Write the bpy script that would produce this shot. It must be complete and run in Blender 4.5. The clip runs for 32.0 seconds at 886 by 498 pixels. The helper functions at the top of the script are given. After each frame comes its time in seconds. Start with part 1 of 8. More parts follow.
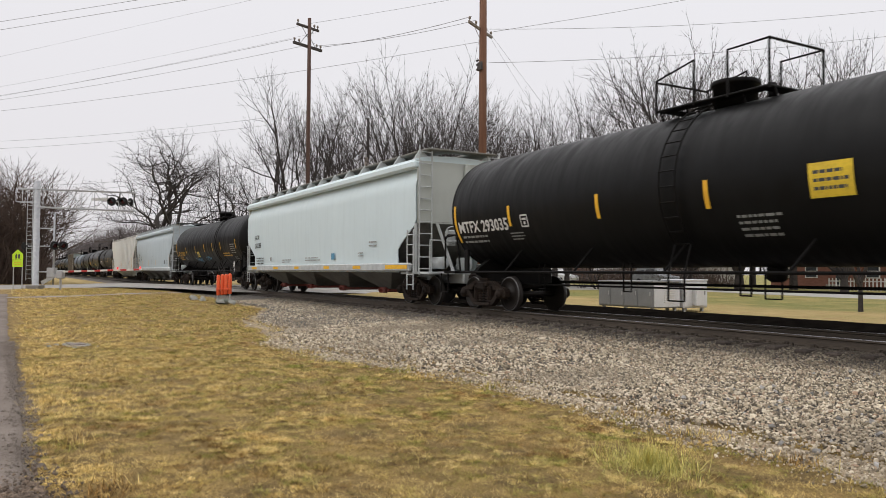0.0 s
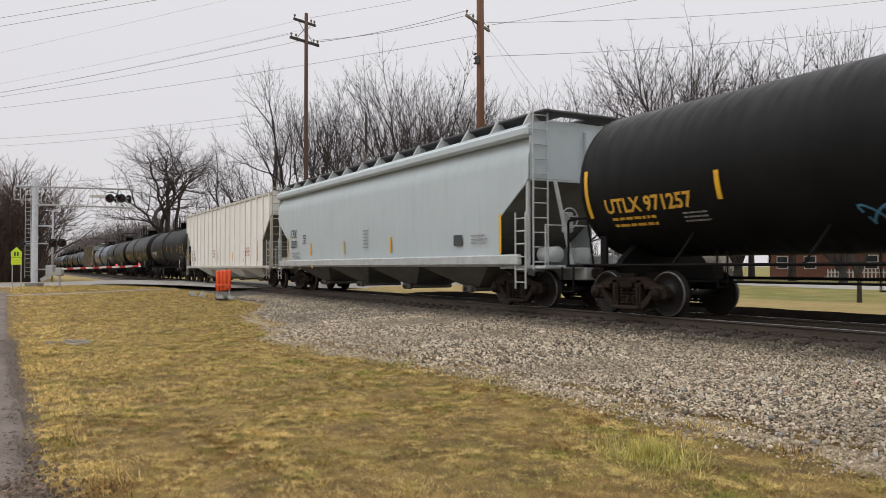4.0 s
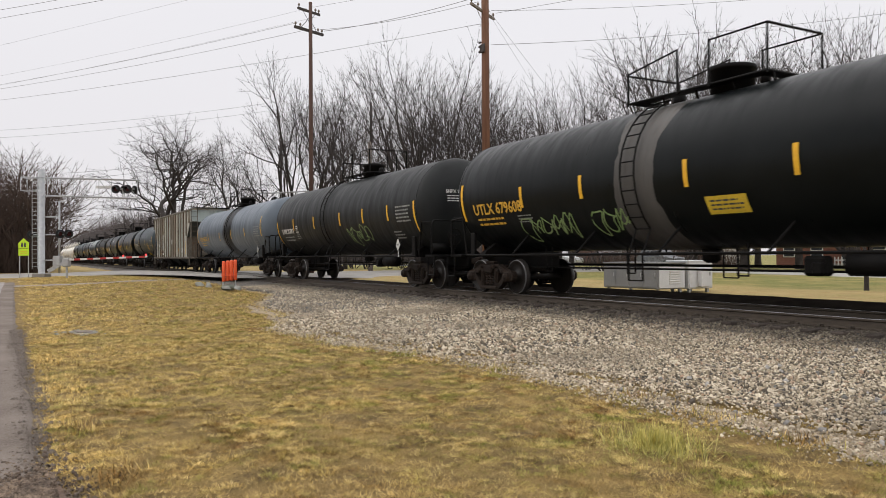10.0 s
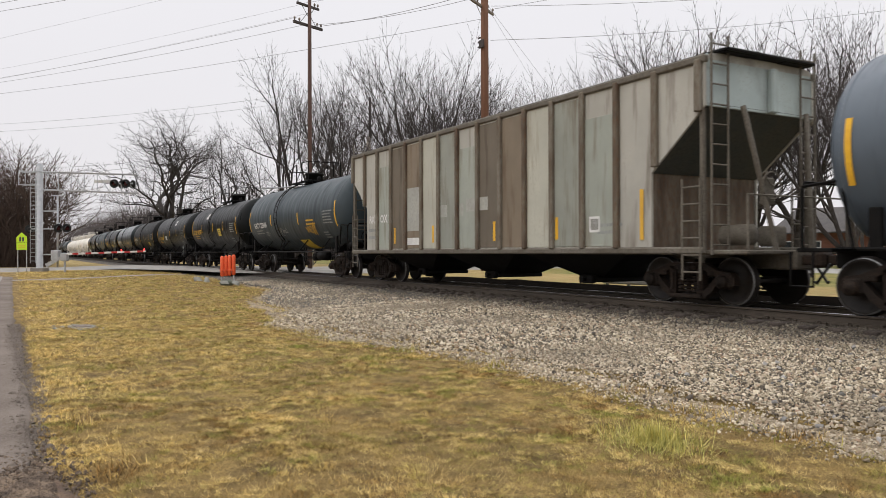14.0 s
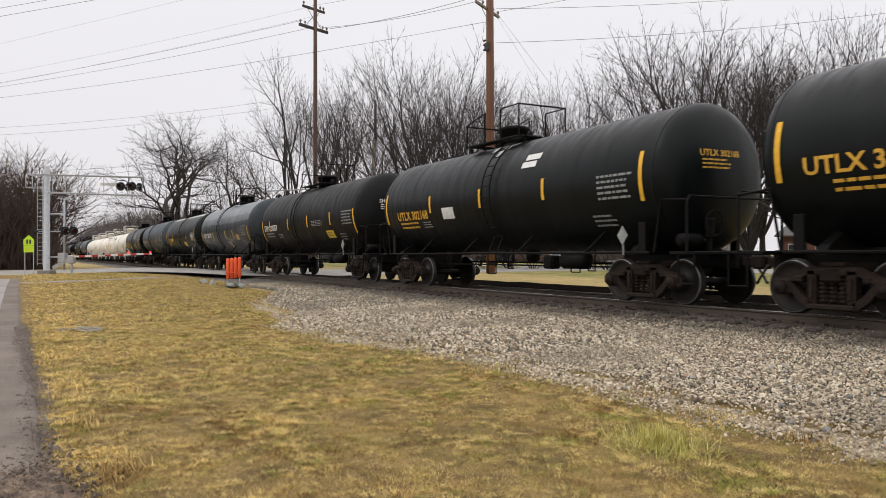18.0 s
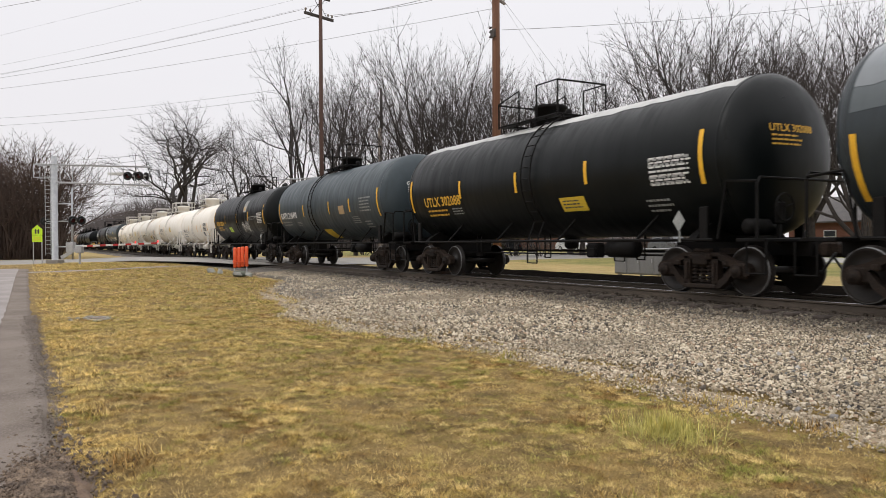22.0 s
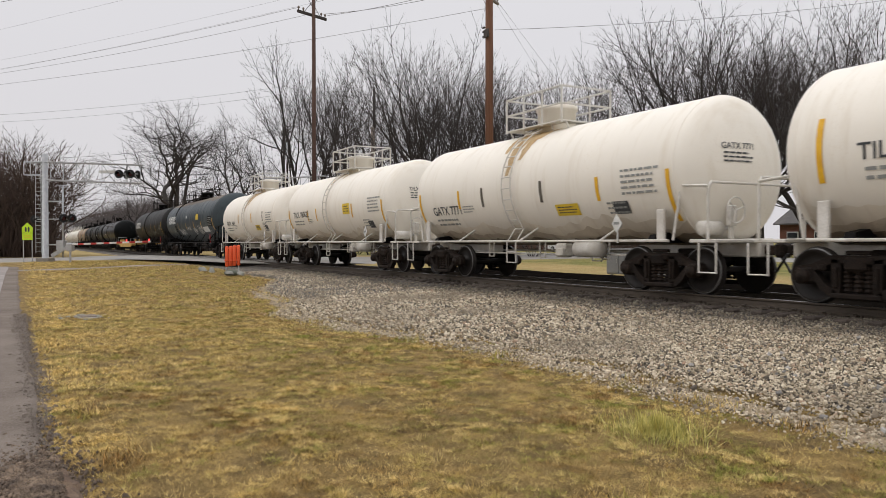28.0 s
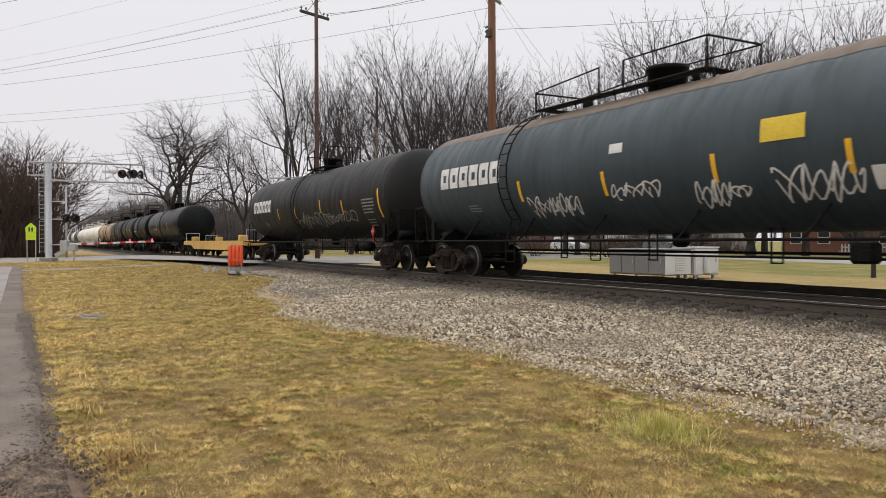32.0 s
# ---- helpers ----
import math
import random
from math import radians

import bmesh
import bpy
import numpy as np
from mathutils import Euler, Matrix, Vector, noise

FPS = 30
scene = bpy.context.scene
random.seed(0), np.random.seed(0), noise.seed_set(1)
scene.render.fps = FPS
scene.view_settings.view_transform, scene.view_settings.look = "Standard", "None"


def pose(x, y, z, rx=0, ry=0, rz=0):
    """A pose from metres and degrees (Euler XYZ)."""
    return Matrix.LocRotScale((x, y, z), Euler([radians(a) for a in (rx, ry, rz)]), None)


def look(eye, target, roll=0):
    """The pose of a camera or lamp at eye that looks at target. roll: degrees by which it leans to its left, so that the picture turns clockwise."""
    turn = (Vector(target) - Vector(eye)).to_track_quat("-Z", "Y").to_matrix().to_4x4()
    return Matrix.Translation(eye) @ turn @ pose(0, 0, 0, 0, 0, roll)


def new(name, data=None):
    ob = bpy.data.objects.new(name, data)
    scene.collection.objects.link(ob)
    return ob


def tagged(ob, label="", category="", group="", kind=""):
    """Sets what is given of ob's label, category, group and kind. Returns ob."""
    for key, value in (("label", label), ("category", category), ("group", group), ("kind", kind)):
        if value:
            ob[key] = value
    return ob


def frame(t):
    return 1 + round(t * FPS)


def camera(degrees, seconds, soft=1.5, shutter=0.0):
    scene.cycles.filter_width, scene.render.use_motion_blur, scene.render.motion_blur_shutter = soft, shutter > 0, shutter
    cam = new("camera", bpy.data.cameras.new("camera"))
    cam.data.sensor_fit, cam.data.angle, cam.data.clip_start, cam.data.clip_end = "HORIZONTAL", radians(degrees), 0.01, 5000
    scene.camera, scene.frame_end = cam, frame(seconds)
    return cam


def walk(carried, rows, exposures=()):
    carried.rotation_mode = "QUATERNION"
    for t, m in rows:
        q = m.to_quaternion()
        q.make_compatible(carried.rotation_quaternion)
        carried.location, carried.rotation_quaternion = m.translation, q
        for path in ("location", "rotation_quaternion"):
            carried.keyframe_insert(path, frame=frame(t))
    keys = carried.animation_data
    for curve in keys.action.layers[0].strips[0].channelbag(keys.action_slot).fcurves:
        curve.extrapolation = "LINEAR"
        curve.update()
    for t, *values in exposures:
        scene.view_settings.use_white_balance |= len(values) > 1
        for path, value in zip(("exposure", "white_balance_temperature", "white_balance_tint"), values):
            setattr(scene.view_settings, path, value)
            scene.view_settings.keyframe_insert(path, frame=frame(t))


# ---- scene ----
# ---- camera ----
EYE = (0.0, 0.0, 1.015)


def aim(yaw, pitch, roll):
    return pose(*EYE, 90 + pitch, 0, yaw) @ pose(0, 0, 0, 0, 0, roll)


cam = camera(61.0, 32.0, soft=0.45, shutter=0.12)
walk(cam, [
    (0, aim(60.28, 1.80, 0.33)), (0.5, aim(60.27, 1.84, 0.34)), (1, aim(60.29, 1.81, 0.35)), (1.5, aim(60.33, 1.80, 0.34)),
    (2, aim(60.29, 1.74, 0.16)), (2.5, aim(60.30, 1.66, 0.11)), (3, aim(60.25, 1.51, -0.01)), (3.5, aim(60.19, 1.44, -0.08)),
    (5.5, aim(60.37, 1.11, -0.20)), (6, aim(60.45, 1.04, -0.07)), (6.5, aim(60.54, 0.91, -0.07)), (7, aim(60.63, 0.82, -0.13)),
    (7.5, aim(60.66, 0.71, -0.26)), (8, aim(60.70, 0.59, -0.30)), (8.5, aim(60.71, 0.53, -0.29)), (9, aim(60.69, 0.50, -0.36)),
    (9.5, aim(60.64, 0.52, -0.31)), (10, aim(60.62, 0.56, -0.34)), (10.5, aim(60.60, 0.56, -0.34)), (11, aim(60.64, 0.43, -0.36)),
    (11.5, aim(60.57, 0.37, -0.22)), (12, aim(60.45, 0.40, -0.08)), (12.5, aim(60.40, 0.41, -0.03)), (13, aim(60.40, 0.35, -0.03)),
    (13.5, aim(60.40, 0.22, -0.13)), (14, aim(60.51, 0.23, -0.14)), (14.5, aim(60.45, 0.28, -0.16)), (16.5, aim(60.52, 0.49, -0.13)),
    (17, aim(60.70, 0.48, -0.15)), (17.5, aim(60.87, 0.42, -0.15)), (18, aim(60.92, 0.42, -0.14)), (18.5, aim(60.97, 0.35, -0.16)),
    (19, aim(61.03, 0.12, -0.22)), (19.5, aim(61.16, -0.01, -0.19)), (20, aim(61.36, -0.03, -0.23)), (20.5, aim(61.40, 0.00, -0.34)),
    (21, aim(61.37, -0.09, -0.30)), (21.5, aim(61.37, -0.34, -0.33)), (22, aim(61.42, -0.47, -0.35)), (22.5, aim(61.44, -0.51, -0.37)),
    (23, aim(61.40, -0.39, -0.35)), (23.5, aim(61.37, -0.27, -0.36)), (24, aim(61.32, -0.23, -0.27)), (24.5, aim(61.29, -0.31, -0.27)),
    (25, aim(61.34, -0.40, -0.26)), (25.5, aim(61.33, -0.40, -0.30)), (27.5, aim(60.81, -0.41, -0.07)), (28, aim(60.84, -0.50, -0.11)),
    (28.5, aim(60.90, -0.55, -0.15)), (29, aim(60.88, -0.61, -0.19)), (29.5, aim(60.82, -0.67, -0.20)), (30, aim(60.77, -0.65, -0.20)),
    (30.5, aim(60.79, -0.67, -0.19)), (31, aim(60.87, -0.63, -0.13)), (31.5, aim(60.96, -0.58, -0.16)), (32, aim(61.05, -0.53, -0.16)),
], exposures=[(0.0, 0.0), (1.0, -0.1), (2.0, -0.22), (3.0, -0.12), (5.0, -0.14), (6.0, -0.16), (8.0, -0.13), (9.0, 0.03), (13.0, 0.05), (17.0, 0.06), (23.5, 0.1), (25.0, 0.06), (26.2, -0.15), (30.0, -0.17), (31.0, -0.12), (32.0, 0.0)])

# ---- world and light: thick overcast, brighter towards the top ----
SKY_TURN = radians(150)
world = bpy.data.worlds.new("overcast_sky")
scene.world = world
world.use_nodes = True
wn, wl = world.node_tree.nodes, world.node_tree.links
wn.clear()
w_out, w_bg = wn.new("ShaderNodeOutputWorld"), wn.new("ShaderNodeBackground")
w_sky, w_mix, w_grad = wn.new("ShaderNodeTexSky"), wn.new("ShaderNodeMix"), wn.new("ShaderNodeValToRGB")
w_co, w_sep, w_noise, w_mul = wn.new("ShaderNodeTexCoord"), wn.new("ShaderNodeSeparateXYZ"), wn.new("ShaderNodeTexNoise"), wn.new("ShaderNodeMix")
w_sky.sky_type, w_sky.sun_disc = "NISHITA", False
w_sky.sun_elevation, w_sky.sun_rotation, w_sky.dust_density = radians(32), SKY_TURN, 6.0
w_scale = wn.new("ShaderNodeVectorMath")
w_scale.operation = "SCALE"
w_scale.inputs["Scale"].default_value = 0.08
w_grad.color_ramp.elements[0].position, w_grad.color_ramp.elements[0].color = 0.0, (0.84, 0.816, 0.842, 1)
w_grad.color_ramp.elements[1].position, w_grad.color_ramp.elements[1].color = 1.0, (2.1, 2.05, 2.08, 1)
mid = w_grad.color_ramp.elements.new(0.36)
mid.color = (0.90, 0.886, 0.918, 1)
w_noise.inputs["Scale"].default_value, w_noise.inputs["Detail"].default_value = 1.6, 4
w_mul.data_type, w_mul.blend_type, w_mul.inputs[0].default_value = "RGBA", "OVERLAY", 0.22
w_mix.data_type, w_mix.inputs[0].default_value = "RGBA", 0.92
wl.new(w_co.outputs["Generated"], w_sep.inputs[0])
wl.new(w_co.outputs["Generated"], w_noise.inputs["Vector"])
wl.new(w_sep.outputs["Z"], w_grad.inputs[0])
wl.new(w_grad.outputs[0], w_mul.inputs[6])
wl.new(w_noise.outputs["Fac"], w_mul.inputs[7])
wl.new(w_sky.outputs[0], w_scale.inputs[0])
wl.new(w_scale.outputs[0], w_mix.inputs[6])
wl.new(w_mul.outputs[2], w_mix.inputs[7])
wl.new(w_mix.outputs[2], w_bg.inputs[0])
w_bg.inputs[1].default_value = 1.0
wl.new(w_bg.outputs[0], w_out.inputs[0])

sun = new("sun", bpy.data.lights.new("sun", "SUN"))
sun.data.energy, sun.data.angle, sun.data.color = 0.5, radians(25), (1.0, 0.97, 0.93)
sun.matrix_world = look((-12, -20, 40), (0, 12, 0))
scene.view_settings.exposure = 0.0


# ---- materials ----
def nodes_of(name):
    m = bpy.data.materials.new(name)
    m.use_nodes = True
    n, l = m.node_tree.nodes, m.node_tree.links
    return m, n, l, n["Principled BSDF"]


def noise_node(n, l, co, scale, detail=4, rough=0.55, stretch=(1, 1, 1)):
    mp = n.new("ShaderNodeMapping")
    mp.inputs["Scale"].default_value = stretch
    l.new(co, mp.inputs[0])
    t = n.new("ShaderNodeTexNoise")
    t.inputs["Scale"].default_value, t.inputs["Detail"].default_value, t.inputs["Roughness"].default_value = scale, detail, rough
    l.new(mp.outputs[0], t.inputs["Vector"])
    return t.outputs["Fac"]


def ramp(n, l, fac, lo, hi):
    r = n.new("ShaderNodeMapRange")
    r.inputs["From Min"].default_value, r.inputs["From Max"].default_value = lo, hi
    l.new(fac, r.inputs["Value"])
    return r.outputs["Result"]


def mix(n, l, fac, a, b):
    m = n.new("ShaderNodeMix")
    m.data_type = "RGBA"
    for i, v in ((0, fac), (6, a), (7, b)):
        if hasattr(v, "node"):
            l.new(v, m.inputs[i])
        else:
            m.inputs[i].default_value = v if i == 0 else (*v, 1)
    return m.outputs[2]


def bump(n, l, bsdf, height, strength, dist):
    b = n.new("ShaderNodeBump")
    b.inputs["Strength"].default_value, b.inputs["Distance"].default_value = strength, dist
    l.new(height, b.inputs["Height"])
    l.new(b.outputs[0], bsdf.inputs["Normal"])


def surface(name, a, b, scale=2.0, fine=30.0, rough=0.6, metal=0.0, relief=0.2, dist=0.01, third=None, rand=0.0, stretch=(1, 1, 1), lo=0.35, hi=0.65, spec=0.28):
    """A paint, stone or wood: two tones in broad patches, fine grain and relief."""
    m, n, l, p = nodes_of(name)
    co = n.new("ShaderNodeTexCoord").outputs["Object"]
    big, small = noise_node(n, l, co, scale, 5, 0.6, stretch), noise_node(n, l, co, fine, 3, 0.6, stretch)
    col = mix(n, l, ramp(n, l, big, lo, hi), a, b)
    dark = tuple(c * 0.72 for c in a)
    col = mix(n, l, ramp(n, l, small, 0.45, 0.8), col, third or dark)
    if rand:
        info = n.new("ShaderNodeObjectInfo")
        h = n.new("ShaderNodeHueSaturation")
        v = ramp(n, l, info.outputs["Random"], 0.0, 1.0)
        v.node.inputs["To Min"].default_value, v.node.inputs["To Max"].default_value = 1 - rand, 1 + rand
        l.new(v, h.inputs["Value"])
        l.new(col, h.inputs["Color"])
        col = h.outputs[0]
    l.new(col, p.inputs["Base Color"])
    r = ramp(n, l, big, 0.2, 0.8)
    r.node.inputs["To Min"].default_value, r.node.inputs["To Max"].default_value = max(0.05, rough - 0.08), min(1, rough + 0.1)
    l.new(r, p.inputs["Roughness"])
    p.inputs["Metallic"].default_value = metal
    p.inputs["Specular IOR Level"].default_value = spec
    if relief:
        bump(n, l, p, small, relief, dist)
    return m


def car_paint(name, col, grime, stain, amount=0.5, rough=0.42, streak=5.0, spec=0.3, fade=1.25):
    """Freight car paint: faded coat, grime that runs down in streaks, small scuffs."""
    m, n, l, p = nodes_of(name)
    co = n.new("ShaderNodeTexCoord").outputs["Object"]
    info = n.new("ShaderNodeObjectInfo")
    off = n.new("ShaderNodeVectorMath")
    off.operation = "ADD"
    l.new(co, off.inputs[0])
    l.new(info.outputs["Random"], off.inputs[1])
    co = off.outputs[0]
    runs = noise_node(n, l, co, streak, 4, 0.6, (1, 0.25, 0.12))
    broad = noise_node(n, l, co, 0.55, 5, 0.62)
    fine = noise_node(n, l, co, 22, 3, 0.6)
    faded = tuple(min(0.85, c * fade + 0.003) for c in col)
    c1 = mix(n, l, ramp(n, l, broad, 0.38, 0.68), col, faded)
    f1 = ramp(n, l, runs, 0.52, 0.78)
    f1.node.inputs["To Max"].default_value = amount
    c2 = mix(n, l, f1, c1, grime)
    spots = n.new("ShaderNodeMath")
    spots.operation = "MULTIPLY"
    l.new(ramp(n, l, fine, 0.55, 0.75), spots.inputs[0])
    f2 = ramp(n, l, broad, 0.5, 0.75)
    f2.node.inputs["To Max"].default_value = min(1, amount * 1.4)
    l.new(f2, spots.inputs[1])
    c3 = mix(n, l, spots.outputs[0], c2, stain)
    l.new(c3, p.inputs["Base Color"])
    r = ramp(n, l, runs, 0.3, 0.7)
    r.node.inputs["To Min"].default_value, r.node.inputs["To Max"].default_value = rough - 0.07, min(0.95, rough + 0.18)
    l.new(r, p.inputs["Roughness"])
    p.inputs["Specular IOR Level"].default_value = spec
    bump(n, l, p, fine, 0.06, 0.004)
    return m


GRIME, DUST, RUST = (0.045, 0.038, 0.032), (0.16, 0.14, 0.12), (0.16, 0.06, 0.025)
PAINT = {
    "black": car_paint("black_tank_paint", (0.0045, 0.0047, 0.0048), (0.012, 0.0115, 0.011), (0.026, 0.024, 0.022), 0.22, 0.44, spec=0.14),
    "jet": car_paint("fresh_black_tank_paint", (0.0022, 0.0036, 0.0038), (0.006, 0.0068, 0.0068), (0.014, 0.014, 0.014), 0.16, 0.34, spec=0.16),
    "faded": car_paint("faded_black_tank_paint", (0.013, 0.013, 0.0125), (0.028, 0.026, 0.024), (0.05, 0.044, 0.04), 0.5, 0.5, spec=0.2),
    "olive": car_paint("olive_black_tank_paint", (0.0098, 0.0112, 0.0115), (0.0165, 0.0165, 0.016), (0.03, 0.028, 0.026), 0.22, 0.46, spec=0.22),
    "bluegrey": car_paint("blue_grey_tank_paint", (0.078, 0.10, 0.125), (0.035, 0.042, 0.05), (0.06, 0.065, 0.07), 0.35, 0.36, fade=1.2, spec=0.5),
    "slate": car_paint("slate_tank_paint", (0.030, 0.042, 0.049), (0.022, 0.026, 0.028), (0.06, 0.055, 0.05), 0.5, 0.42, fade=1.45),
    "silver": car_paint("dark_grey_tank_paint", (0.020, 0.027, 0.031), (0.02, 0.022, 0.024), (0.06, 0.06, 0.06), 0.45, 0.34),
    "white": car_paint("white_tank_paint", (0.77, 0.735, 0.66), (0.52, 0.43, 0.30), (0.50, 0.40, 0.27), 0.36, 0.42, 4.0, fade=1.05),
    "tan": car_paint("tan_tank_paint", (0.3, 0.22, 0.15), (0.2, 0.12, 0.07), (0.2, 0.12, 0.08), 0.5, 0.5),
    "paleblue": car_paint("pale_blue_grey_hopper_paint", (0.56, 0.655, 0.68), (0.46, 0.50, 0.50), (0.46, 0.48, 0.47), 0.16, 0.4, fade=1.05),
    "lightgrey": car_paint("light_grey_hopper_paint", (0.45, 0.515, 0.54), (0.34, 0.35, 0.34), (0.34, 0.34, 0.33), 0.2, 0.42, fade=1.06),
    "offwhite": car_paint("off_white_hopper_paint", (0.82, 0.82, 0.77), (0.56, 0.53, 0.46), (0.54, 0.50, 0.43), 0.25, 0.45, fade=1.04),
    "rusty": car_paint("weathered_grey_hopper_paint", (0.36, 0.35, 0.31), (0.085, 0.056, 0.033), (0.14, 0.07, 0.033), 1.0, 0.62, 3.4),
    "yellow": car_paint("yellow_flat_car_paint", (0.5, 0.31, 0.09), (0.2, 0.12, 0.05), (0.2, 0.11, 0.05), 0.5, 0.55),
}
# Paler greys that paint the sky's reflection onto a dark tank's top
SKY_SHEEN = car_paint("shiny_pale_grey_top", (0.14, 0.155, 0.165), (0.09, 0.1, 0.105), (0.1, 0.1, 0.1), 0.4, 0.32, fade=1.3)
SHEEN_EDGE = car_paint("half_worn_grey", (0.06, 0.072, 0.078), (0.045, 0.05, 0.053), (0.07, 0.07, 0.07), 0.4, 0.30, fade=1.3)
# Pale wear; on a tank top it also paints the sky's reflection
WEAR_SHEEN = car_paint("pale_worn_top", (0.36, 0.36, 0.35), (0.16, 0.16, 0.16), (0.2, 0.2, 0.2), 0.5, 0.55)
# Belly coats: brown grime with the underside's shade worked into the tone
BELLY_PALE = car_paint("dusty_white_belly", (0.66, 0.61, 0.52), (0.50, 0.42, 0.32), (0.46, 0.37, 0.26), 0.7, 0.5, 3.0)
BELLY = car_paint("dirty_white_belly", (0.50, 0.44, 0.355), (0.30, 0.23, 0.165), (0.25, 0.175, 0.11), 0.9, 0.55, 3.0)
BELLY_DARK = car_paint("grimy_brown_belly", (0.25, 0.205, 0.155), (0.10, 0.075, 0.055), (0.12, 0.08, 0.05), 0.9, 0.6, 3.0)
RUST_TOP = car_paint("rusty_worn_top", (0.12, 0.095, 0.072), (0.13, 0.08, 0.045), (0.17, 0.085, 0.04), 0.8, 0.6)
STAIN = surface("rust_run", (0.44, 0.29, 0.13), (0.56, 0.43, 0.26), 3, 20, 0.6, relief=0)
STEEL_DARK = surface("dirty_black_steel", (0.0035, 0.0034, 0.0034), (0.008, 0.007, 0.0065), 3, 30, 0.6, relief=0.15, spec=0.12)
TRUCK_BROWN = surface("rusty_cast_steel", (0.008, 0.0062, 0.0052), (0.018, 0.0122, 0.0088), 4, 40, 0.75, relief=0.3, third=(0.040, 0.025, 0.017), rand=0.4, spec=0.2)
WHEEL = surface("wheel_steel", (0.010, 0.0082, 0.0072), (0.019, 0.015, 0.0125), 3, 25, 0.55, relief=0.15, rand=0.2)
TREAD = surface("polished_steel", (0.26, 0.26, 0.265), (0.19, 0.19, 0.19), 3, 40, 0.4, 0.9, 0.1)
WHITE_STEEL = surface("white_painted_steel", (0.66, 0.64, 0.60), (0.52, 0.49, 0.43), 3, 30, 0.5, relief=0.1)
PALE_STEEL = surface("pale_grey_painted_steel", (0.5, 0.53, 0.53), (0.38, 0.4, 0.4), 3, 30, 0.5, relief=0.1)
CREAM_STEEL = surface("cream_painted_steel", (0.52, 0.51, 0.46), (0.4, 0.38, 0.33), 3, 30, 0.5, relief=0.1)
BROWN_STEEL = surface("weathered_brown_steel", (0.10, 0.085, 0.065), (0.16, 0.145, 0.12), 1.6, 20, 0.7, relief=0.2)
GREY_STEEL = surface("weathered_grey_steel", (0.2, 0.2, 0.18), (0.13, 0.12, 0.1), 2, 20, 0.65, relief=0.2)
# Grey with the shade below hopper ends and bays put into it
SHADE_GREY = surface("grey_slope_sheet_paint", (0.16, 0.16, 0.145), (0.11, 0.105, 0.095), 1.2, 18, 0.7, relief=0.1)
RED_GATE = surface("red_gate_paint", (0.22, 0.045, 0.035), (0.13, 0.05, 0.04), 3, 20, 0.6, relief=0.2)
GALV = surface("galvanised_steel", (0.44, 0.45, 0.46), (0.34, 0.35, 0.36), 5, 60, 0.45, 0.35, 0.06)
YELLOW = surface("yellow_reflective_tape", (0.80, 0.47, 0.03), (0.70, 0.38, 0.03), 4, 30, 0.4, relief=0.0, third=(0.6, 0.33, 0.04))
AMBER = surface("amber_letter_paint", (0.72, 0.42, 0.05), (0.6, 0.34, 0.05), 3, 40, 0.5, relief=0.0)
SHEET_YELLOW = surface("yellow_sign_sheet", (0.72, 0.52, 0.04), (0.62, 0.44, 0.05), 3, 20, 0.45, relief=0.0)
LIME = surface("yellow_green_sign_sheet", (0.55, 0.80, 0.03), (0.5, 0.74, 0.04), 3, 30, 0.4, relief=0.0)
MARK_WHITE = surface("white_letter_paint", (0.72, 0.72, 0.70), (0.55, 0.55, 0.53), 3, 40, 0.5, relief=0.0)
MARK_GREY = surface("worn_letter_paint", (0.32, 0.33, 0.32), (0.22, 0.23, 0.22), 3, 40, 0.55, relief=0.0)
MARK_DARK = surface("dark_letter_paint", (0.05, 0.055, 0.06), (0.07, 0.075, 0.08), 3, 40, 0.5, relief=0.0)
MARK_BLUE = surface("blue_marker_paint", (0.10, 0.30, 0.45), (0.07, 0.2, 0.33), 3, 30, 0.5, relief=0.0)
MARK_GREEN = surface("green_spray_paint", (0.24, 0.37, 0.13), (0.30, 0.38, 0.19), 3, 30, 0.5, relief=0.0)
MARK_RED = surface("red_sign_paint", (0.45, 0.035, 0.03), (0.38, 0.04, 0.04), 3, 30, 0.5, relief=0.0)
ORANGE = surface("orange_safety_plastic", (0.80, 0.13, 0.045), (0.72, 0.10, 0.035), 5, 30, 0.45, relief=0.1)
BLACK_PLASTIC = surface("black_housing", (0.012, 0.012, 0.013), (0.02, 0.02, 0.02), 5, 30, 0.5, relief=0.05)
GLOW, n, l, p = nodes_of("lit_red_lamp")
p.inputs["Base Color"].default_value = (0.5, 0.03, 0.03, 1)
p.inputs["Emission Color"].default_value, p.inputs["Emission Strength"].default_value = (1.0, 0.06, 0.06, 1), 1.6
LENS = surface("dark_red_lens", (0.05, 0.012, 0.012), (0.07, 0.015, 0.015), 5, 30, 0.15, relief=0.0)



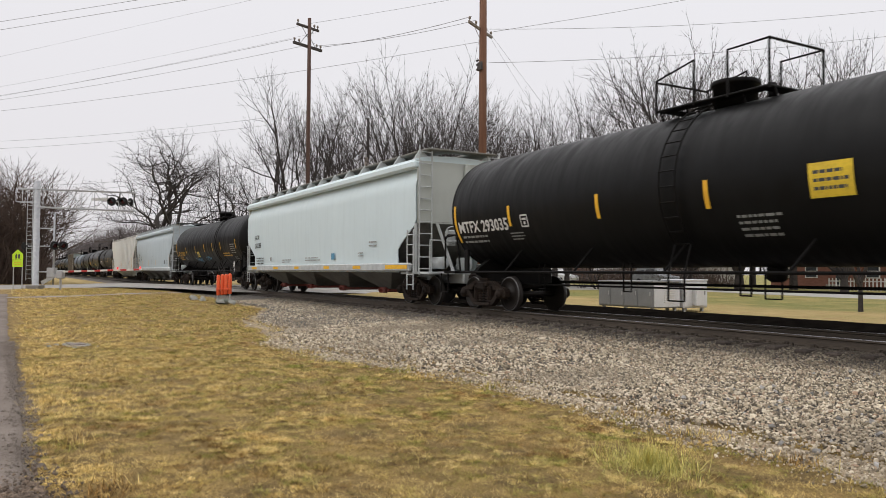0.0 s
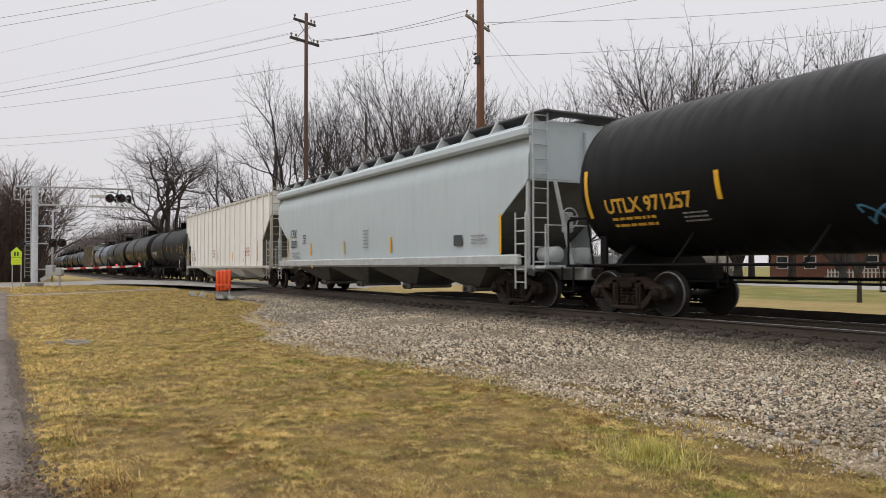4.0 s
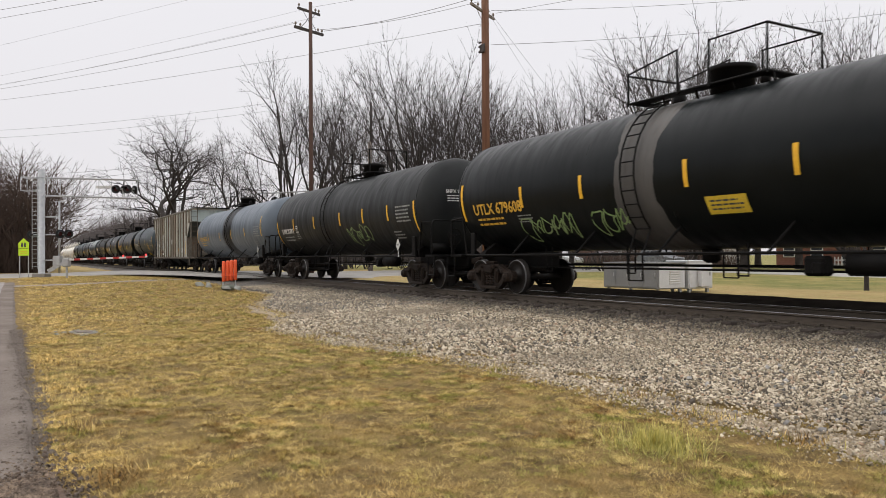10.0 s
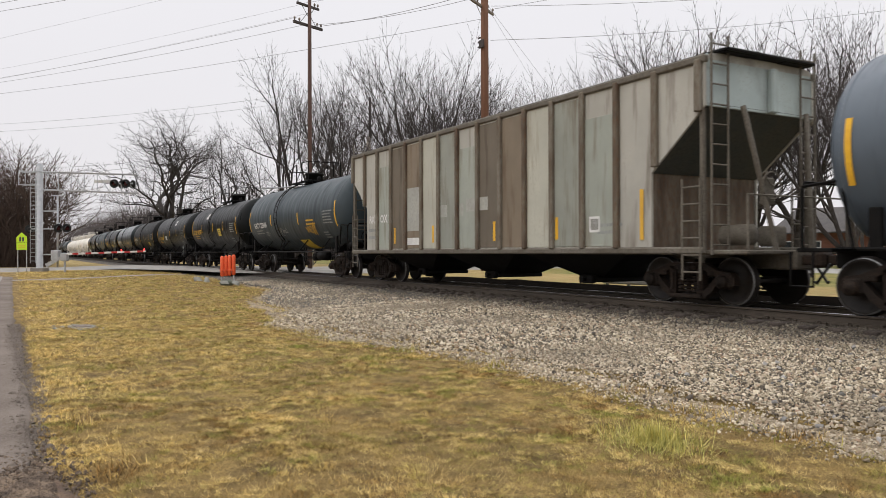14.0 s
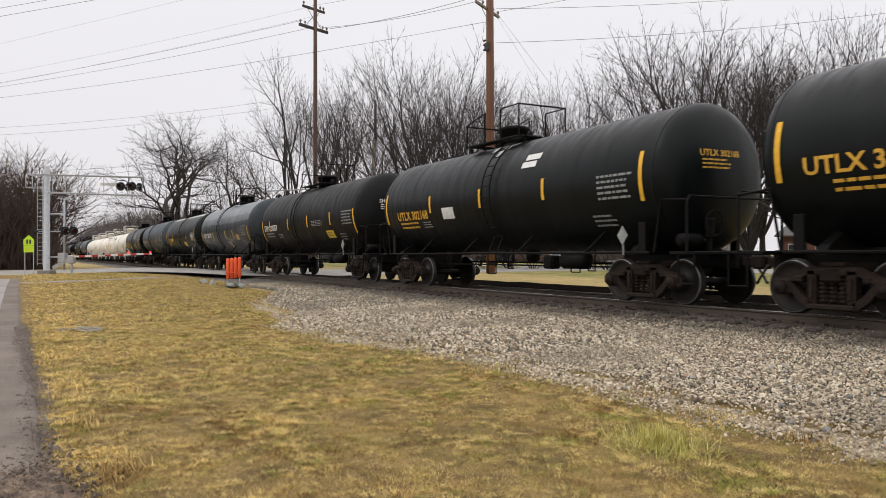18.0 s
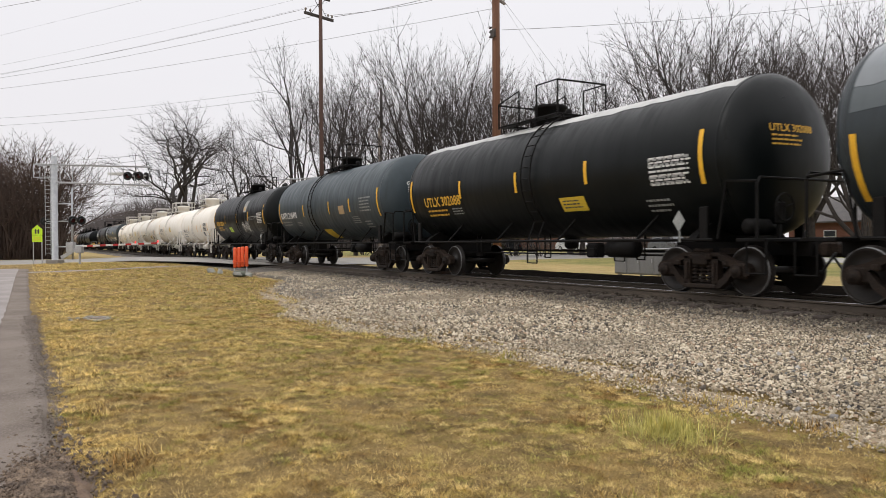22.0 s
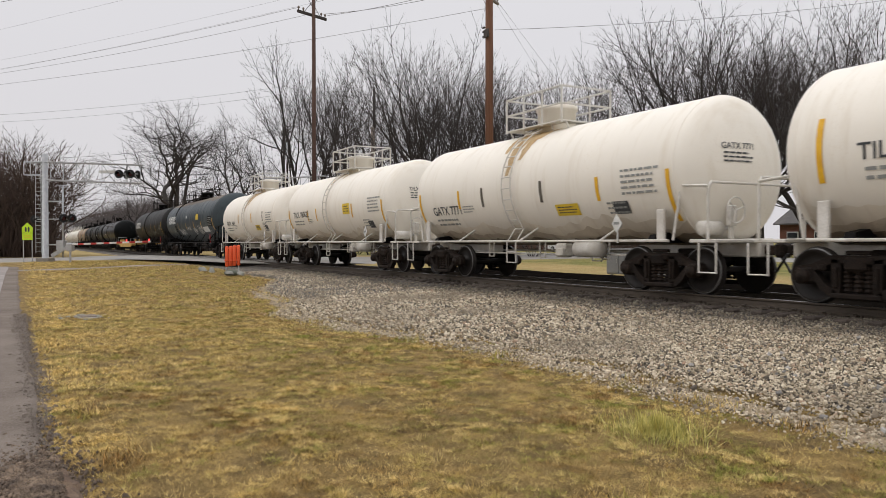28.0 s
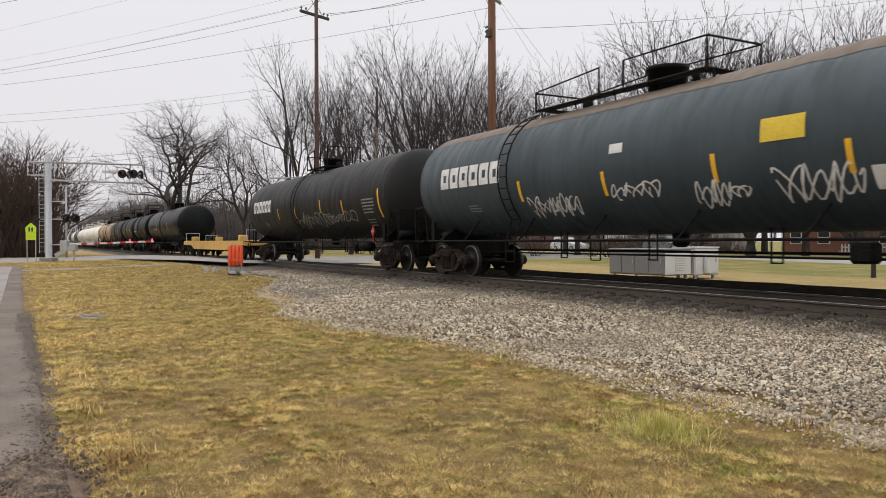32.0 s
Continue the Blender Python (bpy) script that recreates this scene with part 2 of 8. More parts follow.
# ---- mesh helpers ----
class Shape:
    """Collects faces, then becomes one mesh."""

    def __init__(self):
        self.v, self.f = [], []

    def add(self, verts, faces):
        o = len(self.v)
        self.v += [tuple(p) for p in verts]
        self.f += [tuple(i + o for i in q) for q in faces]
        return self

    def box(self, c, s, b=0.0):
        """A block at centre c with size s, its edges chamfered by b."""
        h = [k / 2 for k in s]
        b = min(b, *[k * 0.45 for k in h]) if b else 0
        if not b:
            p = [(c[0] + i * h[0], c[1] + j * h[1], c[2] + k * h[2]) for i in (-1, 1) for j in (-1, 1) for k in (-1, 1)]
            return self.add(p, [(0, 1, 3, 2), (4, 6, 7, 5), (0, 4, 5, 1), (2, 3, 7, 6), (0, 2, 6, 4), (1, 5, 7, 3)])
        p, ix = [], {}
        for i in (-1, 1):
            for j in (-1, 1):
                for k in (-1, 1):
                    for a in range(3):
                        e = [h[0] - b, h[1] - b, h[2] - b]
                        e[a] = h[a]
                        ix[i, j, k, a] = len(p)
                        p.append((c[0] + i * e[0], c[1] + j * e[1], c[2] + k * e[2]))
        f = []
        for s1 in (-1, 1):
            f.append([ix[s1, j, k, 0] for j, k in ((-1, -1), (1, -1), (1, 1), (-1, 1))][::s1])
            f.append([ix[i, s1, k, 1] for i, k in ((-1, -1), (-1, 1), (1, 1), (1, -1))][::s1])
            f.append([ix[i, j, s1, 2] for i, j in ((-1, -1), (1, -1), (1, 1), (-1, 1))][::s1])
        for s1 in (-1, 1):
            for s2 in (-1, 1):
                f.append([ix[-1, s1, s2, 1], ix[1, s1, s2, 1], ix[1, s1, s2, 2], ix[-1, s1, s2, 2]][::s1 * s2])
                f.append([ix[s1, -1, s2, 2], ix[s1, 1, s2, 2], ix[s1, 1, s2, 0], ix[s1, -1, s2, 0]][::s1 * s2])
                f.append([ix[s1, s2, -1, 0], ix[s1, s2, 1, 0], ix[s1, s2, 1, 1], ix[s1, s2, -1, 1]][::s1 * s2])
        for i in (-1, 1):
            for j in (-1, 1):
                for k in (-1, 1):
                    f.append([ix[i, j, k, 0], ix[i, j, k, 1], ix[i, j, k, 2]][::i * j * k])
        return self.add(p, f)

    def rod(self, a, b, r, n=6, r2=None):
        a, b = Vector(a), Vector(b)
        d = (b - a).normalized()
        u = d.orthogonal().normalized()
        w = d.cross(u)
        r2 = r if r2 is None else r2
        p = [a + (u * math.cos(q) + w * math.sin(q)) * r for q in (2 * math.pi * i / n for i in range(n))]
        p += [b + (u * math.cos(q) + w * math.sin(q)) * r2 for q in (2 * math.pi * i / n for i in range(n))]
        f = [(i, (i + 1) % n, n + (i + 1) % n, n + i) for i in range(n)] + [tuple(range(n - 1, -1, -1)), tuple(range(n, 2 * n))]
        return self.add(p, f)

    def pipe(self, pts, r, n=6):
        """A bent tube through pts, in one piece."""
        pts = [Vector(q) for q in pts]
        ring, faces, o = [], [], None
        for i, q in enumerate(pts):
            d1 = (pts[i + 1] - q).normalized() if i + 1 < len(pts) else (q - pts[i - 1]).normalized()
            d0 = (q - pts[i - 1]).normalized() if i else d1
            d = (d0 + d1).normalized() if (d0 + d1).length > 1e-4 else d1
            o = d.orthogonal().normalized() if o is None else (o - d * o.dot(d)).normalized() if (o - d * o.dot(d)).length > 1e-3 else d.orthogonal().normalized()
            w = d.cross(o)
            ring += [q + (o * math.cos(k) + w * math.sin(k)) * r for k in (2 * math.pi * j / n for j in range(n))]
        for i in range(len(pts) - 1):
            faces += [(i * n + j, i * n + (j + 1) % n, (i + 1) * n + (j + 1) % n, (i + 1) * n + j) for j in range(n)]
        faces += [tuple(range(n - 1, -1, -1)), tuple(range((len(pts) - 1) * n, len(pts) * n))]
        return self.add(ring, faces)

    def lathe(self, prof, axis="z", n=24, at=(0, 0, 0)):
        """Turns a profile of (along, radius) about an axis through at."""
        p = []
        for h, r in prof:
            for i in range(n):
                q = 2 * math.pi * i / n
                c, s = r * math.cos(q), r * math.sin(q)
                xyz = {"z": (c, s, h), "x": (h, c, s), "y": (s, h, c)}[axis]
                p.append((xyz[0] + at[0], xyz[1] + at[1], xyz[2] + at[2]))
        f = [(k * n + i, k * n + (i + 1) % n, (k + 1) * n + (i + 1) % n, (k + 1) * n + i) for k in range(len(prof) - 1) for i in range(n)]
        f += [tuple(range(n - 1, -1, -1)), tuple(range((len(prof) - 1) * n, len(prof) * n))]
        return self.add(p, f)

    def prism(self, outline, y0, y1, axis="y"):
        """A plate: an outline in x and z (axis y) or y and z (axis x), swept from y0 to y1."""
        n = len(outline)
        put = (lambda a, b, c: (a, c, b)) if axis == "y" else (lambda a, b, c: (c, a, b)) if axis == "x" else (lambda a, b, c: (a, b, c))
        p = [put(a, b, y0) for a, b in outline] + [put(a, b, y1) for a, b in outline]
        return self.add(p, [tuple(range(n)), tuple(range(2 * n - 1, n - 1, -1))] + [(i, n + i, n + (i + 1) % n, (i + 1) % n) for i in range(n)])

    def mesh(self, name, material, smooth=False):
        me = bpy.data.meshes.new(name)
        me.from_pydata(self.v, [], self.f)
        bm = bmesh.new()
        bm.from_mesh(me)
        bmesh.ops.recalc_face_normals(bm, faces=bm.faces)
        bm.to_mesh(me)
        bm.free()
        me.materials.append(material)
        if smooth:
            for q in me.polygons:
                q.use_smooth = len(q.vertices) < 8
        return me


def part(name, data, material=None, parent=None, label="", smooth=False, at=None):
    """One mesh object under a thing or part; data is a Shape or a shared mesh."""
    me = data.mesh(name, material, smooth) if isinstance(data, Shape) else data
    ob = new(name, me)
    ob.parent = parent
    if at is not None:
        ob.matrix_basis = at
    if label:
        ob["label"] = label
    return ob


def thing(name, at, label, category, group="", kind=""):
    ob = new(name)
    ob.empty_display_size = 0.3
    ob.matrix_basis = at
    return tagged(ob, label, category, group, kind)


def quick_mesh(name, verts, tris, material, smooth=False):
    me = bpy.data.meshes.new(name)
    verts, tris = np.asarray(verts, dtype=np.float32).reshape(-1, 3), np.asarray(tris, dtype=np.int32)
    k = tris.shape[1]
    me.vertices.add(len(verts))
    me.vertices.foreach_set("co", verts.ravel())
    me.loops.add(tris.size)
    me.loops.foreach_set("vertex_index", tris.ravel())
    me.polygons.add(len(tris))
    me.polygons.foreach_set("loop_start", np.arange(0, tris.size, k, dtype=np.int32))
    if smooth:
        me.polygons.foreach_set("use_smooth", np.ones(len(tris), dtype=bool))
    me.update(calc_edges=True)
    me.materials.append(material)
    return me


# ---- the ground ----
TRACK = 12.34        # distance of the track's middle from the camera
GROUND = -0.5


def smooth_step(a, b, x):
    u = min(1, max(0, (x - a) / (b - a)))
    return u * u * (3 - 2 * u)


def ground_z(x, y):
    """Top of the soil; rails are at z = 0. It climbs to the level crossing."""
    z = GROUND + 0.2 * smooth_step(-20, -45, x) if y < TRACK else -0.3 + 0.17 * smooth_step(-20, -45, x)
    far = math.hypot(x, y)
    z += 0.03 * (noise.noise((x * 0.25, y * 0.25, 0)) + 0.5 * noise.noise((x * 0.9, y * 0.9, 3))) * (1 if far < 90 else 0)
    d = abs(y - TRACK)
    if d < 6 and x > -34:
        z -= 0.05 * smooth_step(6.6, 5.0, d)
    if d < 3.4:
        z = min(z, -0.42)
    return z


m, n, l, p = nodes_of("winter_grass_soil")
co = n.new("ShaderNodeTexCoord").outputs["Object"]
patch, tuftn, grain, blades = noise_node(n, l, co, 0.42, 6, 0.65), noise_node(n, l, co, 2.3, 5, 0.65), noise_node(n, l, co, 38, 4, 0.7), noise_node(n, l, co, 70, 3, 0.75)
c = mix(n, l, ramp(n, l, patch, 0.36, 0.64), (0.36, 0.265, 0.115), (0.235, 0.20, 0.075))
c = mix(n, l, ramp(n, l, tuftn, 0.46, 0.72), c, (0.20, 0.115, 0.05))
c = mix(n, l, ramp(n, l, grain, 0.42, 0.70), c, (0.43, 0.33, 0.15))
tan = c
thin = mix(n, l, ramp(n, l, tuftn, 0.40, 0.62), (0.36, 0.25, 0.092), (0.17, 0.118, 0.05))
c = mix(n, l, ramp(n, l, blades, 0.47, 0.62), thin, (0.075, 0.048, 0.02))
# the mown verge beyond the track is greener away from the ballast
far_y = n.new("ShaderNodeSeparateXYZ")
l.new(co, far_y.inputs[0])
c = mix(n, l, ramp(n, l, far_y.outputs["Y"], 11, 13), c, tan)
lawn_end = ramp(n, l, far_y.outputs["X"], -56, -62)
c = mix(n, l, lawn_end, c, tan)
wavy = n.new("ShaderNodeMath")
wavy.operation = "MULTIPLY_ADD"
l.new(noise_node(n, l, co, 0.16, 5, 0.65), wavy.inputs[0])
wavy.inputs[1].default_value = 3
l.new(far_y.outputs["Y"], wavy.inputs[2])
verge = mix(n, l, ramp(n, l, grain, 0.40, 0.68), (0.10, 0.115, 0.032), (0.27, 0.25, 0.085))
verge = mix(n, l, ramp(n, l, patch, 0.42, 0.70), verge, (0.33, 0.25, 0.10))
c = mix(n, l, ramp(n, l, wavy.outputs[0], 26.6, 28.2), c, verge)
l.new(c, p.inputs["Base Color"])
p.inputs["Roughness"].default_value = 0.9
p.inputs["Specular IOR Level"].default_value = 0.15
bump(n, l, p, blades, 0.8, 0.03)
SOIL = m

xs = np.concatenate([-np.geomspace(1200, 40, 26), np.arange(-38, 12.1, 0.8), np.geomspace(14, 1200, 20)])
ys = np.concatenate([-np.geomspace(1200, 10, 20), np.arange(-9, 30.1, 0.8), np.geomspace(32, 1200, 26)])
gv = [(x, y, ground_z(x, y)) for y in ys for x in xs]
nx = len(xs)
gf = [(j * nx + i, j * nx + i + 1, (j + 1) * nx + i + 1, (j + 1) * nx + i) for j in range(len(ys) - 1) for i in range(nx - 1)]
tagged(new("ground", quick_mesh("ground", gv, gf, SOIL, True)), "dormant yellow-brown winter lawn beside the railway", "ground", kind="structure")


# ---- gravel, rails and sleepers ----
def gravel_colours(name, per_island):
    m, n, l, p = nodes_of(name)
    co = n.new("ShaderNodeTexCoord").outputs["Object"]
    if per_island:
        v = n.new("ShaderNodeNewGeometry").outputs["Random Per Island"]
    else:
        vor = n.new("ShaderNodeTexVoronoi")
        vor.inputs["Scale"].default_value = 23
        l.new(co, vor.inputs["Vector"])
        sep = n.new("ShaderNodeSeparateColor")
        l.new(vor.outputs["Color"], sep.inputs[0])
        v = sep.outputs[0]
    cr = n.new("ShaderNodeValToRGB")
    e = cr.color_ramp.elements
    e[0].position, e[0].color = 0.0, (0.06, 0.05, 0.04, 1)
    e[1].position, e[1].color = 1.0, (0.70, 0.615, 0.46, 1)
    for q, k in ((0.2, (0.15, 0.12, 0.082, 1)), (0.42, (0.35, 0.288, 0.196, 1)), (0.6, (0.45, 0.384, 0.273, 1)), (0.66, (0.34, 0.22, 0.14, 1)), (0.72, (0.48, 0.42, 0.32, 1)), (0.88, (0.62, 0.54, 0.41, 1))):
        e.new(q).color = k
    l.new(v, cr.inputs[0])
    c = mix(n, l, ramp(n, l, noise_node(n, l, co, 0.5, 5, 0.6), 0.45, 0.75), cr.outputs[0], (0.23, 0.19, 0.135))
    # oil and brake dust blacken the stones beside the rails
    # the stones turn darker towards the rails, with a wavy edge
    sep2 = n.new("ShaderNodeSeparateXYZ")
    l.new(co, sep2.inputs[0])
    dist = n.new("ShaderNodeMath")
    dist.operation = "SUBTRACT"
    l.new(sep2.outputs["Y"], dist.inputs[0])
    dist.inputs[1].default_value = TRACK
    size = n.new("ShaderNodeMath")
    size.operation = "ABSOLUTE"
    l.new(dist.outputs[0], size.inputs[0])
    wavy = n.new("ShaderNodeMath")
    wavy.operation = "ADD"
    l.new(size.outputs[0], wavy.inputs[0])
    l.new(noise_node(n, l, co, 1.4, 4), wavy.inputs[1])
    rail_dark = ramp(n, l, wavy.outputs[0], 3.05, 1.75)
    rail_dark.node.inputs["To Max"].default_value = 0.88
    c = mix(n, l, rail_dark, c, (0.05, 0.042, 0.034))
    if not per_island:
        # gaps between the stones: their shade is put into the colour
        c = mix(n, l, ramp(n, l, vor.outputs["Distance"], 0.22, 0.5), c, (0.035, 0.03, 0.026))
        bump(n, l, p, vor.outputs["Distance"], -1.0, 0.03)
    else:
        bump(n, l, p, noise_node(n, l, co, 60, 3), 0.35, 0.006)
    l.new(c, p.inputs["Base Color"])
    p.inputs["Roughness"].default_value = 0.85
    return m


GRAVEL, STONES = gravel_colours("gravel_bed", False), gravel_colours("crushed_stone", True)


def gravel_edge(x):
    """Where the gravel apron meets the grass."""
    e = 5.75 + 0.25 * noise.noise((x * 0.35, 0, 7)) + 0.12 * noise.noise((x * 1.7, 0, 9))
    e -= 0.75 * smooth_step(-9, -13, x) * smooth_step(-20, -15, x)
    return e + 3.1 * smooth_step(-20, -31, x)


def gravel_z(x, d):
    """Height of the gravel bed, d metres from the track's middle."""
    toe = TRACK - gravel_edge(x)
    if d < 1.15:
        z = -0.205
    elif d < 1.75:
        z = -0.205 - 0.11 * (d - 1.15) / 0.6
    elif d < 3.2:
        z = -0.315 - 0.06 * (d - 1.75) / 1.45
    else:
        z = -0.375 - (0.11 if x > -30 else 0.0) * min(1, (d - 3.2) / max(0.5, toe - 3.2))
    return max(z, -0.5) + 0.018 * noise.noise((x * 1.3, d * 1.3, 1))


bed = Shape()
gx = np.concatenate([-np.geomspace(420, 50, 20), np.arange(-48, 14, 0.6), np.array([20, 60, 300.0])])
rows_d = [-4.2, -3.2, -1.75, -1.15, 0, 1.15, 1.75, 2.4, 3.2, 4.2, 5.2, 6.0]
bv, bf = [], []
for x in gx:
    for k, d in enumerate(rows_d):
        toe = TRACK - gravel_edge(x)
        dd = min(d, toe - 0.02 * (11 - k)) if d > 3.2 else d
        z = gravel_z(x, abs(dd)) if d > -4.2 else ground_z(x, TRACK + 4.3) - 0.08
        if k == 11:
            z = ground_z(x, TRACK - dd) - 0.06
        bv.append((x, TRACK - dd, z))
bf = [(i * 12 + k, (i + 1) * 12 + k, (i + 1) * 12 + k + 1, i * 12 + k + 1) for i in range(len(gx) - 1) for k in range(11)]

# a low ridge of cinders beyond the track, shade put into its black
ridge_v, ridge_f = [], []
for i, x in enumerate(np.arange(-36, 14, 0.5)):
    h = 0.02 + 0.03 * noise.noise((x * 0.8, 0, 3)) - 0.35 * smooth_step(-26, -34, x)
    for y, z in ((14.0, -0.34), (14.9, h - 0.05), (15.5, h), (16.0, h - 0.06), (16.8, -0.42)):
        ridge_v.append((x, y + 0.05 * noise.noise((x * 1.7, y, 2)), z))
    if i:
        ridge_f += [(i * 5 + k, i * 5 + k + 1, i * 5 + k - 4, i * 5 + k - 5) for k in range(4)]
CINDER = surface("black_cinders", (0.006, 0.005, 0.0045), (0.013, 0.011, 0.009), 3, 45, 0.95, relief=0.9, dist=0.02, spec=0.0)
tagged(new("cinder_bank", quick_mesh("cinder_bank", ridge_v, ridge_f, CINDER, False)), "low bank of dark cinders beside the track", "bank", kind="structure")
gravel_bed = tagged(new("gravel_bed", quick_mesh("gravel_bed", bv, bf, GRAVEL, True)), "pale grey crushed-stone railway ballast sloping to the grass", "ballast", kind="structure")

RAIL_SIDE = surface("rusty_rail", (0.055, 0.044, 0.034), (0.085, 0.068, 0.052), 2, 25, 0.65, relief=0.15, stretch=(0.2, 1, 1))
RAIL_TOP = surface("worn_bright_rail_head", (0.42, 0.42, 0.44), (0.34, 0.34, 0.36), 1.5, 20, 0.22, 0.9, 0.03, stretch=(0.1, 1, 1))
TIE = surface("creosoted_sleeper_wood", (0.045, 0.036, 0.03), (0.075, 0.06, 0.05), 2, 18, 0.85, relief=0.6, dist=0.02, rand=0.3, stretch=(3, 0.5, 3))
railway = thing("railway_track", pose(0, TRACK, 0), "single railway track with worn steel rails on dark wooden sleepers", "railway track", kind="structure")
prof = [(-0.07, -0.178), (0.07, -0.178), (0.07, -0.165), (0.012, -0.145), (0.009, -0.05), (0.036, -0.035), (0.036, -0.006), (-0.036, -0.006), (-0.036, -0.035), (-0.009, -0.05), (-0.012, -0.145), (-0.07, -0.165)]
for side in (-1, 1):
    r = Shape().prism([(side * 0.755 + a, b) for a, b in prof], -420, 300, "x")
    rail = part("rail", r, RAIL_SIDE, railway)
    head = Shape().prism([(side * 0.755 - 0.033, -0.006), (side * 0.755 + 0.033, -0.006), (side * 0.755 + 0.028, 0.0), (side * 0.755 - 0.028, 0.0)], -420, 300, "x")
    part("rail_head", head, RAIL_TOP, rail, "polished rail head")
tie_mesh = Shape().box((0, 0, -0.268), (0.23, 2.74, 0.175), 0.02).mesh("sleeper", TIE)
plate_shape = Shape()
for side in (-1, 1):
    plate_shape.box((0, side * 0.755, -0.181), (0.2, 0.36, 0.014), 0.003)
    for a in (-1, 1):
        plate_shape.box((0.05, side * 0.755 + a * 0.1, -0.165), (0.03, 0.05, 0.045), 0.004)
        plate_shape.box((-0.05, side * 0.755 + a * 0.1, -0.165), (0.03, 0.05, 0.045), 0.004)
        plate_shape.box((-0.13, side * 0.755 + a * 0.05, -0.165), (0.06, 0.09, 0.07), 0.008)
plate_mesh = plate_shape.mesh("tie_plate", RAIL_SIDE)
for i in range(130):
    tie = part("sleeper", tie_mesh, parent=railway, at=pose(-56 + i * 0.52 + random.uniform(-0.02, 0.02), random.uniform(-0.04, 0.04), random.uniform(-0.006, 0.006), 0, 0, random.uniform(-0.8, 0.8)))
    if i > 60:
        part("tie_plate", plate_mesh, parent=tie, label="rusty spiked plates and rail anchors")
rest = Shape()
for i in range(420):
    rest.box((-57 - i * 0.52, 0, -0.268), (0.22, 2.6, 0.165))
tagged(part("far_sleepers", rest, TIE, railway), kind="stuff")


def stones(name, spots, size, material, flat=0.6):
    """Angular broken stones, one small chipped block each, at spots (x, y, z)."""
    spots = np.asarray(spots)
    k = len(spots)
    block = np.array([(-1, -1, -1), (1, -1, -1), (1, 1, -1), (-1, 1, -1), (-0.7, -0.7, 1), (0.7, -0.7, 1), (0.7, 0.7, 1), (-0.7, 0.7, 1)], float)
    tris = np.array([(4, 5, 6), (4, 6, 7), (0, 1, 5), (0, 5, 4), (1, 2, 6), (1, 6, 5), (2, 3, 7), (2, 7, 6), (3, 0, 4), (3, 4, 7)])
    s = size * np.exp(np.random.normal(0, 0.34, (k, 1, 1))) * np.random.uniform(0.7, 1.3, (k, 1, 3)) * np.array([0.34, 0.25, 0.27 * flat])
    v = (block[None] + np.random.uniform(-0.5, 0.5, (k, 8, 3))) * s
    a, b, c = np.random.uniform(0, 6.28, k)[:, None], np.random.normal(0, 0.33, k)[:, None], np.random.normal(0, 0.33, k)[:, None]
    x, y, z = v[..., 0], v[..., 1], v[..., 2]
    x, z = x * np.cos(b) - z * np.sin(b), x * np.sin(b) + z * np.cos(b)
    y, z = y * np.cos(c) - z * np.sin(c), y * np.sin(c) + z * np.cos(c)
    x, y = x * np.cos(a) - y * np.sin(a), x * np.sin(a) + y * np.cos(a)
    v = np.stack([x, y, z], -1) + spots[:, None]
    return quick_mesh(name, v, (tris[None] + (np.arange(k) * 8)[:, None, None]).reshape(-1, 3), material)


def scatter_gravel(count, x0, x1, lift=0.008):
    out = []
    while len(out) < count:
        x = x0 + (x1 - x0) * random.random()
        toe = TRACK - gravel_edge(x)
        d = random.uniform(-0.9, toe + 0.55 * random.random() ** 2)
        if d > toe - 0.5 and random.random() > 0.9 * math.exp(-(d - toe + 0.5) * 2.3) * (1 + 0.8 * noise.noise((x * 2.1, d * 2.1, 5))):
            continue
        z = max(gravel_z(x, abs(d)), ground_z(x, TRACK - d)) if d > 3 else gravel_z(x, abs(d))
        out.append((x, TRACK - d, z + lift * random.uniform(0.2, 2.6)))
    return out


# ---- road, path ----
CONCRETE = surface("pale_worn_road", (0.30, 0.285, 0.26), (0.22, 0.208, 0.19), 0.7, 40, 0.8, relief=0.3, dist=0.005)
ASPHALT = surface("crumbling_dark_asphalt", (0.20, 0.168, 0.142), (0.13, 0.107, 0.088), 1.1, 45, 0.9, relief=1.0, dist=0.02, third=(0.23, 0.20, 0.18), spec=0.1)
STREET = surface("pale_street_concrete", (0.38, 0.37, 0.35), (0.31, 0.30, 0.28), 0.7, 40, 0.8, relief=0.2, dist=0.005)
PATHTOP = surface("light_grey_path", (0.29, 0.262, 0.245), (0.21, 0.187, 0.173), 0.8, 60, 0.8, relief=0.3, dist=0.004)
DIRT = surface("bare_brown_soil", (0.12, 0.082, 0.062), (0.20, 0.14, 0.095), 6, 60, 0.95, relief=0.8, dist=0.02)


def strip(name, left, right, material, label, category, lift=0.03, z=None):
    """A paved strip between two edges, laid on the ground."""
    v, f = [], []
    cols = 9
    for (ax, ay), (bx, by) in zip(left, right):
        for k in range(cols):
            u = k / (cols - 1)
            x, y = ax + (bx - ax) * u, ay + (by - ay) * u
            h = ground_z(x, y) + lift if z is None else z(x, y)
            v.append((x, y, h - (0.09 if k in (0, cols - 1) else 0)))
    f = [(i * cols + k, i * cols + k + 1, (i + 1) * cols + k + 1, (i + 1) * cols + k) for i in range(len(left) - 1) for k in range(cols - 1)]
    return tagged(new(name, quick_mesh(name, v, f, material, True)), label, category, kind="structure")


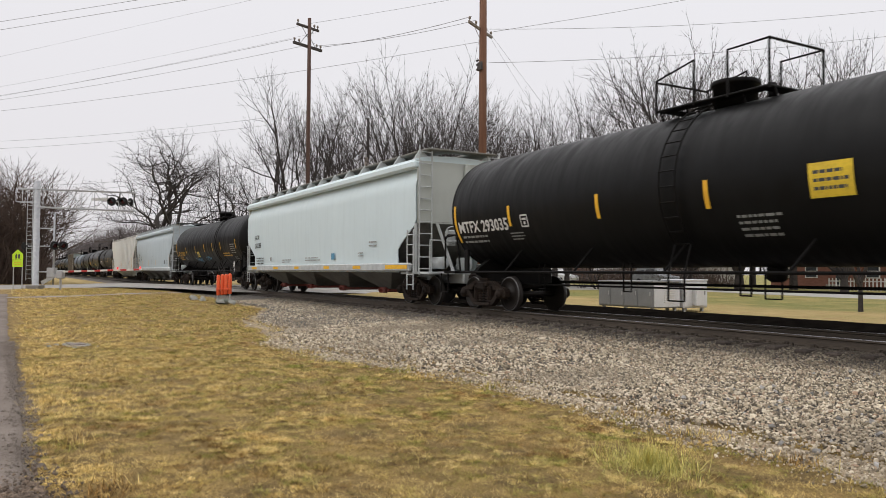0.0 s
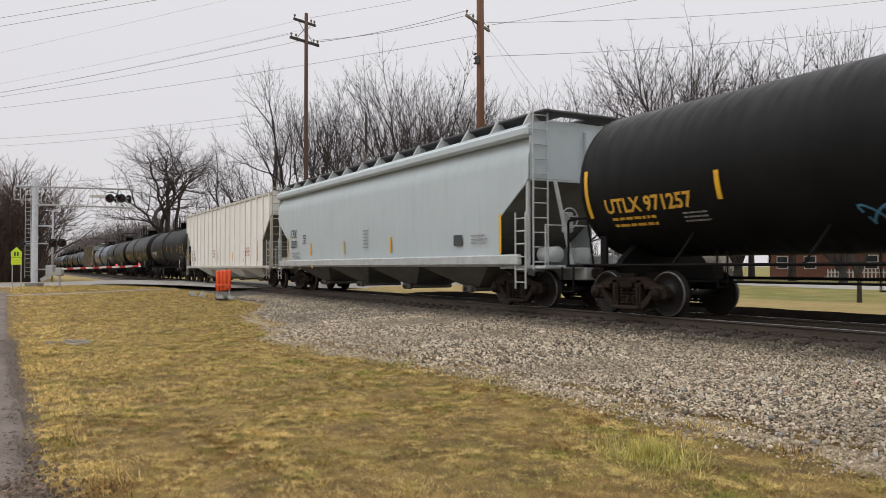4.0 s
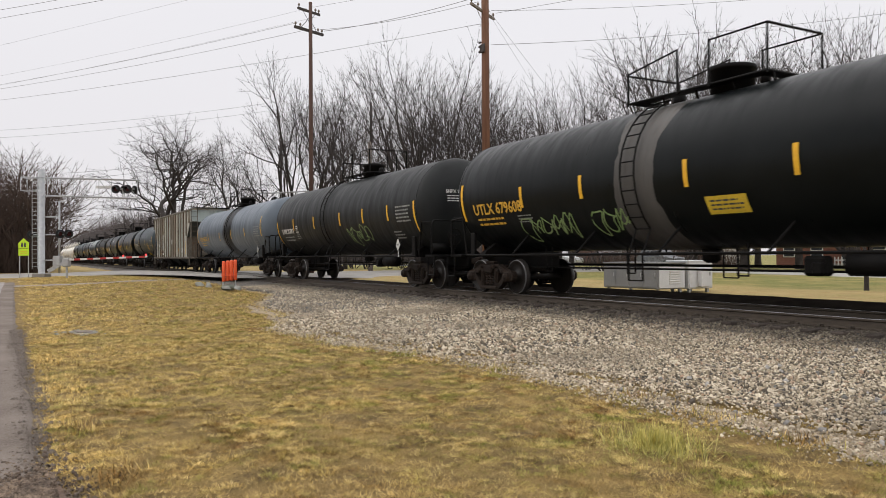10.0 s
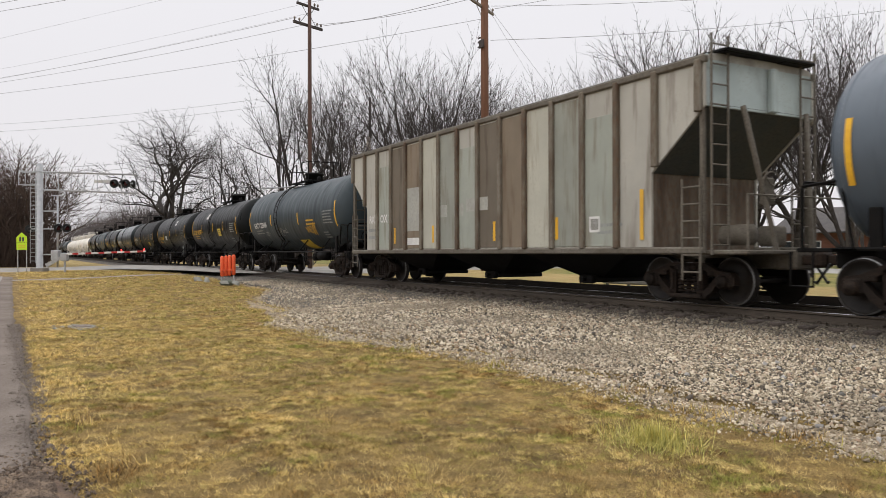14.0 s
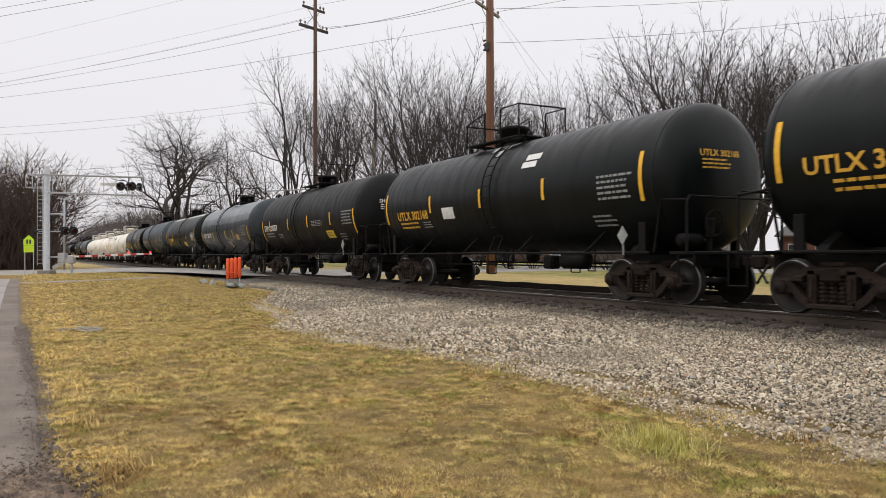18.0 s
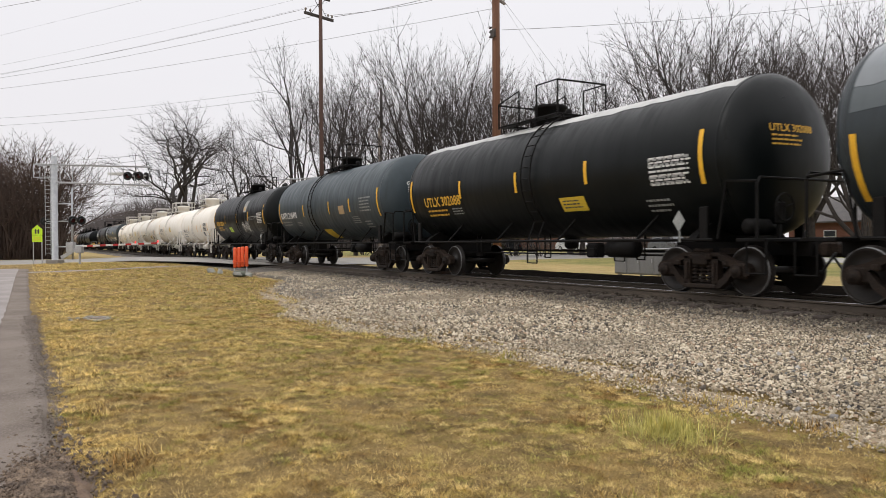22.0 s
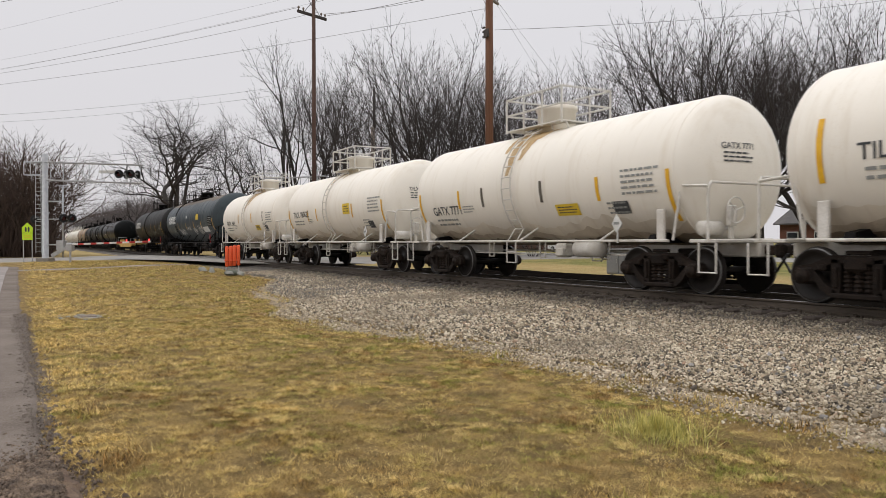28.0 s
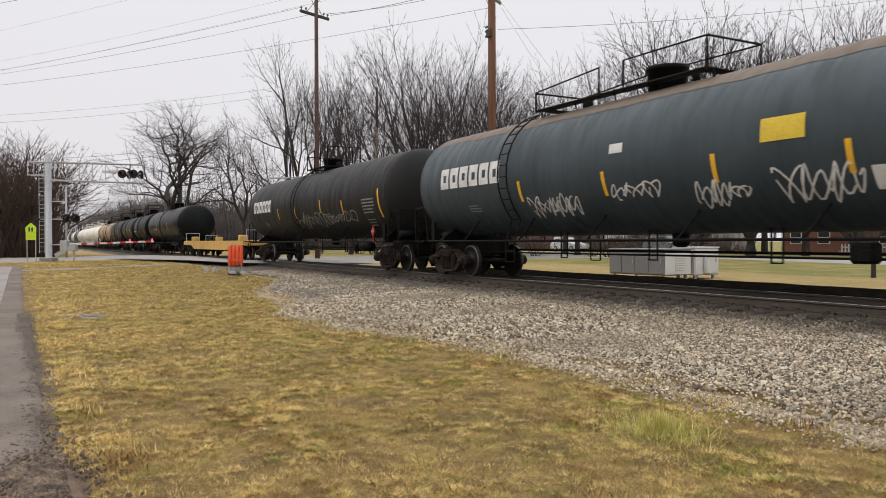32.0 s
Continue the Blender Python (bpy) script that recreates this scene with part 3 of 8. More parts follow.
def bend(pts, n=60):
    """Evenly spaced points along a smooth line through pts."""
    pts = [Vector((*q, 0)) for q in pts]
    out = []
    for i in range(len(pts) - 1):
        a, b, c, d = pts[max(0, i - 1)], pts[i], pts[i + 1], pts[min(len(pts) - 1, i + 2)]
        for k in range(n // (len(pts) - 1)):
            t = k / (n // (len(pts) - 1))
            q = 0.5 * (2 * b + (c - a) * t + (2 * a - 5 * b + 4 * c - d) * t * t + (3 * b - a - 3 * c + d) * t ** 3)
            out.append((q.x, q.y))
    return out + [(pts[-1].x, pts[-1].y)]


def road_z(x, y):
    d = abs(y - TRACK)
    rise = -0.012 if d < 3.2 else -0.012 - 0.26 * min(1, (d - 3.2) / 6)
    return max(rise, ground_z(x, y) + 0.03)


near_edge = bend([(-60, -60), (-57, -14), (-58, -1), (-61.2, 1.2), (-63, 4), (-61, 6.6), (-50, 9), (-42, 10.3), (-38.5, 13), (-38, 16), (-40, 24), (-40, 41)], 110)
far_edge = bend([(-86, -60), (-79, -14), (-78, -1), (-78, 1.2), (-77, 4), (-75, 6.6), (-70, 9), (-66, 10.3), (-63, 13), (-61, 16), (-57, 24), (-56, 41)], 110)
strip("road", near_edge, far_edge, CONCRETE, "pale worn road over the level crossing", "road", z=road_z)
strip("back_street", [(x, 40.2) for x in np.linspace(-160, 120, 100)], [(x, 49.5) for x in np.linspace(-160, 120, 100)], STREET, "pale street running along the far side of the railway", "road", 0.04)
wob = [0.14 - 0.17 * smooth_step(-8, -16, x) - 0.15 * smooth_step(-16, -42, x) + 0.06 * noise.noise((x * 0.9, 0, 2)) + 0.03 * noise.noise((x * 4, 0, 2)) for x in np.linspace(-46, 8, 220)]
px = list(np.linspace(-46, 8, 220))
strip("asphalt_edge", [(x, w) for x, w in zip(px, wob)], [(x, w - 0.62) for x, w in zip(px, wob)], ASPHALT, "crumbling dark asphalt edge of the path", "path", 0.05)
strip("path", [(x, -0.26 - 0.15 * smooth_step(-12, -42, x) + 0.03 * noise.noise((x * 1.3, 4, 2))) for x in px], [(x, -3.0) for x in px], PATHTOP, "light grey paved footpath", "path", 0.065)
walk_line = bend([(-40.5, -20), (-40.6, -3), (-41.0, -0.6), (-42.2, 2.5), (-44.8, 5.2), (-46.5, 8.6)], 60)
strip("pavement", walk_line, [(x - 1.2, y + 0.5) for x, y in walk_line], PATHTOP, "narrow pale pavement crossing the lawn to the road", "pavement", 0.035)
# bare soil by the path's edge: a low crumbly heap with a ragged rim
soil_v, soil_f = [], []
for k in range(9):
    for q in range(72):
        a = 6.2832 * q / 72
        r = k / 8 * (1 + 0.45 * noise.noise((math.cos(a) * 1.7, math.sin(a) * 1.7, 4)) + 0.18 * noise.noise((math.cos(a) * 6, math.sin(a) * 6, 8)))
        x, y = -5.05 + 0.8 * r * math.cos(a), 0.05 + 0.28 * r * math.sin(a)
        soil_v.append((x, y, ground_z(x, y) + 0.045 + 0.05 * (1 - k / 8) - 0.05 * (k == 8) + 0.02 * noise.noise((x * 9, y * 9, 0)) * (k < 8)))
soil_f = [(k * 72 + q, k * 72 + (q + 1) % 72, (k + 1) * 72 + (q + 1) % 72, (k + 1) * 72 + q) for k in range(8) for q in range(72)]
tagged(new("bare_soil", quick_mesh("bare_soil", soil_v, soil_f, DIRT, True)), "patch of bare brown soil beside the path", "soil", kind="structure")

crumbs = []
for _ in range(3400):
    a, r = random.uniform(0, 6.28), abs(random.gauss(0, 0.6))
    x, y = -5.05 + 1.0 * r * math.cos(a), 0.06 + 0.32 * r * math.sin(a)
    crumbs.append((x, y, ground_z(x, y) + (0.05 + 0.05 * max(0, 1 - r) if y < 0.2 else 0.012)))
CRUMB = surface("soil_crumbs", (0.06, 0.045, 0.036), (0.24, 0.18, 0.13), 9, 60, 0.95, relief=0.3)
tagged(new("soil_crumbs", stones("soil_crumbs", crumbs, 0.026, CRUMB, 0.8)), "crumbs of bare brown soil beside the path", "soil", kind="stuff")

chips = []
for _ in range(3000):
    x = random.uniform(-18, -4)
    y = 0.12 - 0.17 * smooth_step(-8, -16, x) + 0.06 * noise.noise((x * 0.9, 0, 2)) + random.gauss(0, 0.07)
    chips.append((x, y, ground_z(x, y) + (0.05 if y < 0.06 else 0.008)))
tagged(new("asphalt_chips", stones("asphalt_chips", chips, 0.032, ASPHALT)), "loose chips of asphalt along the path's edge", "gravel", kind="stuff")



# ---- the train ----
SPEED = 11.777
RADIUS = 0.457


def side_frame_shape(side):
    s = Shape()
    y0, y1 = (0.92, 1.08) if side > 0 else (-1.08, -0.92)
    ym = (y0 + y1) / 2
    top = [(-1.12, 0.52), (-1.06, 0.60), (-0.74, 0.66), (-0.42, 0.80), (0.42, 0.80), (0.74, 0.66), (1.06, 0.60), (1.12, 0.52), (1.12, 0.40), (1.02, 0.36), (0.80, 0.50), (0.40, 0.68), (-0.40, 0.68), (-0.80, 0.50), (-1.02, 0.36), (-1.12, 0.40)]
    s.prism(top, y0, y1)
    for k in (-1, 1):
        # lower tension member with a soft bend, then the column beside the spring nest
        s.prism([(k * 0.82, 0.52), (k * 0.70, 0.53), (k * 0.52, 0.34), (k * 0.34, 0.22), (k * 0.30, 0.11), (k * 0.44, 0.13), (k * 0.62, 0.26)], y0, y1)
        s.prism([(k * 0.40, 0.14), (k * 0.27, 0.14), (k * 0.25, 0.72), (k * 0.42, 0.74)], y0, y1)
        s.box((k * 0.889, ym, 0.47), (0.36, 0.22, 0.30), 0.05)
        s.box((k * 0.58, ym, 0.60), (0.14, 0.2, 0.12), 0.03)
        s.box((k * 0.33, ym - side * 0.0, 0.45), (0.06, 0.24, 0.34), 0.015)
    s.box((0, ym, 0.155), (0.80, 0.26, 0.085), 0.02)
    s.box((0, ym, 0.715), (0.56, 0.24, 0.12), 0.03)
    s.box((0, ym, 0.84), (0.40, 0.12, 0.07), 0.02)
    return s


def wheel_shape():
    s = Shape()
    for k in (-1, 1):
        # tread, flange on the inner side, dished plate and hub
        prof = [(0.66, 0.10), (0.66, 0.30), (0.685, 0.36), (0.675, 0.455), (0.68, 0.483), (0.705, 0.483), (0.72, 0.46), (0.80, 0.452), (0.805, 0.40), (0.775, 0.375), (0.755, 0.22), (0.80, 0.15), (0.83, 0.13), (0.83, 0.08)]
        s.lathe([(k * a, r) for a, r in prof], "y", 26)
    s.lathe([(-1.0, 0.075), (1.0, 0.075)], "y", 10)
    return s


def spring_shape():
    prof = []
    for i in range(6):
        z = 0.22 + i * 0.07
        prof += [(z, 0.048), (z + 0.02, 0.076), (z + 0.046, 0.074), (z + 0.06, 0.048)]
    return Shape().lathe(prof, "z", 6)


SIDE_FRAME = {k: side_frame_shape(k).mesh("side_frame", TRUCK_BROWN) for k in (-1, 1)}
WHEELS = wheel_shape().mesh("wheelset", WHEEL, True)


def tread_ring(k):
    """The worn running band and outer lip of one wheel, an open ring."""
    prof, n = [(0.722, 0.4535), (0.80, 0.4535), (0.8065, 0.449), (0.8065, 0.434)], 26
    ring = Shape()
    ring.v = [(r * math.sin(q), k * a, r * math.cos(q)) for a, r in prof for q in (2 * math.pi * i / n for i in range(n))]
    ring.f = [(j * n + i, j * n + (i + 1) % n, (j + 1) * n + (i + 1) % n, (j + 1) * n + i) for j in range(3) for i in range(n)]
    return ring.mesh("tread", TREAD, True)


TREADS = [tread_ring(k) for k in (-1, 1)]
SPRINGS = spring_shape().mesh("spring", TRUCK_BROWN)
BOLSTER = Shape().box((0, 0, 0.66), (0.36, 2.3, 0.22), 0.04).box((0, 0, 0.80), (0.5, 0.6, 0.16), 0.03).mesh("bolster", TRUCK_BROWN)
BEARING = Shape().lathe([(-0.09, 0.09), (-0.07, 0.125), (0.07, 0.125), (0.10, 0.105), (0.10, 0.06), (0.13, 0.05), (0.135, 0.02)], "y", 14).mesh("bearing", TRUCK_BROWN, True)
BRAKE = Shape().box((0, 0, 0.42), (0.1, 1.6, 0.13), 0.02).box((0.05, 0.75, 0.45), (0.09, 0.12, 0.3), 0.02).box((0.05, -0.75, 0.45), (0.09, 0.12, 0.3), 0.02).mesh("brake_beam", STEEL_DARK)
COUPLER = Shape().box((-0.42, 0, 0.86), (0.95, 0.16, 0.18), 0.02).box((0.03, 0.03, 0.86), (0.2, 0.3, 0.28), 0.05).mesh("coupler", TRUCK_BROWN)
HOSE = Shape().pipe([(-0.25, 0.28, 0.8), (-0.05, 0.26, 0.55), (0.1, 0.14, 0.45), (0.2, 0.03, 0.47)], 0.025).mesh("air_hose", BLACK_PLASTIC, True)
wheelsets = []


def add_truck(car, x, car_x):
    truck = part("truck", BOLSTER, parent=car, label="cast steel bogie with brown grime", at=pose(x, 0, 0))
    for k in (-1, 1):
        part("side_frame", SIDE_FRAME[k], parent=truck)
        for q in (-0.17, 0, 0.17):
            part("spring", SPRINGS, parent=truck, at=pose(q, k * 1.0, 0))
        part("brake_beam", BRAKE, parent=truck, at=pose(k * 0.38, 0, 0, 0, 0, 90 - k * 90))
        w = part("wheelset", WHEELS, parent=truck, at=pose(k * 0.889, 0, RADIUS))
        for ring in TREADS:
            part("tread", ring, parent=w, label="polished wheel tread")
        wheelsets.append((w, k * 0.889, car_x + x + k * 0.889))
        for q in (-1, 1):
            part("bearing", BEARING, parent=truck, at=pose(k * 0.889, q * 1.09, RADIUS, 0, 0, 0 if q > 0 else 180))
    return truck


def add_couplers(car, half):
    for k in (-1, 1):
        turn = pose(k * (half - 0.06), 0, 0, 0, 0, 90 - k * 90)
        part("coupler", COUPLER, parent=car, at=turn)
        part("air_hose", HOSE, parent=car, at=turn)


# marks that lie on a curved tank or a flat side
def wrap_tank(R, zc, lift=0.012):
    def put(u, v):
        h = max(-0.97, min(0.97, (v - zc) / R))
        return (u, -math.sqrt(1 - h * h) * (R + lift), zc + h * (R + lift))
    return put


def wrap_side(y, lift=0.012):
    return lambda u, v: (u, y - lift, v)


def decal_rect(put, u, v, w, h, rows=5, slant=0.0):
    s = Shape()
    p = []
    for k in range(rows + 1):
        z = v - h / 2 + h * k / rows
        sl = slant * (z - v)
        p += [put(u - w / 2 + sl, z), put(u + w / 2 + sl, z)]
    return s.add(p, [(2 * k, 2 * k + 1, 2 * k + 3, 2 * k + 2) for k in range(rows)])


def bars(put, u, v, w, h, lines, chop=3, seed=1):
    """Unreadable small print: rows of short bars."""
    rng = random.Random(seed)
    s = Shape()
    for k in range(lines):
        z = v + h / 2 - h * (k + 0.5) / lines
        x = u - w / 2
        end = u + w / 2 - rng.random() * w * 0.25
        while x < end:
            q = min(w * rng.uniform(0.06, 0.2), end - x)
            t = h / lines * 0.42
            p = [put(x, z - t / 2), put(x + q, z - t / 2), put(x + q, z + t / 2), put(x, z + t / 2)]
            s.add(p, [(0, 1, 2, 3)])
            x += q + w * 0.03
    return s


def scribble(put, u, v, w, h, loops, seed, thick=0.035):
    """Spray-can strokes."""
    rng = random.Random(seed)
    s = Shape()
    for k in range(loops):
        x0 = u - w / 2 + w * (k + 0.5) / loops
        pts = []
        a0, r1, r2, tw = rng.uniform(0, 6), rng.uniform(0.6, 1.1), rng.uniform(0.35, 0.9), rng.choice((1, 2, 3))
        for i in range(26):
            q = a0 + i / 25 * 6.0
            pts.append((x0 + math.cos(q) * w / loops * 0.55 * r1 + 0.15 * w / loops * math.sin(3 * q), v + math.sin(q * tw) * h / 2 * r2 + h * 0.12 * math.cos(2 * q + k)))
        for (ax, az), (bx, bz) in zip(pts, pts[1:]):
            d = Vector((bx - ax, bz - az))
            if d.length < 1e-5:
                continue
            nrm = Vector((-d.y, d.x)).normalized() * thick / 2
            e = d.normalized() * thick * 0.3
            s.add([put(ax - nrm.x - e.x, az - nrm.y - e.y), put(bx - nrm.x + e.x, bz - nrm.y + e.y), put(bx + nrm.x + e.x, bz + nrm.y + e.y), put(ax + nrm.x - e.x, az + nrm.y - e.y)], [(0, 1, 2, 3)])
    return s


def lettering(text, put, u, v, h, wide=1.0, bold=0.04):
    """Painted characters, left edge at u, middle at v, h tall, bent onto the surface."""
    cu = bpy.data.curves.new("letters", "FONT")
    cu.body, cu.size, cu.resolution_u = text, h / 0.70, 2
    cu.offset = h * bold
    ob = bpy.data.objects.new("letters", cu)
    scene.collection.objects.link(ob)
    bpy.context.view_layer.update()
    me = bpy.data.meshes.new_from_object(ob.evaluated_get(bpy.context.evaluated_depsgraph_get()))
    bpy.data.objects.remove(ob)
    s = Shape()
    s.add([put(u + q.co.x * wide, v - h / 2 + q.co.y) for q in me.vertices], [tuple(q.vertices) for q in me.polygons])
    bpy.data.meshes.remove(me)
    return s


def add_marks(car, put, spec):
    for text, u, z, h, m, *wide in spec.get("marks", ()):
        part("lettering", lettering(text, put, u, z, h, *(wide or (1.0,)), bold=0.015 if m is MARK_DARK else 0.035), m, car, "painted reporting mark")
    for u, z, h, m in spec.get("stripes", ()):
        part("reflector_strip", decal_rect(put, u, z, 0.105, h, 6), m, car, "yellow reflective strip")
    for u, z, w, h, m in spec.get("sheets", ()):
        part("sign_sheet", decal_rect(put, u, z, w, h), m, car)
    for u, z, w, m in spec.get("stencils", ()):
        box = Shape()
        for a, b, ww, hh in ((0, w / 2, w, 0.035), (0, -w / 2, w, 0.035), (-w / 2, 0, 0.035, w), (w / 2, 0, 0.035, w), (0, w * 0.16, w * 0.6, 0.05), (0, -w * 0.2, w * 0.3, 0.07)):
            d = decal_rect(put, u + a, z + b, ww, hh)
            box.add(d.v, d.f)
        part("stencil_box", box, m, car, "painted stencil box")
    for k, (u, z, w, h, lines, m) in enumerate(spec.get("print", ())):
        tagged(part("small_print", bars(put, u, z, w, h, lines, seed=k + 3), m, car), kind="stuff")
    for k, (u, z, w, h, loops, m) in enumerate(spec.get("tags", ())):
        tagged(part("graffiti", scribble(put, u, z, w, h, loops, k + int(abs(u) * 7), spec.get("spray", 0.035)), m, car, "spray-painted graffiti"), kind="stuff")


def ladder(a, b, width, rungs, r=0.018, axis="x"):
    """A straight ladder from a up to b."""
    s = Shape()
    a, b = Vector(a), Vector(b)
    w = Vector((width / 2, 0, 0)) if axis == "x" else Vector((0, width / 2, 0))
    s.rod(a - w, b - w, r * 1.3)
    s.rod(a + w, b + w, r * 1.3)
    for i in range(rungs):
        q = a.lerp(b, (i + 0.5) / rungs)
        s.rod(q - w, q + w, r)
    return s


def tank_car(spec):
    R, zc, tc, paint, trim = spec["R"], spec["zc"], spec["tc"], PAINT[spec["paint"]], spec.get("trim", STEEL_DARK)
    car = thing("tank_car", pose(spec["x0"], TRACK, 0), spec["label"], "tank car", "cars of the freight train")
    half, cyl = tc / 2 + 2.08, tc / 2 + 0.78
    head = 0.56
    prof = [(-cyl - head * math.cos(a), R * math.sin(a)) for a in np.linspace(0.03, math.pi / 2, 12)]
    prof += [(x, R) for x in np.linspace(-cyl, cyl, 9)[1:-1]] + [(-x, r) for x, r in prof[::-1]]
    s = Shape().lathe([(x, r) for x, r in prof], "x", 64, (0, 0, zc))
    part("tank", s, paint, car, spec.get("tank_label", ""), True)
    for x in (-cyl, cyl):
        part("weld_seam", Shape().lathe([(x - 0.02, R), (x - 0.015, R + 0.006), (x + 0.015, R + 0.006), (x + 0.02, R)], "x", 64, (0, 0, zc)), paint, car, "", True)
    for x, w, m, lab in spec.get("bands", ()):
        s = Shape()
        for i in range(64):
            a = 2 * math.pi * i / 64
            e = [0.22 * noise.noise((math.cos(a) * 1.6, math.sin(a) * 1.6, x + k * 9)) + 0.07 * noise.noise((math.cos(a) * 7, math.sin(a) * 7, x + k * 5)) for k in (0, 1)]
            for q, lift in ((x - w / 2 + e[0], 0.001), (x - w / 2 + e[0] + 0.03, 0.005), (x + w / 2 + e[1] - 0.03, 0.005), (x + w / 2 + e[1], 0.001)):
                s.v.append((q, (R + lift) * math.cos(a), zc + (R + lift) * math.sin(a)))
        s.f += [(i * 4 + k, (i + 1) % 64 * 4 + k, (i + 1) % 64 * 4 + k + 1, i * 4 + k + 1) for i in range(64) for k in range(3)]
        part("jacket_band", s, m, car, lab, True)
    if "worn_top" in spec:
        # bands along the top: worn or rusty paint, and sky sheen painted in
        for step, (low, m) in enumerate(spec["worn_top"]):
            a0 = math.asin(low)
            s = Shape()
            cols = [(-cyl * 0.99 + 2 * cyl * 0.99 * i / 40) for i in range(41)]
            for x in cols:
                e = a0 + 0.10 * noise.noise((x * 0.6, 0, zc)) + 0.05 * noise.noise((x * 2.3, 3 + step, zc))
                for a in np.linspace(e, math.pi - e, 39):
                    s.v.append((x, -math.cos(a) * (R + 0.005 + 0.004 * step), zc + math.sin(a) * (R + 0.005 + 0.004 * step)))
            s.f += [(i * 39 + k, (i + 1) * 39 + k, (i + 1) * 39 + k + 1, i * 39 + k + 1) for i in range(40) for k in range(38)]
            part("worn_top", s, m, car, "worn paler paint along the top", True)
    for k, (x, reach) in enumerate(spec.get("stains", ())):
        s = Shape()
        for i in range(13):
            a = 1.35 - i / 12 * reach * 1.3
            w = (0.30 + 0.14 * noise.noise((x, i * 0.7, 1))) * (1 - 0.85 * i / 13)
            q = x + 0.06 * noise.noise((x * 3, i * 0.35, 5)) - 0.10 * i / 12
            for e in (-w, w):
                s.v.append((q + e, -math.cos(a) * (R + 0.006), zc + math.sin(a) * (R + 0.006)))
        s.f += [(2 * i, 2 * i + 1, 2 * i + 3, 2 * i + 2) for i in range(12)]
        part("stain", s, spec.get("stain_m", STAIN), car, "worn run below the dome", True)
    # grime, with the belly's shade painted in as three darker steps
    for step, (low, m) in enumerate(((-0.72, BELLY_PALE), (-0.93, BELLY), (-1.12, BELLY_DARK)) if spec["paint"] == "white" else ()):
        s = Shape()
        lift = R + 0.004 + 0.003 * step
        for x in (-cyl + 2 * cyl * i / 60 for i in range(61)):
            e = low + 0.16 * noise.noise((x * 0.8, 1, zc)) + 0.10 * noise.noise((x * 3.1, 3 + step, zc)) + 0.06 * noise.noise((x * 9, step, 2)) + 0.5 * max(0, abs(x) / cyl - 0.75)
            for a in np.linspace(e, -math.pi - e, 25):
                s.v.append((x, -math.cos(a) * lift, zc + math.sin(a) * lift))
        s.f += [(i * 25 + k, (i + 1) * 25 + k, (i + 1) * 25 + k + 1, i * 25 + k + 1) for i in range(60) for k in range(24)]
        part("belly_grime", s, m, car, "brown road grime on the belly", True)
    put = wrap_tank(R, zc)
    top = zc + R
    if "marks" in spec:
        # the mark again on the front head

        def put_head(a, b):
            q = min(1, (a * a + (b - zc) ** 2) / (R * R))
            return (cyl + head * math.sqrt(1 - q) + 0.012, a, b)
        text, _, _, h, m = spec["marks"][0][:5]
        part("lettering", lettering(text, put_head, -0.72, zc + 0.42, h * 0.5, bold=0.015 if m is MARK_DARK else 0.03), m, car, "painted reporting mark on the head")
        tagged(part("small_print", bars(put_head, -0.3, zc + 0.2, 0.75, 0.24, 3, seed=5), m, car), kind="stuff")
    # fittings on top
    dx, plat, dome_r, dome_h = spec.get("dome", 0.3), spec.get("platform", "hoops"), spec.get("dome_r", 0.42), spec.get("dome_h", 0.5)
    part("dome", Shape().lathe([(top - 0.25, dome_r), (top + dome_h * 0.8, dome_r), (top + dome_h * 0.82, dome_r + 0.05), (top + dome_h, dome_r + 0.05), (top + dome_h + 0.05, dome_r * 0.6)], "z", 20, (dx, 0, 0)), spec.get("dome_m", trim if spec["paint"] != "white" else paint), car, "round bolted manway", True)
    dome_x, dx = dx, dx + spec.get("plat_x", 0.0)
    pl, pw, pz = spec.get("plat_l", 2.7), 0.78, top + 0.07
    walk_plate = Shape()
    for k in (-1, 1):
        walk_plate.box((dx, k * (pw - 0.14), pz), (pl, 0.3, 0.04), 0.01)
        for i in range(5):
            walk_plate.rod((dx - pl / 2 + pl * i / 4, k * (pw - 0.14), pz), (dx - pl / 2 + pl * i / 4, k * 0.55, zc + R * 0.9), 0.02)
    for x in (dx - pl / 2 + 0.15, dx + pl / 2 - 0.15):
        walk_plate.box((x, 0, pz), (0.3, pw * 2 - 0.4, 0.04), 0.01)
    part("platform", walk_plate, trim, car, "steel walkway round the manway")
    hh = spec.get("rail_h", 0.85)
    r = 0.026
    if plat == "cage":
        for z in (pz + hh * 0.5, pz + hh):
            part("handrail", Shape().pipe([(dx - pl / 2, -pw, z), (dx + pl / 2, -pw, z), (dx + pl / 2, pw, z), (dx - pl / 2, pw, z), (dx - pl / 2, -pw, z)], r), trim, car)
        for i in range(4):
            for k in (-1, 1):
                x = dx - pl / 2 + pl * i / 3
                part("rail_post", Shape().rod((x, k * pw, pz - 0.05), (x, k * pw, pz + hh), r), trim, car)
    else:
        for x0, x1 in ((dx - pl / 2, dx - 0.35), (dx + 0.45, dx + pl / 2)):
            for k in (-1, 1):
                part("handrail", Shape().pipe([(x0, k * pw, pz - 0.05), (x0, k * pw, pz + hh * (0.75 if x0 < dx else 1.0)), (x1, k * pw, pz + hh), (x1, k * pw, pz - 0.05)], r), trim, car)
        part("handrail", Shape().pipe([(dx - pl / 2, -pw, pz + hh * 0.72), (dx - pl / 2, pw, pz + hh * 0.72)], r), trim, car)
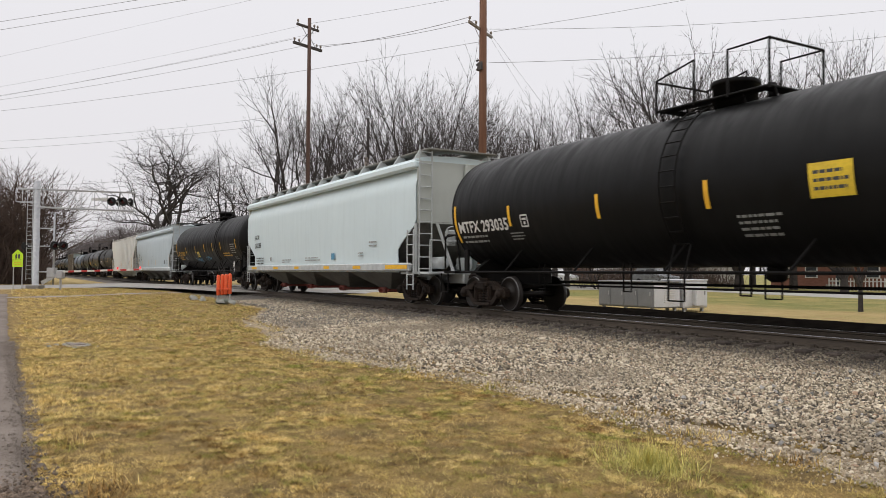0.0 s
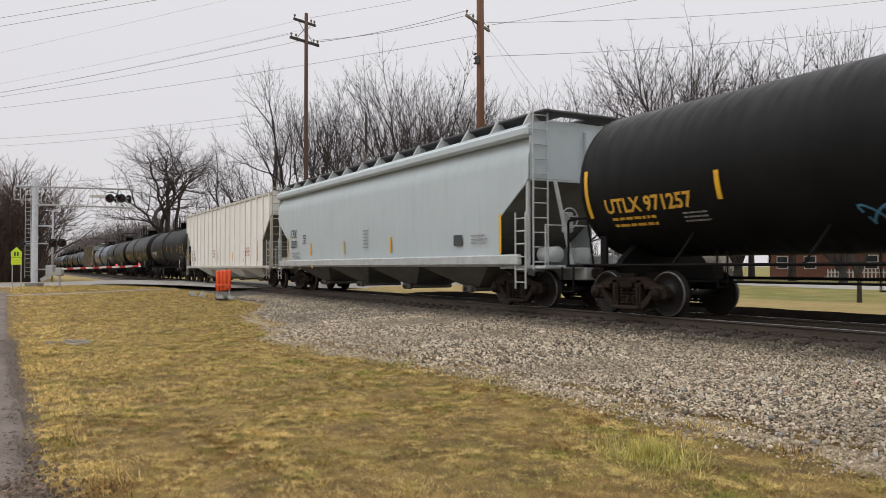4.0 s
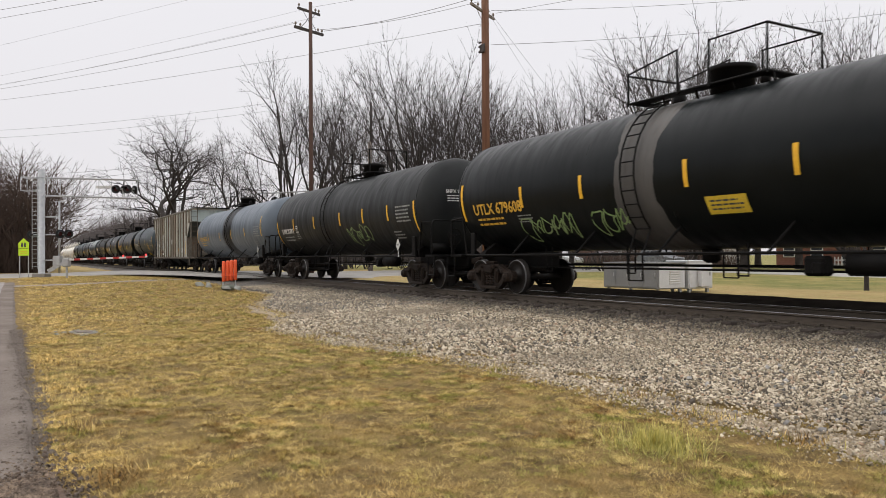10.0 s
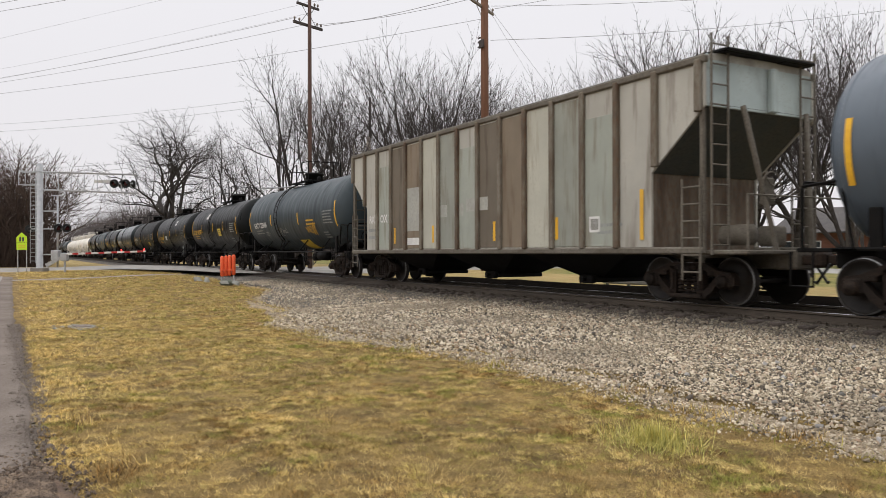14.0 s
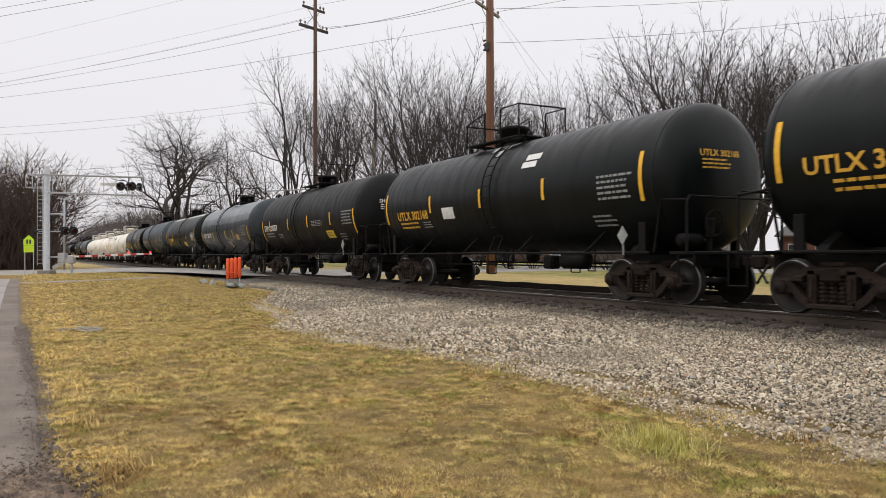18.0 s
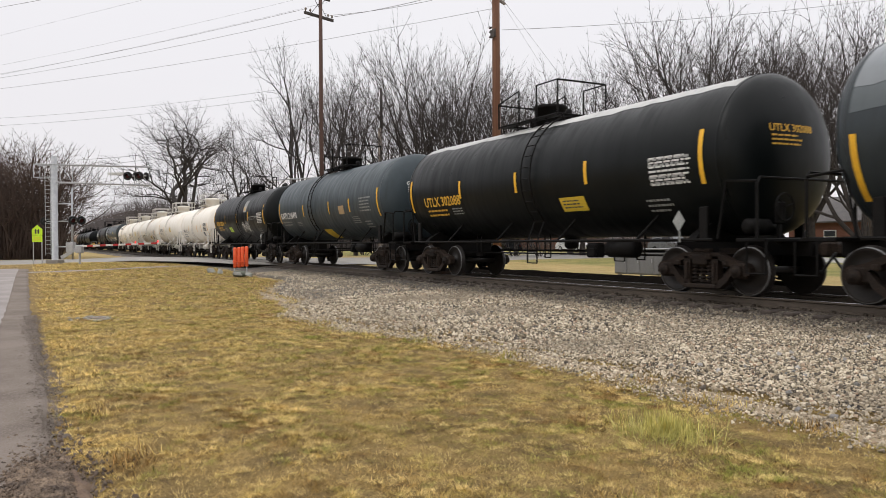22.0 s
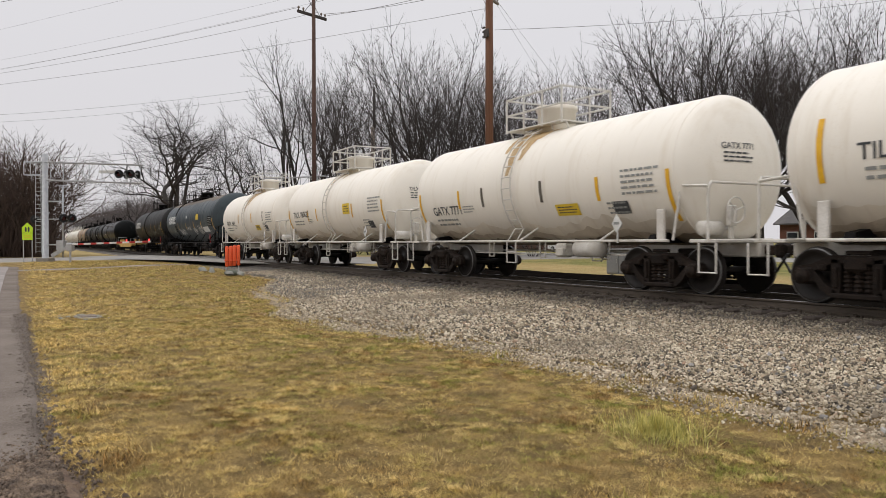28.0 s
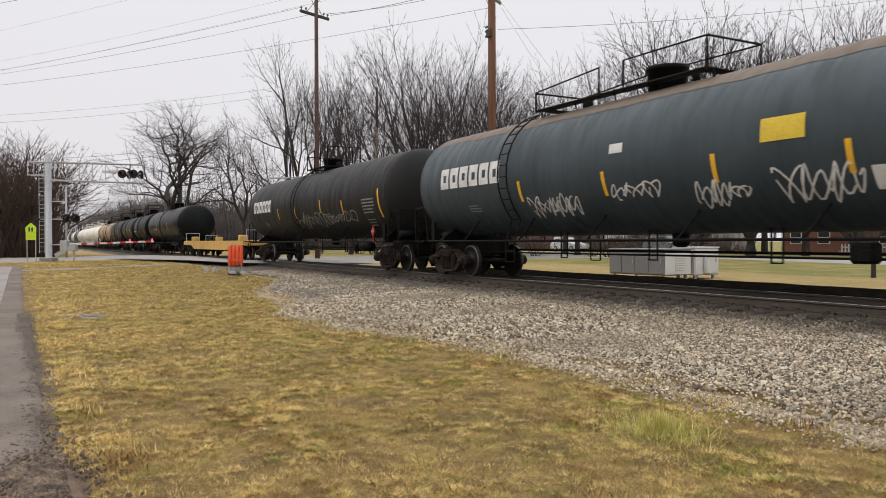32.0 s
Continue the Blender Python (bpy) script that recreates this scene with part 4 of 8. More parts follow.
        part("handrail", Shape().pipe([(dx + pl / 2, -pw, pz + hh), (dx + pl / 2, pw, pz + hh)], r), trim, car)
        part("valve_box", Shape().lathe([(pz - 0.1, 0.14), (pz + 0.2, 0.14), (pz + 0.24, 0.08)], "z", 10, (dx - pl * 0.32, 0.1, 0)), trim, car, "", True)
        part("valve", Shape().lathe([(pz - 0.1, 0.09), (pz + 0.16, 0.09), (pz + 0.22, 0.05)], "z", 10, (dx + pl * 0.34, -0.1, 0)), trim, car, "", True)
    # ladders that follow the tank's side
    dx = dome_x
    lx = spec.get("ladder", dx - 0.9)
    arc = [wrap_tank(R, zc, 0.1)(0, zc + R * math.sin(a)) for a in np.linspace(-0.75, 1.2, 12)]
    for k in (-1, 1):
        lad = Shape()
        for q in (-0.2, 0.2):
            lad.pipe([(lx + q, -k * y, z) for _, y, z in arc], 0.02)
            lad.pipe([(lx + q, -k * arc[0][1], arc[0][2]), (lx + q, k * 1.42, 1.0), (lx + q, k * 1.42, 0.5)], 0.02)
        for _, y, z in arc[::1]:
            lad.rod((lx - 0.2, -k * y, z), (lx + 0.2, -k * y, z), 0.015)
        lad.rod((lx - 0.2, k * 1.42, 0.5), (lx + 0.2, k * 1.42, 0.5), 0.015)
        lad.rod((lx - 0.2, k * 1.42, 0.78), (lx + 0.2, k * 1.42, 0.78), 0.015)
        part("ladder", lad, trim, car, "side ladder")
        # long handrail along the sill with slanted stays
        part("side_rail", Shape().rod((-tc / 2 - 0.6, k * 1.42, 1.04), (tc / 2 + 0.6, k * 1.42, 1.04), 0.03), trim, car, "long tubular side rail")
        for i in range(max(3, int(tc / 2.6))):
            x = -tc / 2 + 1.6 + (tc - 3.0) * i / (max(3, int(tc / 2.6)) - 1)
            y0 = -wrap_tank(R, zc, 0)(0, zc - R * 0.72)[1]
            part("stay", Shape().rod((x, k * 1.42, 1.04), (x + 0.28, k * y0, zc - R * 0.72), 0.026), trim, car)
    # underframe
    for k in (-1, 1):
        x = k * tc / 2
        part("bolster_saddle", Shape().prism([(-1.35, 1.0), (1.35, 1.0), (1.22, 1.16), (0.8, zc - R * 0.82), (-0.8, zc - R * 0.82), (-1.22, 1.16)], x - 0.09, x + 0.09, "x"), STEEL_DARK, car, "bent steel saddle")
        part("stub_sill", Shape().box((k * (half - 1.95), 0, 0.9), (3.2, 0.42, 0.36), 0.03), trim, car)
        part("end_deck", Shape().box((k * (half - 0.72), 0, 1.03), (0.62, 2.7, 0.07), 0.015), trim, car, "grated end platform")
        e = k * (half - 0.55)
        part("end_handrail", Shape().pipe([(e, -1.38, 1.05), (e, -1.38, 2.0), (e, -1.3, 2.12), (e, 1.3, 2.12), (e, 1.38, 2.0), (e, 1.38, 1.05)], 0.028), trim, car)
        part("end_handrail", Shape().pipe([(e, -1.38, 2.05), (k * (cyl + 0.1), -1.38, 2.1), (k * (cyl - 0.1), -1.38, 1.05)], 0.028), trim, car)
        for q in (-1, 1):
            st = Shape().pipe([(e + 0.2, q * 1.4, 1.0), (e + 0.2, q * 1.4, 0.45), (e - 0.2, q * 1.4, 0.45), (e - 0.2, q * 1.4, 1.0)], 0.022)
            part("stirrup_step", st, trim, car)
            part("sill_post", Shape().box((k * (tc / 2 + 0.35), q * 1.36, 1.35), (0.2, 0.08, 0.62), 0.02), trim, car)
        add_truck(car, x, spec["x16"])
    part("brake_rod", Shape().rod((-tc / 2 + 1, -0.55, 0.72), (tc / 2 - 1, -0.55, 0.72), 0.022).rod((-tc / 2 + 1, 0.5, 0.78), (tc / 2 - 1, 0.5, 0.78), 0.03), trim, car)
    part("bottom_valve", Shape().lathe([(zc - R - 0.28, 0.1), (zc - R - 0.22, 0.19), (zc - R + 0.1, 0.19)], "z", 12, (spec.get("valve", 0.2), 0, 0)), trim, car, "", True)
    for i in range(max(3, int(tc / 3))):
        x = -tc / 2 + 2.1 + (tc - 4.2) * i / (max(3, int(tc / 3)) - 1)
        part("hanger", Shape().pipe([(x - 0.12, -0.62, zc - R + 0.1), (x - 0.12, -0.62, 0.62), (x + 0.12, -0.62, 0.62), (x + 0.12, -0.62, zc - R + 0.1)], 0.022), trim, car)
    bx = spec.get("brake_x", tc / 2 - 2.4)
    part("air_tank", Shape().lathe([(bx - 0.45, 0.06), (bx - 0.4, 0.2), (bx + 0.4, 0.2), (bx + 0.45, 0.06)], "x", 14, (0, -0.85, 0.86)), trim, car, "brake air reservoir", True)
    part("brake_valve", Shape().box((bx - 1.0, -0.8, 0.82), (0.4, 0.3, 0.34), 0.05).box((bx - 0.9, -0.96, 0.78), (0.2, 0.1, 0.2), 0.03), trim, car)
    hub = (half - 0.66, -0.5, 1.62)
    wheel = Shape().pipe([(hub[0], hub[1] + 0.25 * math.cos(q), hub[2] + 0.25 * math.sin(q)) for q in np.linspace(0, 6.2832, 17)], 0.016)
    for q in (0.3, 2.4, 4.5):
        wheel.rod(hub, (hub[0], hub[1] + 0.25 * math.cos(q), hub[2] + 0.25 * math.sin(q)), 0.012)
    part("hand_brake", wheel.box((half - 0.76, -0.5, 1.52), (0.1, 0.22, 0.4), 0.03).box((half - 0.78, -0.5, 1.15), (0.07, 0.1, 0.4), 0.01), trim, car, "hand brake wheel and box")
    part("brake_cylinder", Shape().lathe([(-1.15, 0.05), (-1.12, 0.14), (-0.62, 0.14), (-0.6, 0.05), (-0.3, 0.035)], "y", 14, (half - 0.95, 0, 1.28)), trim, car, "horizontal brake cylinder", True)
    if "placard" in spec:
        x = spec["placard"] - 0.07
        y = -1.5
        q = 0.15
        post = part("placard_holder", Shape().prism([(x, 1.4 - q * 1.35), (x + q * 1.0, 1.4), (x, 1.4 + q * 1.35), (x - q * 1.0, 1.4)], y, y + 0.02).rod((x, y + 0.03, 1.0), (x, y + 0.03, 1.22), 0.02), spec.get("placard_m", MARK_WHITE), car, "diamond hazard placard")
        part("placard_print", Shape().box((x, y - 0.004, 1.41), (0.16, 0.006, 0.055)), MARK_GREY, post)
    add_couplers(car, half)
    add_marks(car, put, spec)
    return car


def hopper_car(spec):
    tc, paint, trim = spec["tc"], PAINT[spec["paint"]], spec["trim"]
    W, sill, eave, roof = 1.56, 1.02, spec.get("eave", 4.22), spec.get("roof", spec.get("eave", 4.22) + 0.2)
    half, lift = tc / 2 + 2.08, spec.get("walk_h", 0.3)
    back = spec.get("back", 0.43)            # the body stands this far behind the middle, clear of the brake platform
    L = half - spec.get("ins", 0.42) - back                   # half length of the body at the eaves
    cut = spec.get("cut", 1.55)              # how far the side is cut back at the sill
    knee, toe = spec.get("knee", 2.75), spec.get("toe", 1.95)
    car = thing("hopper_car", pose(spec["x0"], TRACK, 0), spec["label"], "hopper car", "cars of the freight train")
    rib = spec.get("ribs", 0)
    outline = [(-L, eave), (L, eave), (L, knee), (L - cut, toe), (L - cut, sill), (-L + cut, sill), (-L + cut, toe), (-L, knee)]
    for k in (-1, 1):
        s = Shape()
        if rib:
            s.prism(outline, k * W, k * (W - 0.05))
        else:
            # side bulges slightly, with a rolled top chord
            zs = np.linspace(sill, eave, 20)
            p = []
            for z in zs:
                e = L - cut if z <= toe else L - cut * (1 - min(1, (z - toe) / (knee - toe)))
                y = k * (W - 0.10 + 0.10 * math.sin(min(1, (z - sill) / (eave - sill)) * math.pi * 0.62 + 0.35) - 0.2 * smooth_step(eave - 0.75, eave - 0.15, z))
                p += [(-e, y, z), (e, y, z)]
            s.add(p, [(2 * i, 2 * i + 1, 2 * i + 3, 2 * i + 2) for i in range(19)])
            q = [(a, b - k * 0.03, c) for a, b, c in p]
            s.add(q, [(2 * i, 2 * i + 2, 2 * i + 3, 2 * i + 1) for i in range(19)])
        part("side_sheet", s, paint, car, spec.get("side_label", ""), not rib)
        part("top_chord", Shape().box((0, k * (W - 0.05), eave - 0.12), (2 * L + 0.04, 0.26, 0.26), 0.06) if not rib else Shape().box((0, k * (W - 0.02), eave), (2 * L + 0.04, 0.15, 0.15), 0.03), paint if not rib else trim, car)
        part("side_sill", Shape().box((0, k * (W + (0.0 if not rib else -0.02)), 1.185 if not rib else sill + 0.01), (2 * L - 0.75 if not rib else 2 * L - 0.1, 0.16, 0.27 if not rib else 0.14), 0.04), spec.get("sill_m", trim), car, "long side sill")
        for i in range(rib):
            x = -L + 0.12 + (2 * L - 0.24) * i / (rib - 1)
            u = (abs(x) - (L - cut)) / cut
            z0 = sill + 0.06 if u <= 0 else toe + (knee - toe) * u
            part("side_post", Shape().box((x, k * (W + 0.035), (z0 + eave) / 2), (spec.get("rib_w", 0.1), spec.get("rib_d", 0.08), eave - z0), 0.02), spec.get("rib_alt", spec.get("rib_m", paint)) if i % 3 == 1 else spec.get("rib_m", paint), car)
        for i in range(rib - 1 if "panels" in spec else 0):
            x0, x1 = (-L + 0.12 + (2 * L - 0.24) * q / (rib - 1) for q in (i, i + 1))
            if max(abs(x0), abs(x1)) > L - cut + 0.05:
                continue
            z1 = eave - 0.1 - (0.5 if i % 5 == 2 else 0)
            part("side_panel", Shape().box(((x0 + x1) / 2, k * (W + 0.004), (sill + z1) / 2 + 0.05), (x1 - x0 - 0.1, 0.016, z1 - sill - 0.12), 0.004), spec["panels"][(i * 7 + 3 * (k > 0)) % len(spec["panels"])], car, "weathered side panel")
    # roof with walkways and hatches
    s = Shape()
    arc = [(W * math.sin(a), eave + (roof - eave) * math.cos(a) ** 0.8) for a in np.linspace(-1.45, 1.45, 11)]
    s.prism([(-W, eave)] + arc + [(W, eave)], -L, L, "x")
    part("roof", s, spec.get("roof_m", paint), car, "", True)
    walk_z = 1.015 + (roof + lift - 1.005) * 0.951
    part("hatch", Shape().box((0, 0, roof + 0.05), (2 * L - 1.6, 0.55, 0.16), 0.04), spec.get("roof_m", paint), car, "long trough hatch")
    for k in (-1, 1):
        part("roof_walk", Shape().box((0, k * 0.84, walk_z), (2 * L + 0.4, 0.86, 0.06), 0.015), spec.get("walk_m", GALV), car, "grated roof walkway")
        for i in range(14):
            x = -L + 0.3 + (2 * L - 0.6) * i / 13
            part("walk_bracket", Shape().prism([(k * (W - 0.03), eave + 0.02), (k * 1.29, walk_z + 0.035), (k * 1.22, walk_z + 0.035), (k * 0.9, eave + 0.1)], x - 0.035, x + 0.035, "x"), trim, car)
    for k in (-1, 1):
        part("roof_walk_end", Shape().box((k * (L + 0.02), 0, walk_z + 0.004), (0.5, 2.5, 0.05), 0.01), spec.get("walk_m", GALV), car)
        part("end_sheet", Shape().box((k * (L - 0.03), 0, (knee + eave) / 2 + 0.05), (0.05, 2 * W - 0.1, eave - knee + 0.1), 0.01), spec.get("end_m", paint), car)
        part("end_ridge", Shape().box((k * (L + 0.05), 0.25, (knee + eave) / 2), (0.14, 0.18, eave - knee), 0.03), spec.get("end_m", paint), car)
        a, b, low = (k * L, k * (L - cut - 1.9), sill) if not rib else (k * L, k * (L - cut), toe)
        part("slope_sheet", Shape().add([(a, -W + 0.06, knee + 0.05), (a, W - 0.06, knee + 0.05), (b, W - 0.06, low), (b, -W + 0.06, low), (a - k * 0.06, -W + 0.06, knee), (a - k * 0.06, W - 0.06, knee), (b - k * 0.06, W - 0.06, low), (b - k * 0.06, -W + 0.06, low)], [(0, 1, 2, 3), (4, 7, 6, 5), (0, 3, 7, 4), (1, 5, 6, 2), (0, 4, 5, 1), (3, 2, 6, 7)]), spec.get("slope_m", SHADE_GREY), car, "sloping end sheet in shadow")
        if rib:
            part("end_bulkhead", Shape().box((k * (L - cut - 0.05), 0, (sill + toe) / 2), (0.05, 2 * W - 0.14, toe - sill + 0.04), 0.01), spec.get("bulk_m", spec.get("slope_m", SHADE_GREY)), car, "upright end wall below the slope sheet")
        part("shear_plate", Shape().box((k * (half - 1.3), 0, sill - 0.02), (1.9, 2 * W - 0.2, 0.08), 0.02), trim, car)
        part("stub_sill", Shape().box((k * (half - 1.5), 0, 0.86), (2.4, 0.5, 0.36), 0.03), trim, car)
        for q in (-1, 1):
            e = k * (half - 0.5)
            part("corner_post", Shape().box((k * (L - 0.1), q * (W - 0.06), (sill + knee) / 2), (0.09, 0.09, knee - sill), 0.015), trim, car)
            part("ladder", ladder((k * (L - 0.30), q * (W + 0.03), 0.48), (k * (L - 0.30), q * (W + 0.03), 2.35), 0.42, 6), trim, car, "corner ladder")
            part("ladder", ladder((k * (L + 0.08), q * (W - 0.3), 0.95), (k * (L + 0.08), q * (W - 0.3), eave + 0.45), 0.44, 11, axis="y"), trim, car, "tall end ladder")
            part("stay", Shape().rod((k * (half - 0.5), q * 0.5, sill), (k * (L - 0.02), q * 0.9, knee), 0.05), trim, car)
        part("end_handrail", Shape().pipe([(k * (half - 0.4), -1.4, 1.0), (k * (half - 0.4), -1.4, 2.0), (k * (half - 0.4), 1.4, 2.0), (k * (half - 0.4), 1.4, 1.0)], 0.024), trim, car)
        add_truck(car, k * tc / 2, spec["x16"])
    bays = spec.get("bays", 4)
    span = 2 * (L - cut - 0.75)
    for i in range(bays):
        c = -span / 2 + span * (i + 0.5) / bays
        w = span / bays / 2
        z1 = 0.40
        p = [(c - w * 0.97, -1.35, sill), (c + w * 0.97, -1.35, sill), (c + w * 0.97, 1.35, sill), (c - w * 0.97, 1.35, sill), (c - 0.28, -0.62, z1), (c + 0.28, -0.62, z1), (c + 0.28, 0.62, z1), (c - 0.28, 0.62, z1)]
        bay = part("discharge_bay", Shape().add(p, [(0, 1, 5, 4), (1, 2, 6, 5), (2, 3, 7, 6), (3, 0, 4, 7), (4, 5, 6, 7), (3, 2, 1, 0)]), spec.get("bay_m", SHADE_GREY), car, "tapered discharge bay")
        part("outlet_gate", Shape().box((c, 0, 0.37), (0.62, 1.5, 0.12), 0.03).box((c, -0.8, 0.38), (0.5, 0.16, 0.2), 0.04).rod((c, -0.98, 0.38), (c, -0.7, 0.38), 0.05), spec.get("gate_m", RED_GATE), bay, "outlet gate")
    part("center_sill", Shape().box((0, 0, 0.95), (2 * half - 2, 0.4, 0.2), 0.03), trim, car)
    hub = (half - 0.6, -0.5, 2.2)
    wheel = Shape().pipe([(hub[0], hub[1] + 0.25 * math.cos(q), hub[2] + 0.25 * math.sin(q)) for q in np.linspace(0, 6.2832, 17)], 0.016)
    for q in (0.3, 2.4, 4.5):
        wheel.rod(hub, (hub[0], hub[1] + 0.25 * math.cos(q), hub[2] + 0.25 * math.sin(q)), 0.012)
    part("hand_brake", wheel.box((half - 0.7, -0.5, 2.1), (0.12, 0.3, 0.5), 0.03), trim, car, "hand brake wheel")
    part("brake_gear", Shape().lathe([(half - 1.6, 0.05), (half - 1.55, 0.2), (half - 0.95, 0.2), (half - 0.9, 0.05)], "x", 14, (0, -0.6, 1.32)).box((half - 1.2, 0.3, 1.3), (0.4, 0.4, 0.4), 0.05), trim, car, "brake cylinder and valves", True)
    for ob in car.children:
        if ob.name.split(".")[0] in ("side_sheet", "top_chord", "side_post", "side_panel", "roof", "hatch", "roof_walk", "walk_bracket", "roof_walk_end", "end_sheet", "end_ridge", "slope_sheet", "end_bulkhead", "side_sill", "corner_post", "ladder", "discharge_bay"):
            ob.location.x -= back
    add_couplers(car, half)
    flat = wrap_side(-W - (0.004 if rib else 0.002))
    add_marks(car, flat if rib else lambda u, v: (u, -W - 0.092, v) if v < 1.32 else flat(u, v), spec)
    return car



def flat_car(x16, tc):
    half = tc / 2 + 2.06
    car = thing("flat_car", pose(0, TRACK, 0), "empty low yellow flat car with weathered deck", "flat car", "cars of the freight train")
    y = PAINT["yellow"]
    part("deck", Shape().box((0, 0, 1.08), (2 * half - 0.9, 2.7, 0.12), 0.03), BROWN_STEEL, car, "brown weathered deck")
    for k in (-1, 1):
        part("side_sill", Shape().prism([(-half + 0.5, 0.86), (-tc / 2 + 1.4, 0.86), (-tc / 2 + 2.6, 0.55), (tc / 2 - 2.6, 0.55), (tc / 2 - 1.4, 0.86), (half - 0.5, 0.86), (half - 0.5, 1.14), (-half + 0.5, 1.14)], k * 1.4, k * 1.34), y, car, "yellow fish-bellied sill")
        e = k * (half - 0.55)
        part("end_sill", Shape().box((e, 0, 1.0), (0.2, 2.7, 0.34), 0.04), y, car)
        part("end_handrail", Shape().pipe([(e, -1.2, 1.1), (e, -1.2, 1.75), (e, -0.2, 1.75), (e, -0.2, 1.1)], 0.025).pipe([(e, 0.3, 1.1), (e, 0.3, 1.6), (e, 1.2, 1.6), (e, 1.2, 1.1)], 0.025), PALE_STEEL, car)
        part("container_stop", Shape().box((k * (tc / 2 - 0.5), -0.9, 1.3), (0.5, 0.5, 0.35), 0.05).box((k * (tc / 2 - 0.5), 0.9, 1.3), (0.5, 0.5, 0.35), 0.05), y, car)
        add_truck(car, k * tc / 2, x16)
    part("center_sill", Shape().box((0, 0, 0.85), (2 * half - 2, 0.6, 0.4), 0.03), y, car)
    add_couplers(car, half)
    return car


RUST_BAND = car_paint("rusty_grey_band", (0.07, 0.067, 0.063), (0.04, 0.032, 0.026), RUST, 0.6, 0.55)
BLACK_BAND = car_paint("spilled_black_band", (0.006, 0.0068, 0.008), (0.016, 0.018, 0.021), (0.03, 0.036, 0.042), 0.5, 0.35, spec=0.22)
RUSTY_POST = surface("rust_streaked_post", (0.06, 0.042, 0.03), (0.16, 0.135, 0.10), 2.2, 16, 0.75, relief=0.2, stretch=(2, 2, 0.5), third=(0.12, 0.06, 0.03))
PANELS = [car_paint(f"weathered_panel_{nm}", c, g, (0.14, 0.075, 0.035), am, 0.65, 3.2) for nm, c, g, am in (
    ("pale", (0.39, 0.385, 0.325), (0.17, 0.125, 0.075), 0.8), ("brown", (0.125, 0.105, 0.08), (0.065, 0.045, 0.028), 1.0), ("grey", (0.25, 0.26, 0.225), (0.12, 0.082, 0.048), 1.0), ("rust", (0.18, 0.145, 0.105), (0.09, 0.05, 0.026), 1.0), ("green_grey", (0.29, 0.31, 0.27), (0.14, 0.095, 0.055), 1.0))]
WORN_POST = surface("worn_grey_post", (0.20, 0.185, 0.15), (0.11, 0.088, 0.064), 2.2, 16, 0.7, relief=0.2, stretch=(2, 2, 0.5), third=(0.12, 0.075, 0.045))
# Teal of the end sheet, darkened to carry the slope's shade
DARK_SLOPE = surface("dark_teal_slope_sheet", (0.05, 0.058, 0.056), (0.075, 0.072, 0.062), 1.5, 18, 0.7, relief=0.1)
TEAL_END = car_paint("pale_teal_end", (0.33, 0.385, 0.375), (0.15, 0.14, 0.12), (0.17, 0.10, 0.05), 0.6, 0.55)
TAN_SHEET = surface("tan_label_sheet", (0.42, 0.29, 0.15), (0.35, 0.25, 0.14), 3, 30, 0.5, relief=0.0)
DARK_WALK = surface("dark_grey_walkway", (0.07, 0.072, 0.075), (0.10, 0.10, 0.10), 2, 30, 0.6, relief=0.2)
END_GREY = car_paint("greenish_grey_end", (0.43, 0.455, 0.42), (0.30, 0.30, 0.27), (0.30, 0.28, 0.24), 0.3, 0.5, fade=1.05)
FADED_RED = surface("faded_red_letters", (0.52, 0.22, 0.19), (0.58, 0.30, 0.26), 3, 30, 0.5, relief=0.0)
train = []


def couple(build, spec):
    spec["x0"] = spec["x16"] - 16 * SPEED
    car = build(spec)
    if "brand" in spec:
        # the owner's sign: six plain white blocks with a hollow
        u, z, w, h = spec["brand"]
        put = wrap_tank(spec["R"], spec["zc"])
        hole = wrap_tank(spec["R"], spec["zc"], 0.016)
        for i in range(6):
            c = u + (i - 2.5) * w / 6
            b = part("brand_block", decal_rect(put, c, z, w / 6 * 0.84, h), MARK_WHITE, car, "white block of the owner's sign")
            part("brand_hollow", decal_rect(hole, c + 0.02, z - 0.02 * (i % 2), w / 6 * 0.3, h * 0.36), PAINT[spec["paint"]], b)
    train.append((car, spec["x16"]))


PALE_PATCH = surface("repainted_pale_patch", (0.40, 0.40, 0.36), (0.33, 0.33, 0.30), 1.5, 12, 0.6, relief=0)
couple(tank_car, dict(stencils=[(-5.68, 2.3, 0.27, MARK_WHITE)], x16=179.16, tc=16.5, R=1.58, zc=2.73, paint="black", label="black tank car with a tall ladder and yellow strips",
    dome=-0.7, ladder=-0.93,
    marks=[("MTFX 293035", -8.8, 2.27, 0.29, MARK_WHITE)],
    stripes=[(-8.9, 2.37, 1.0, YELLOW), (-6.29, 2.45, 0.51, YELLOW), (-3.0, 2.45, 0.51, YELLOW), (-0.09, 2.45, 0.51, YELLOW)],
    sheets=[(2.29, 2.48, 0.73, 0.54, SHEET_YELLOW)],
    print=[(-8.05, 1.94, 1.3, 0.26, 2, MARK_GREY), (0.93, 1.86, 0.94, 0.43, 4, MARK_GREY), (2.29, 2.48, 0.58, 0.38, 3, MARK_DARK), (7.4, 1.75, 0.7, 0.3, 3, MARK_GREY), (-6.1, 1.95, 0.6, 0.22, 3, MARK_GREY)]))
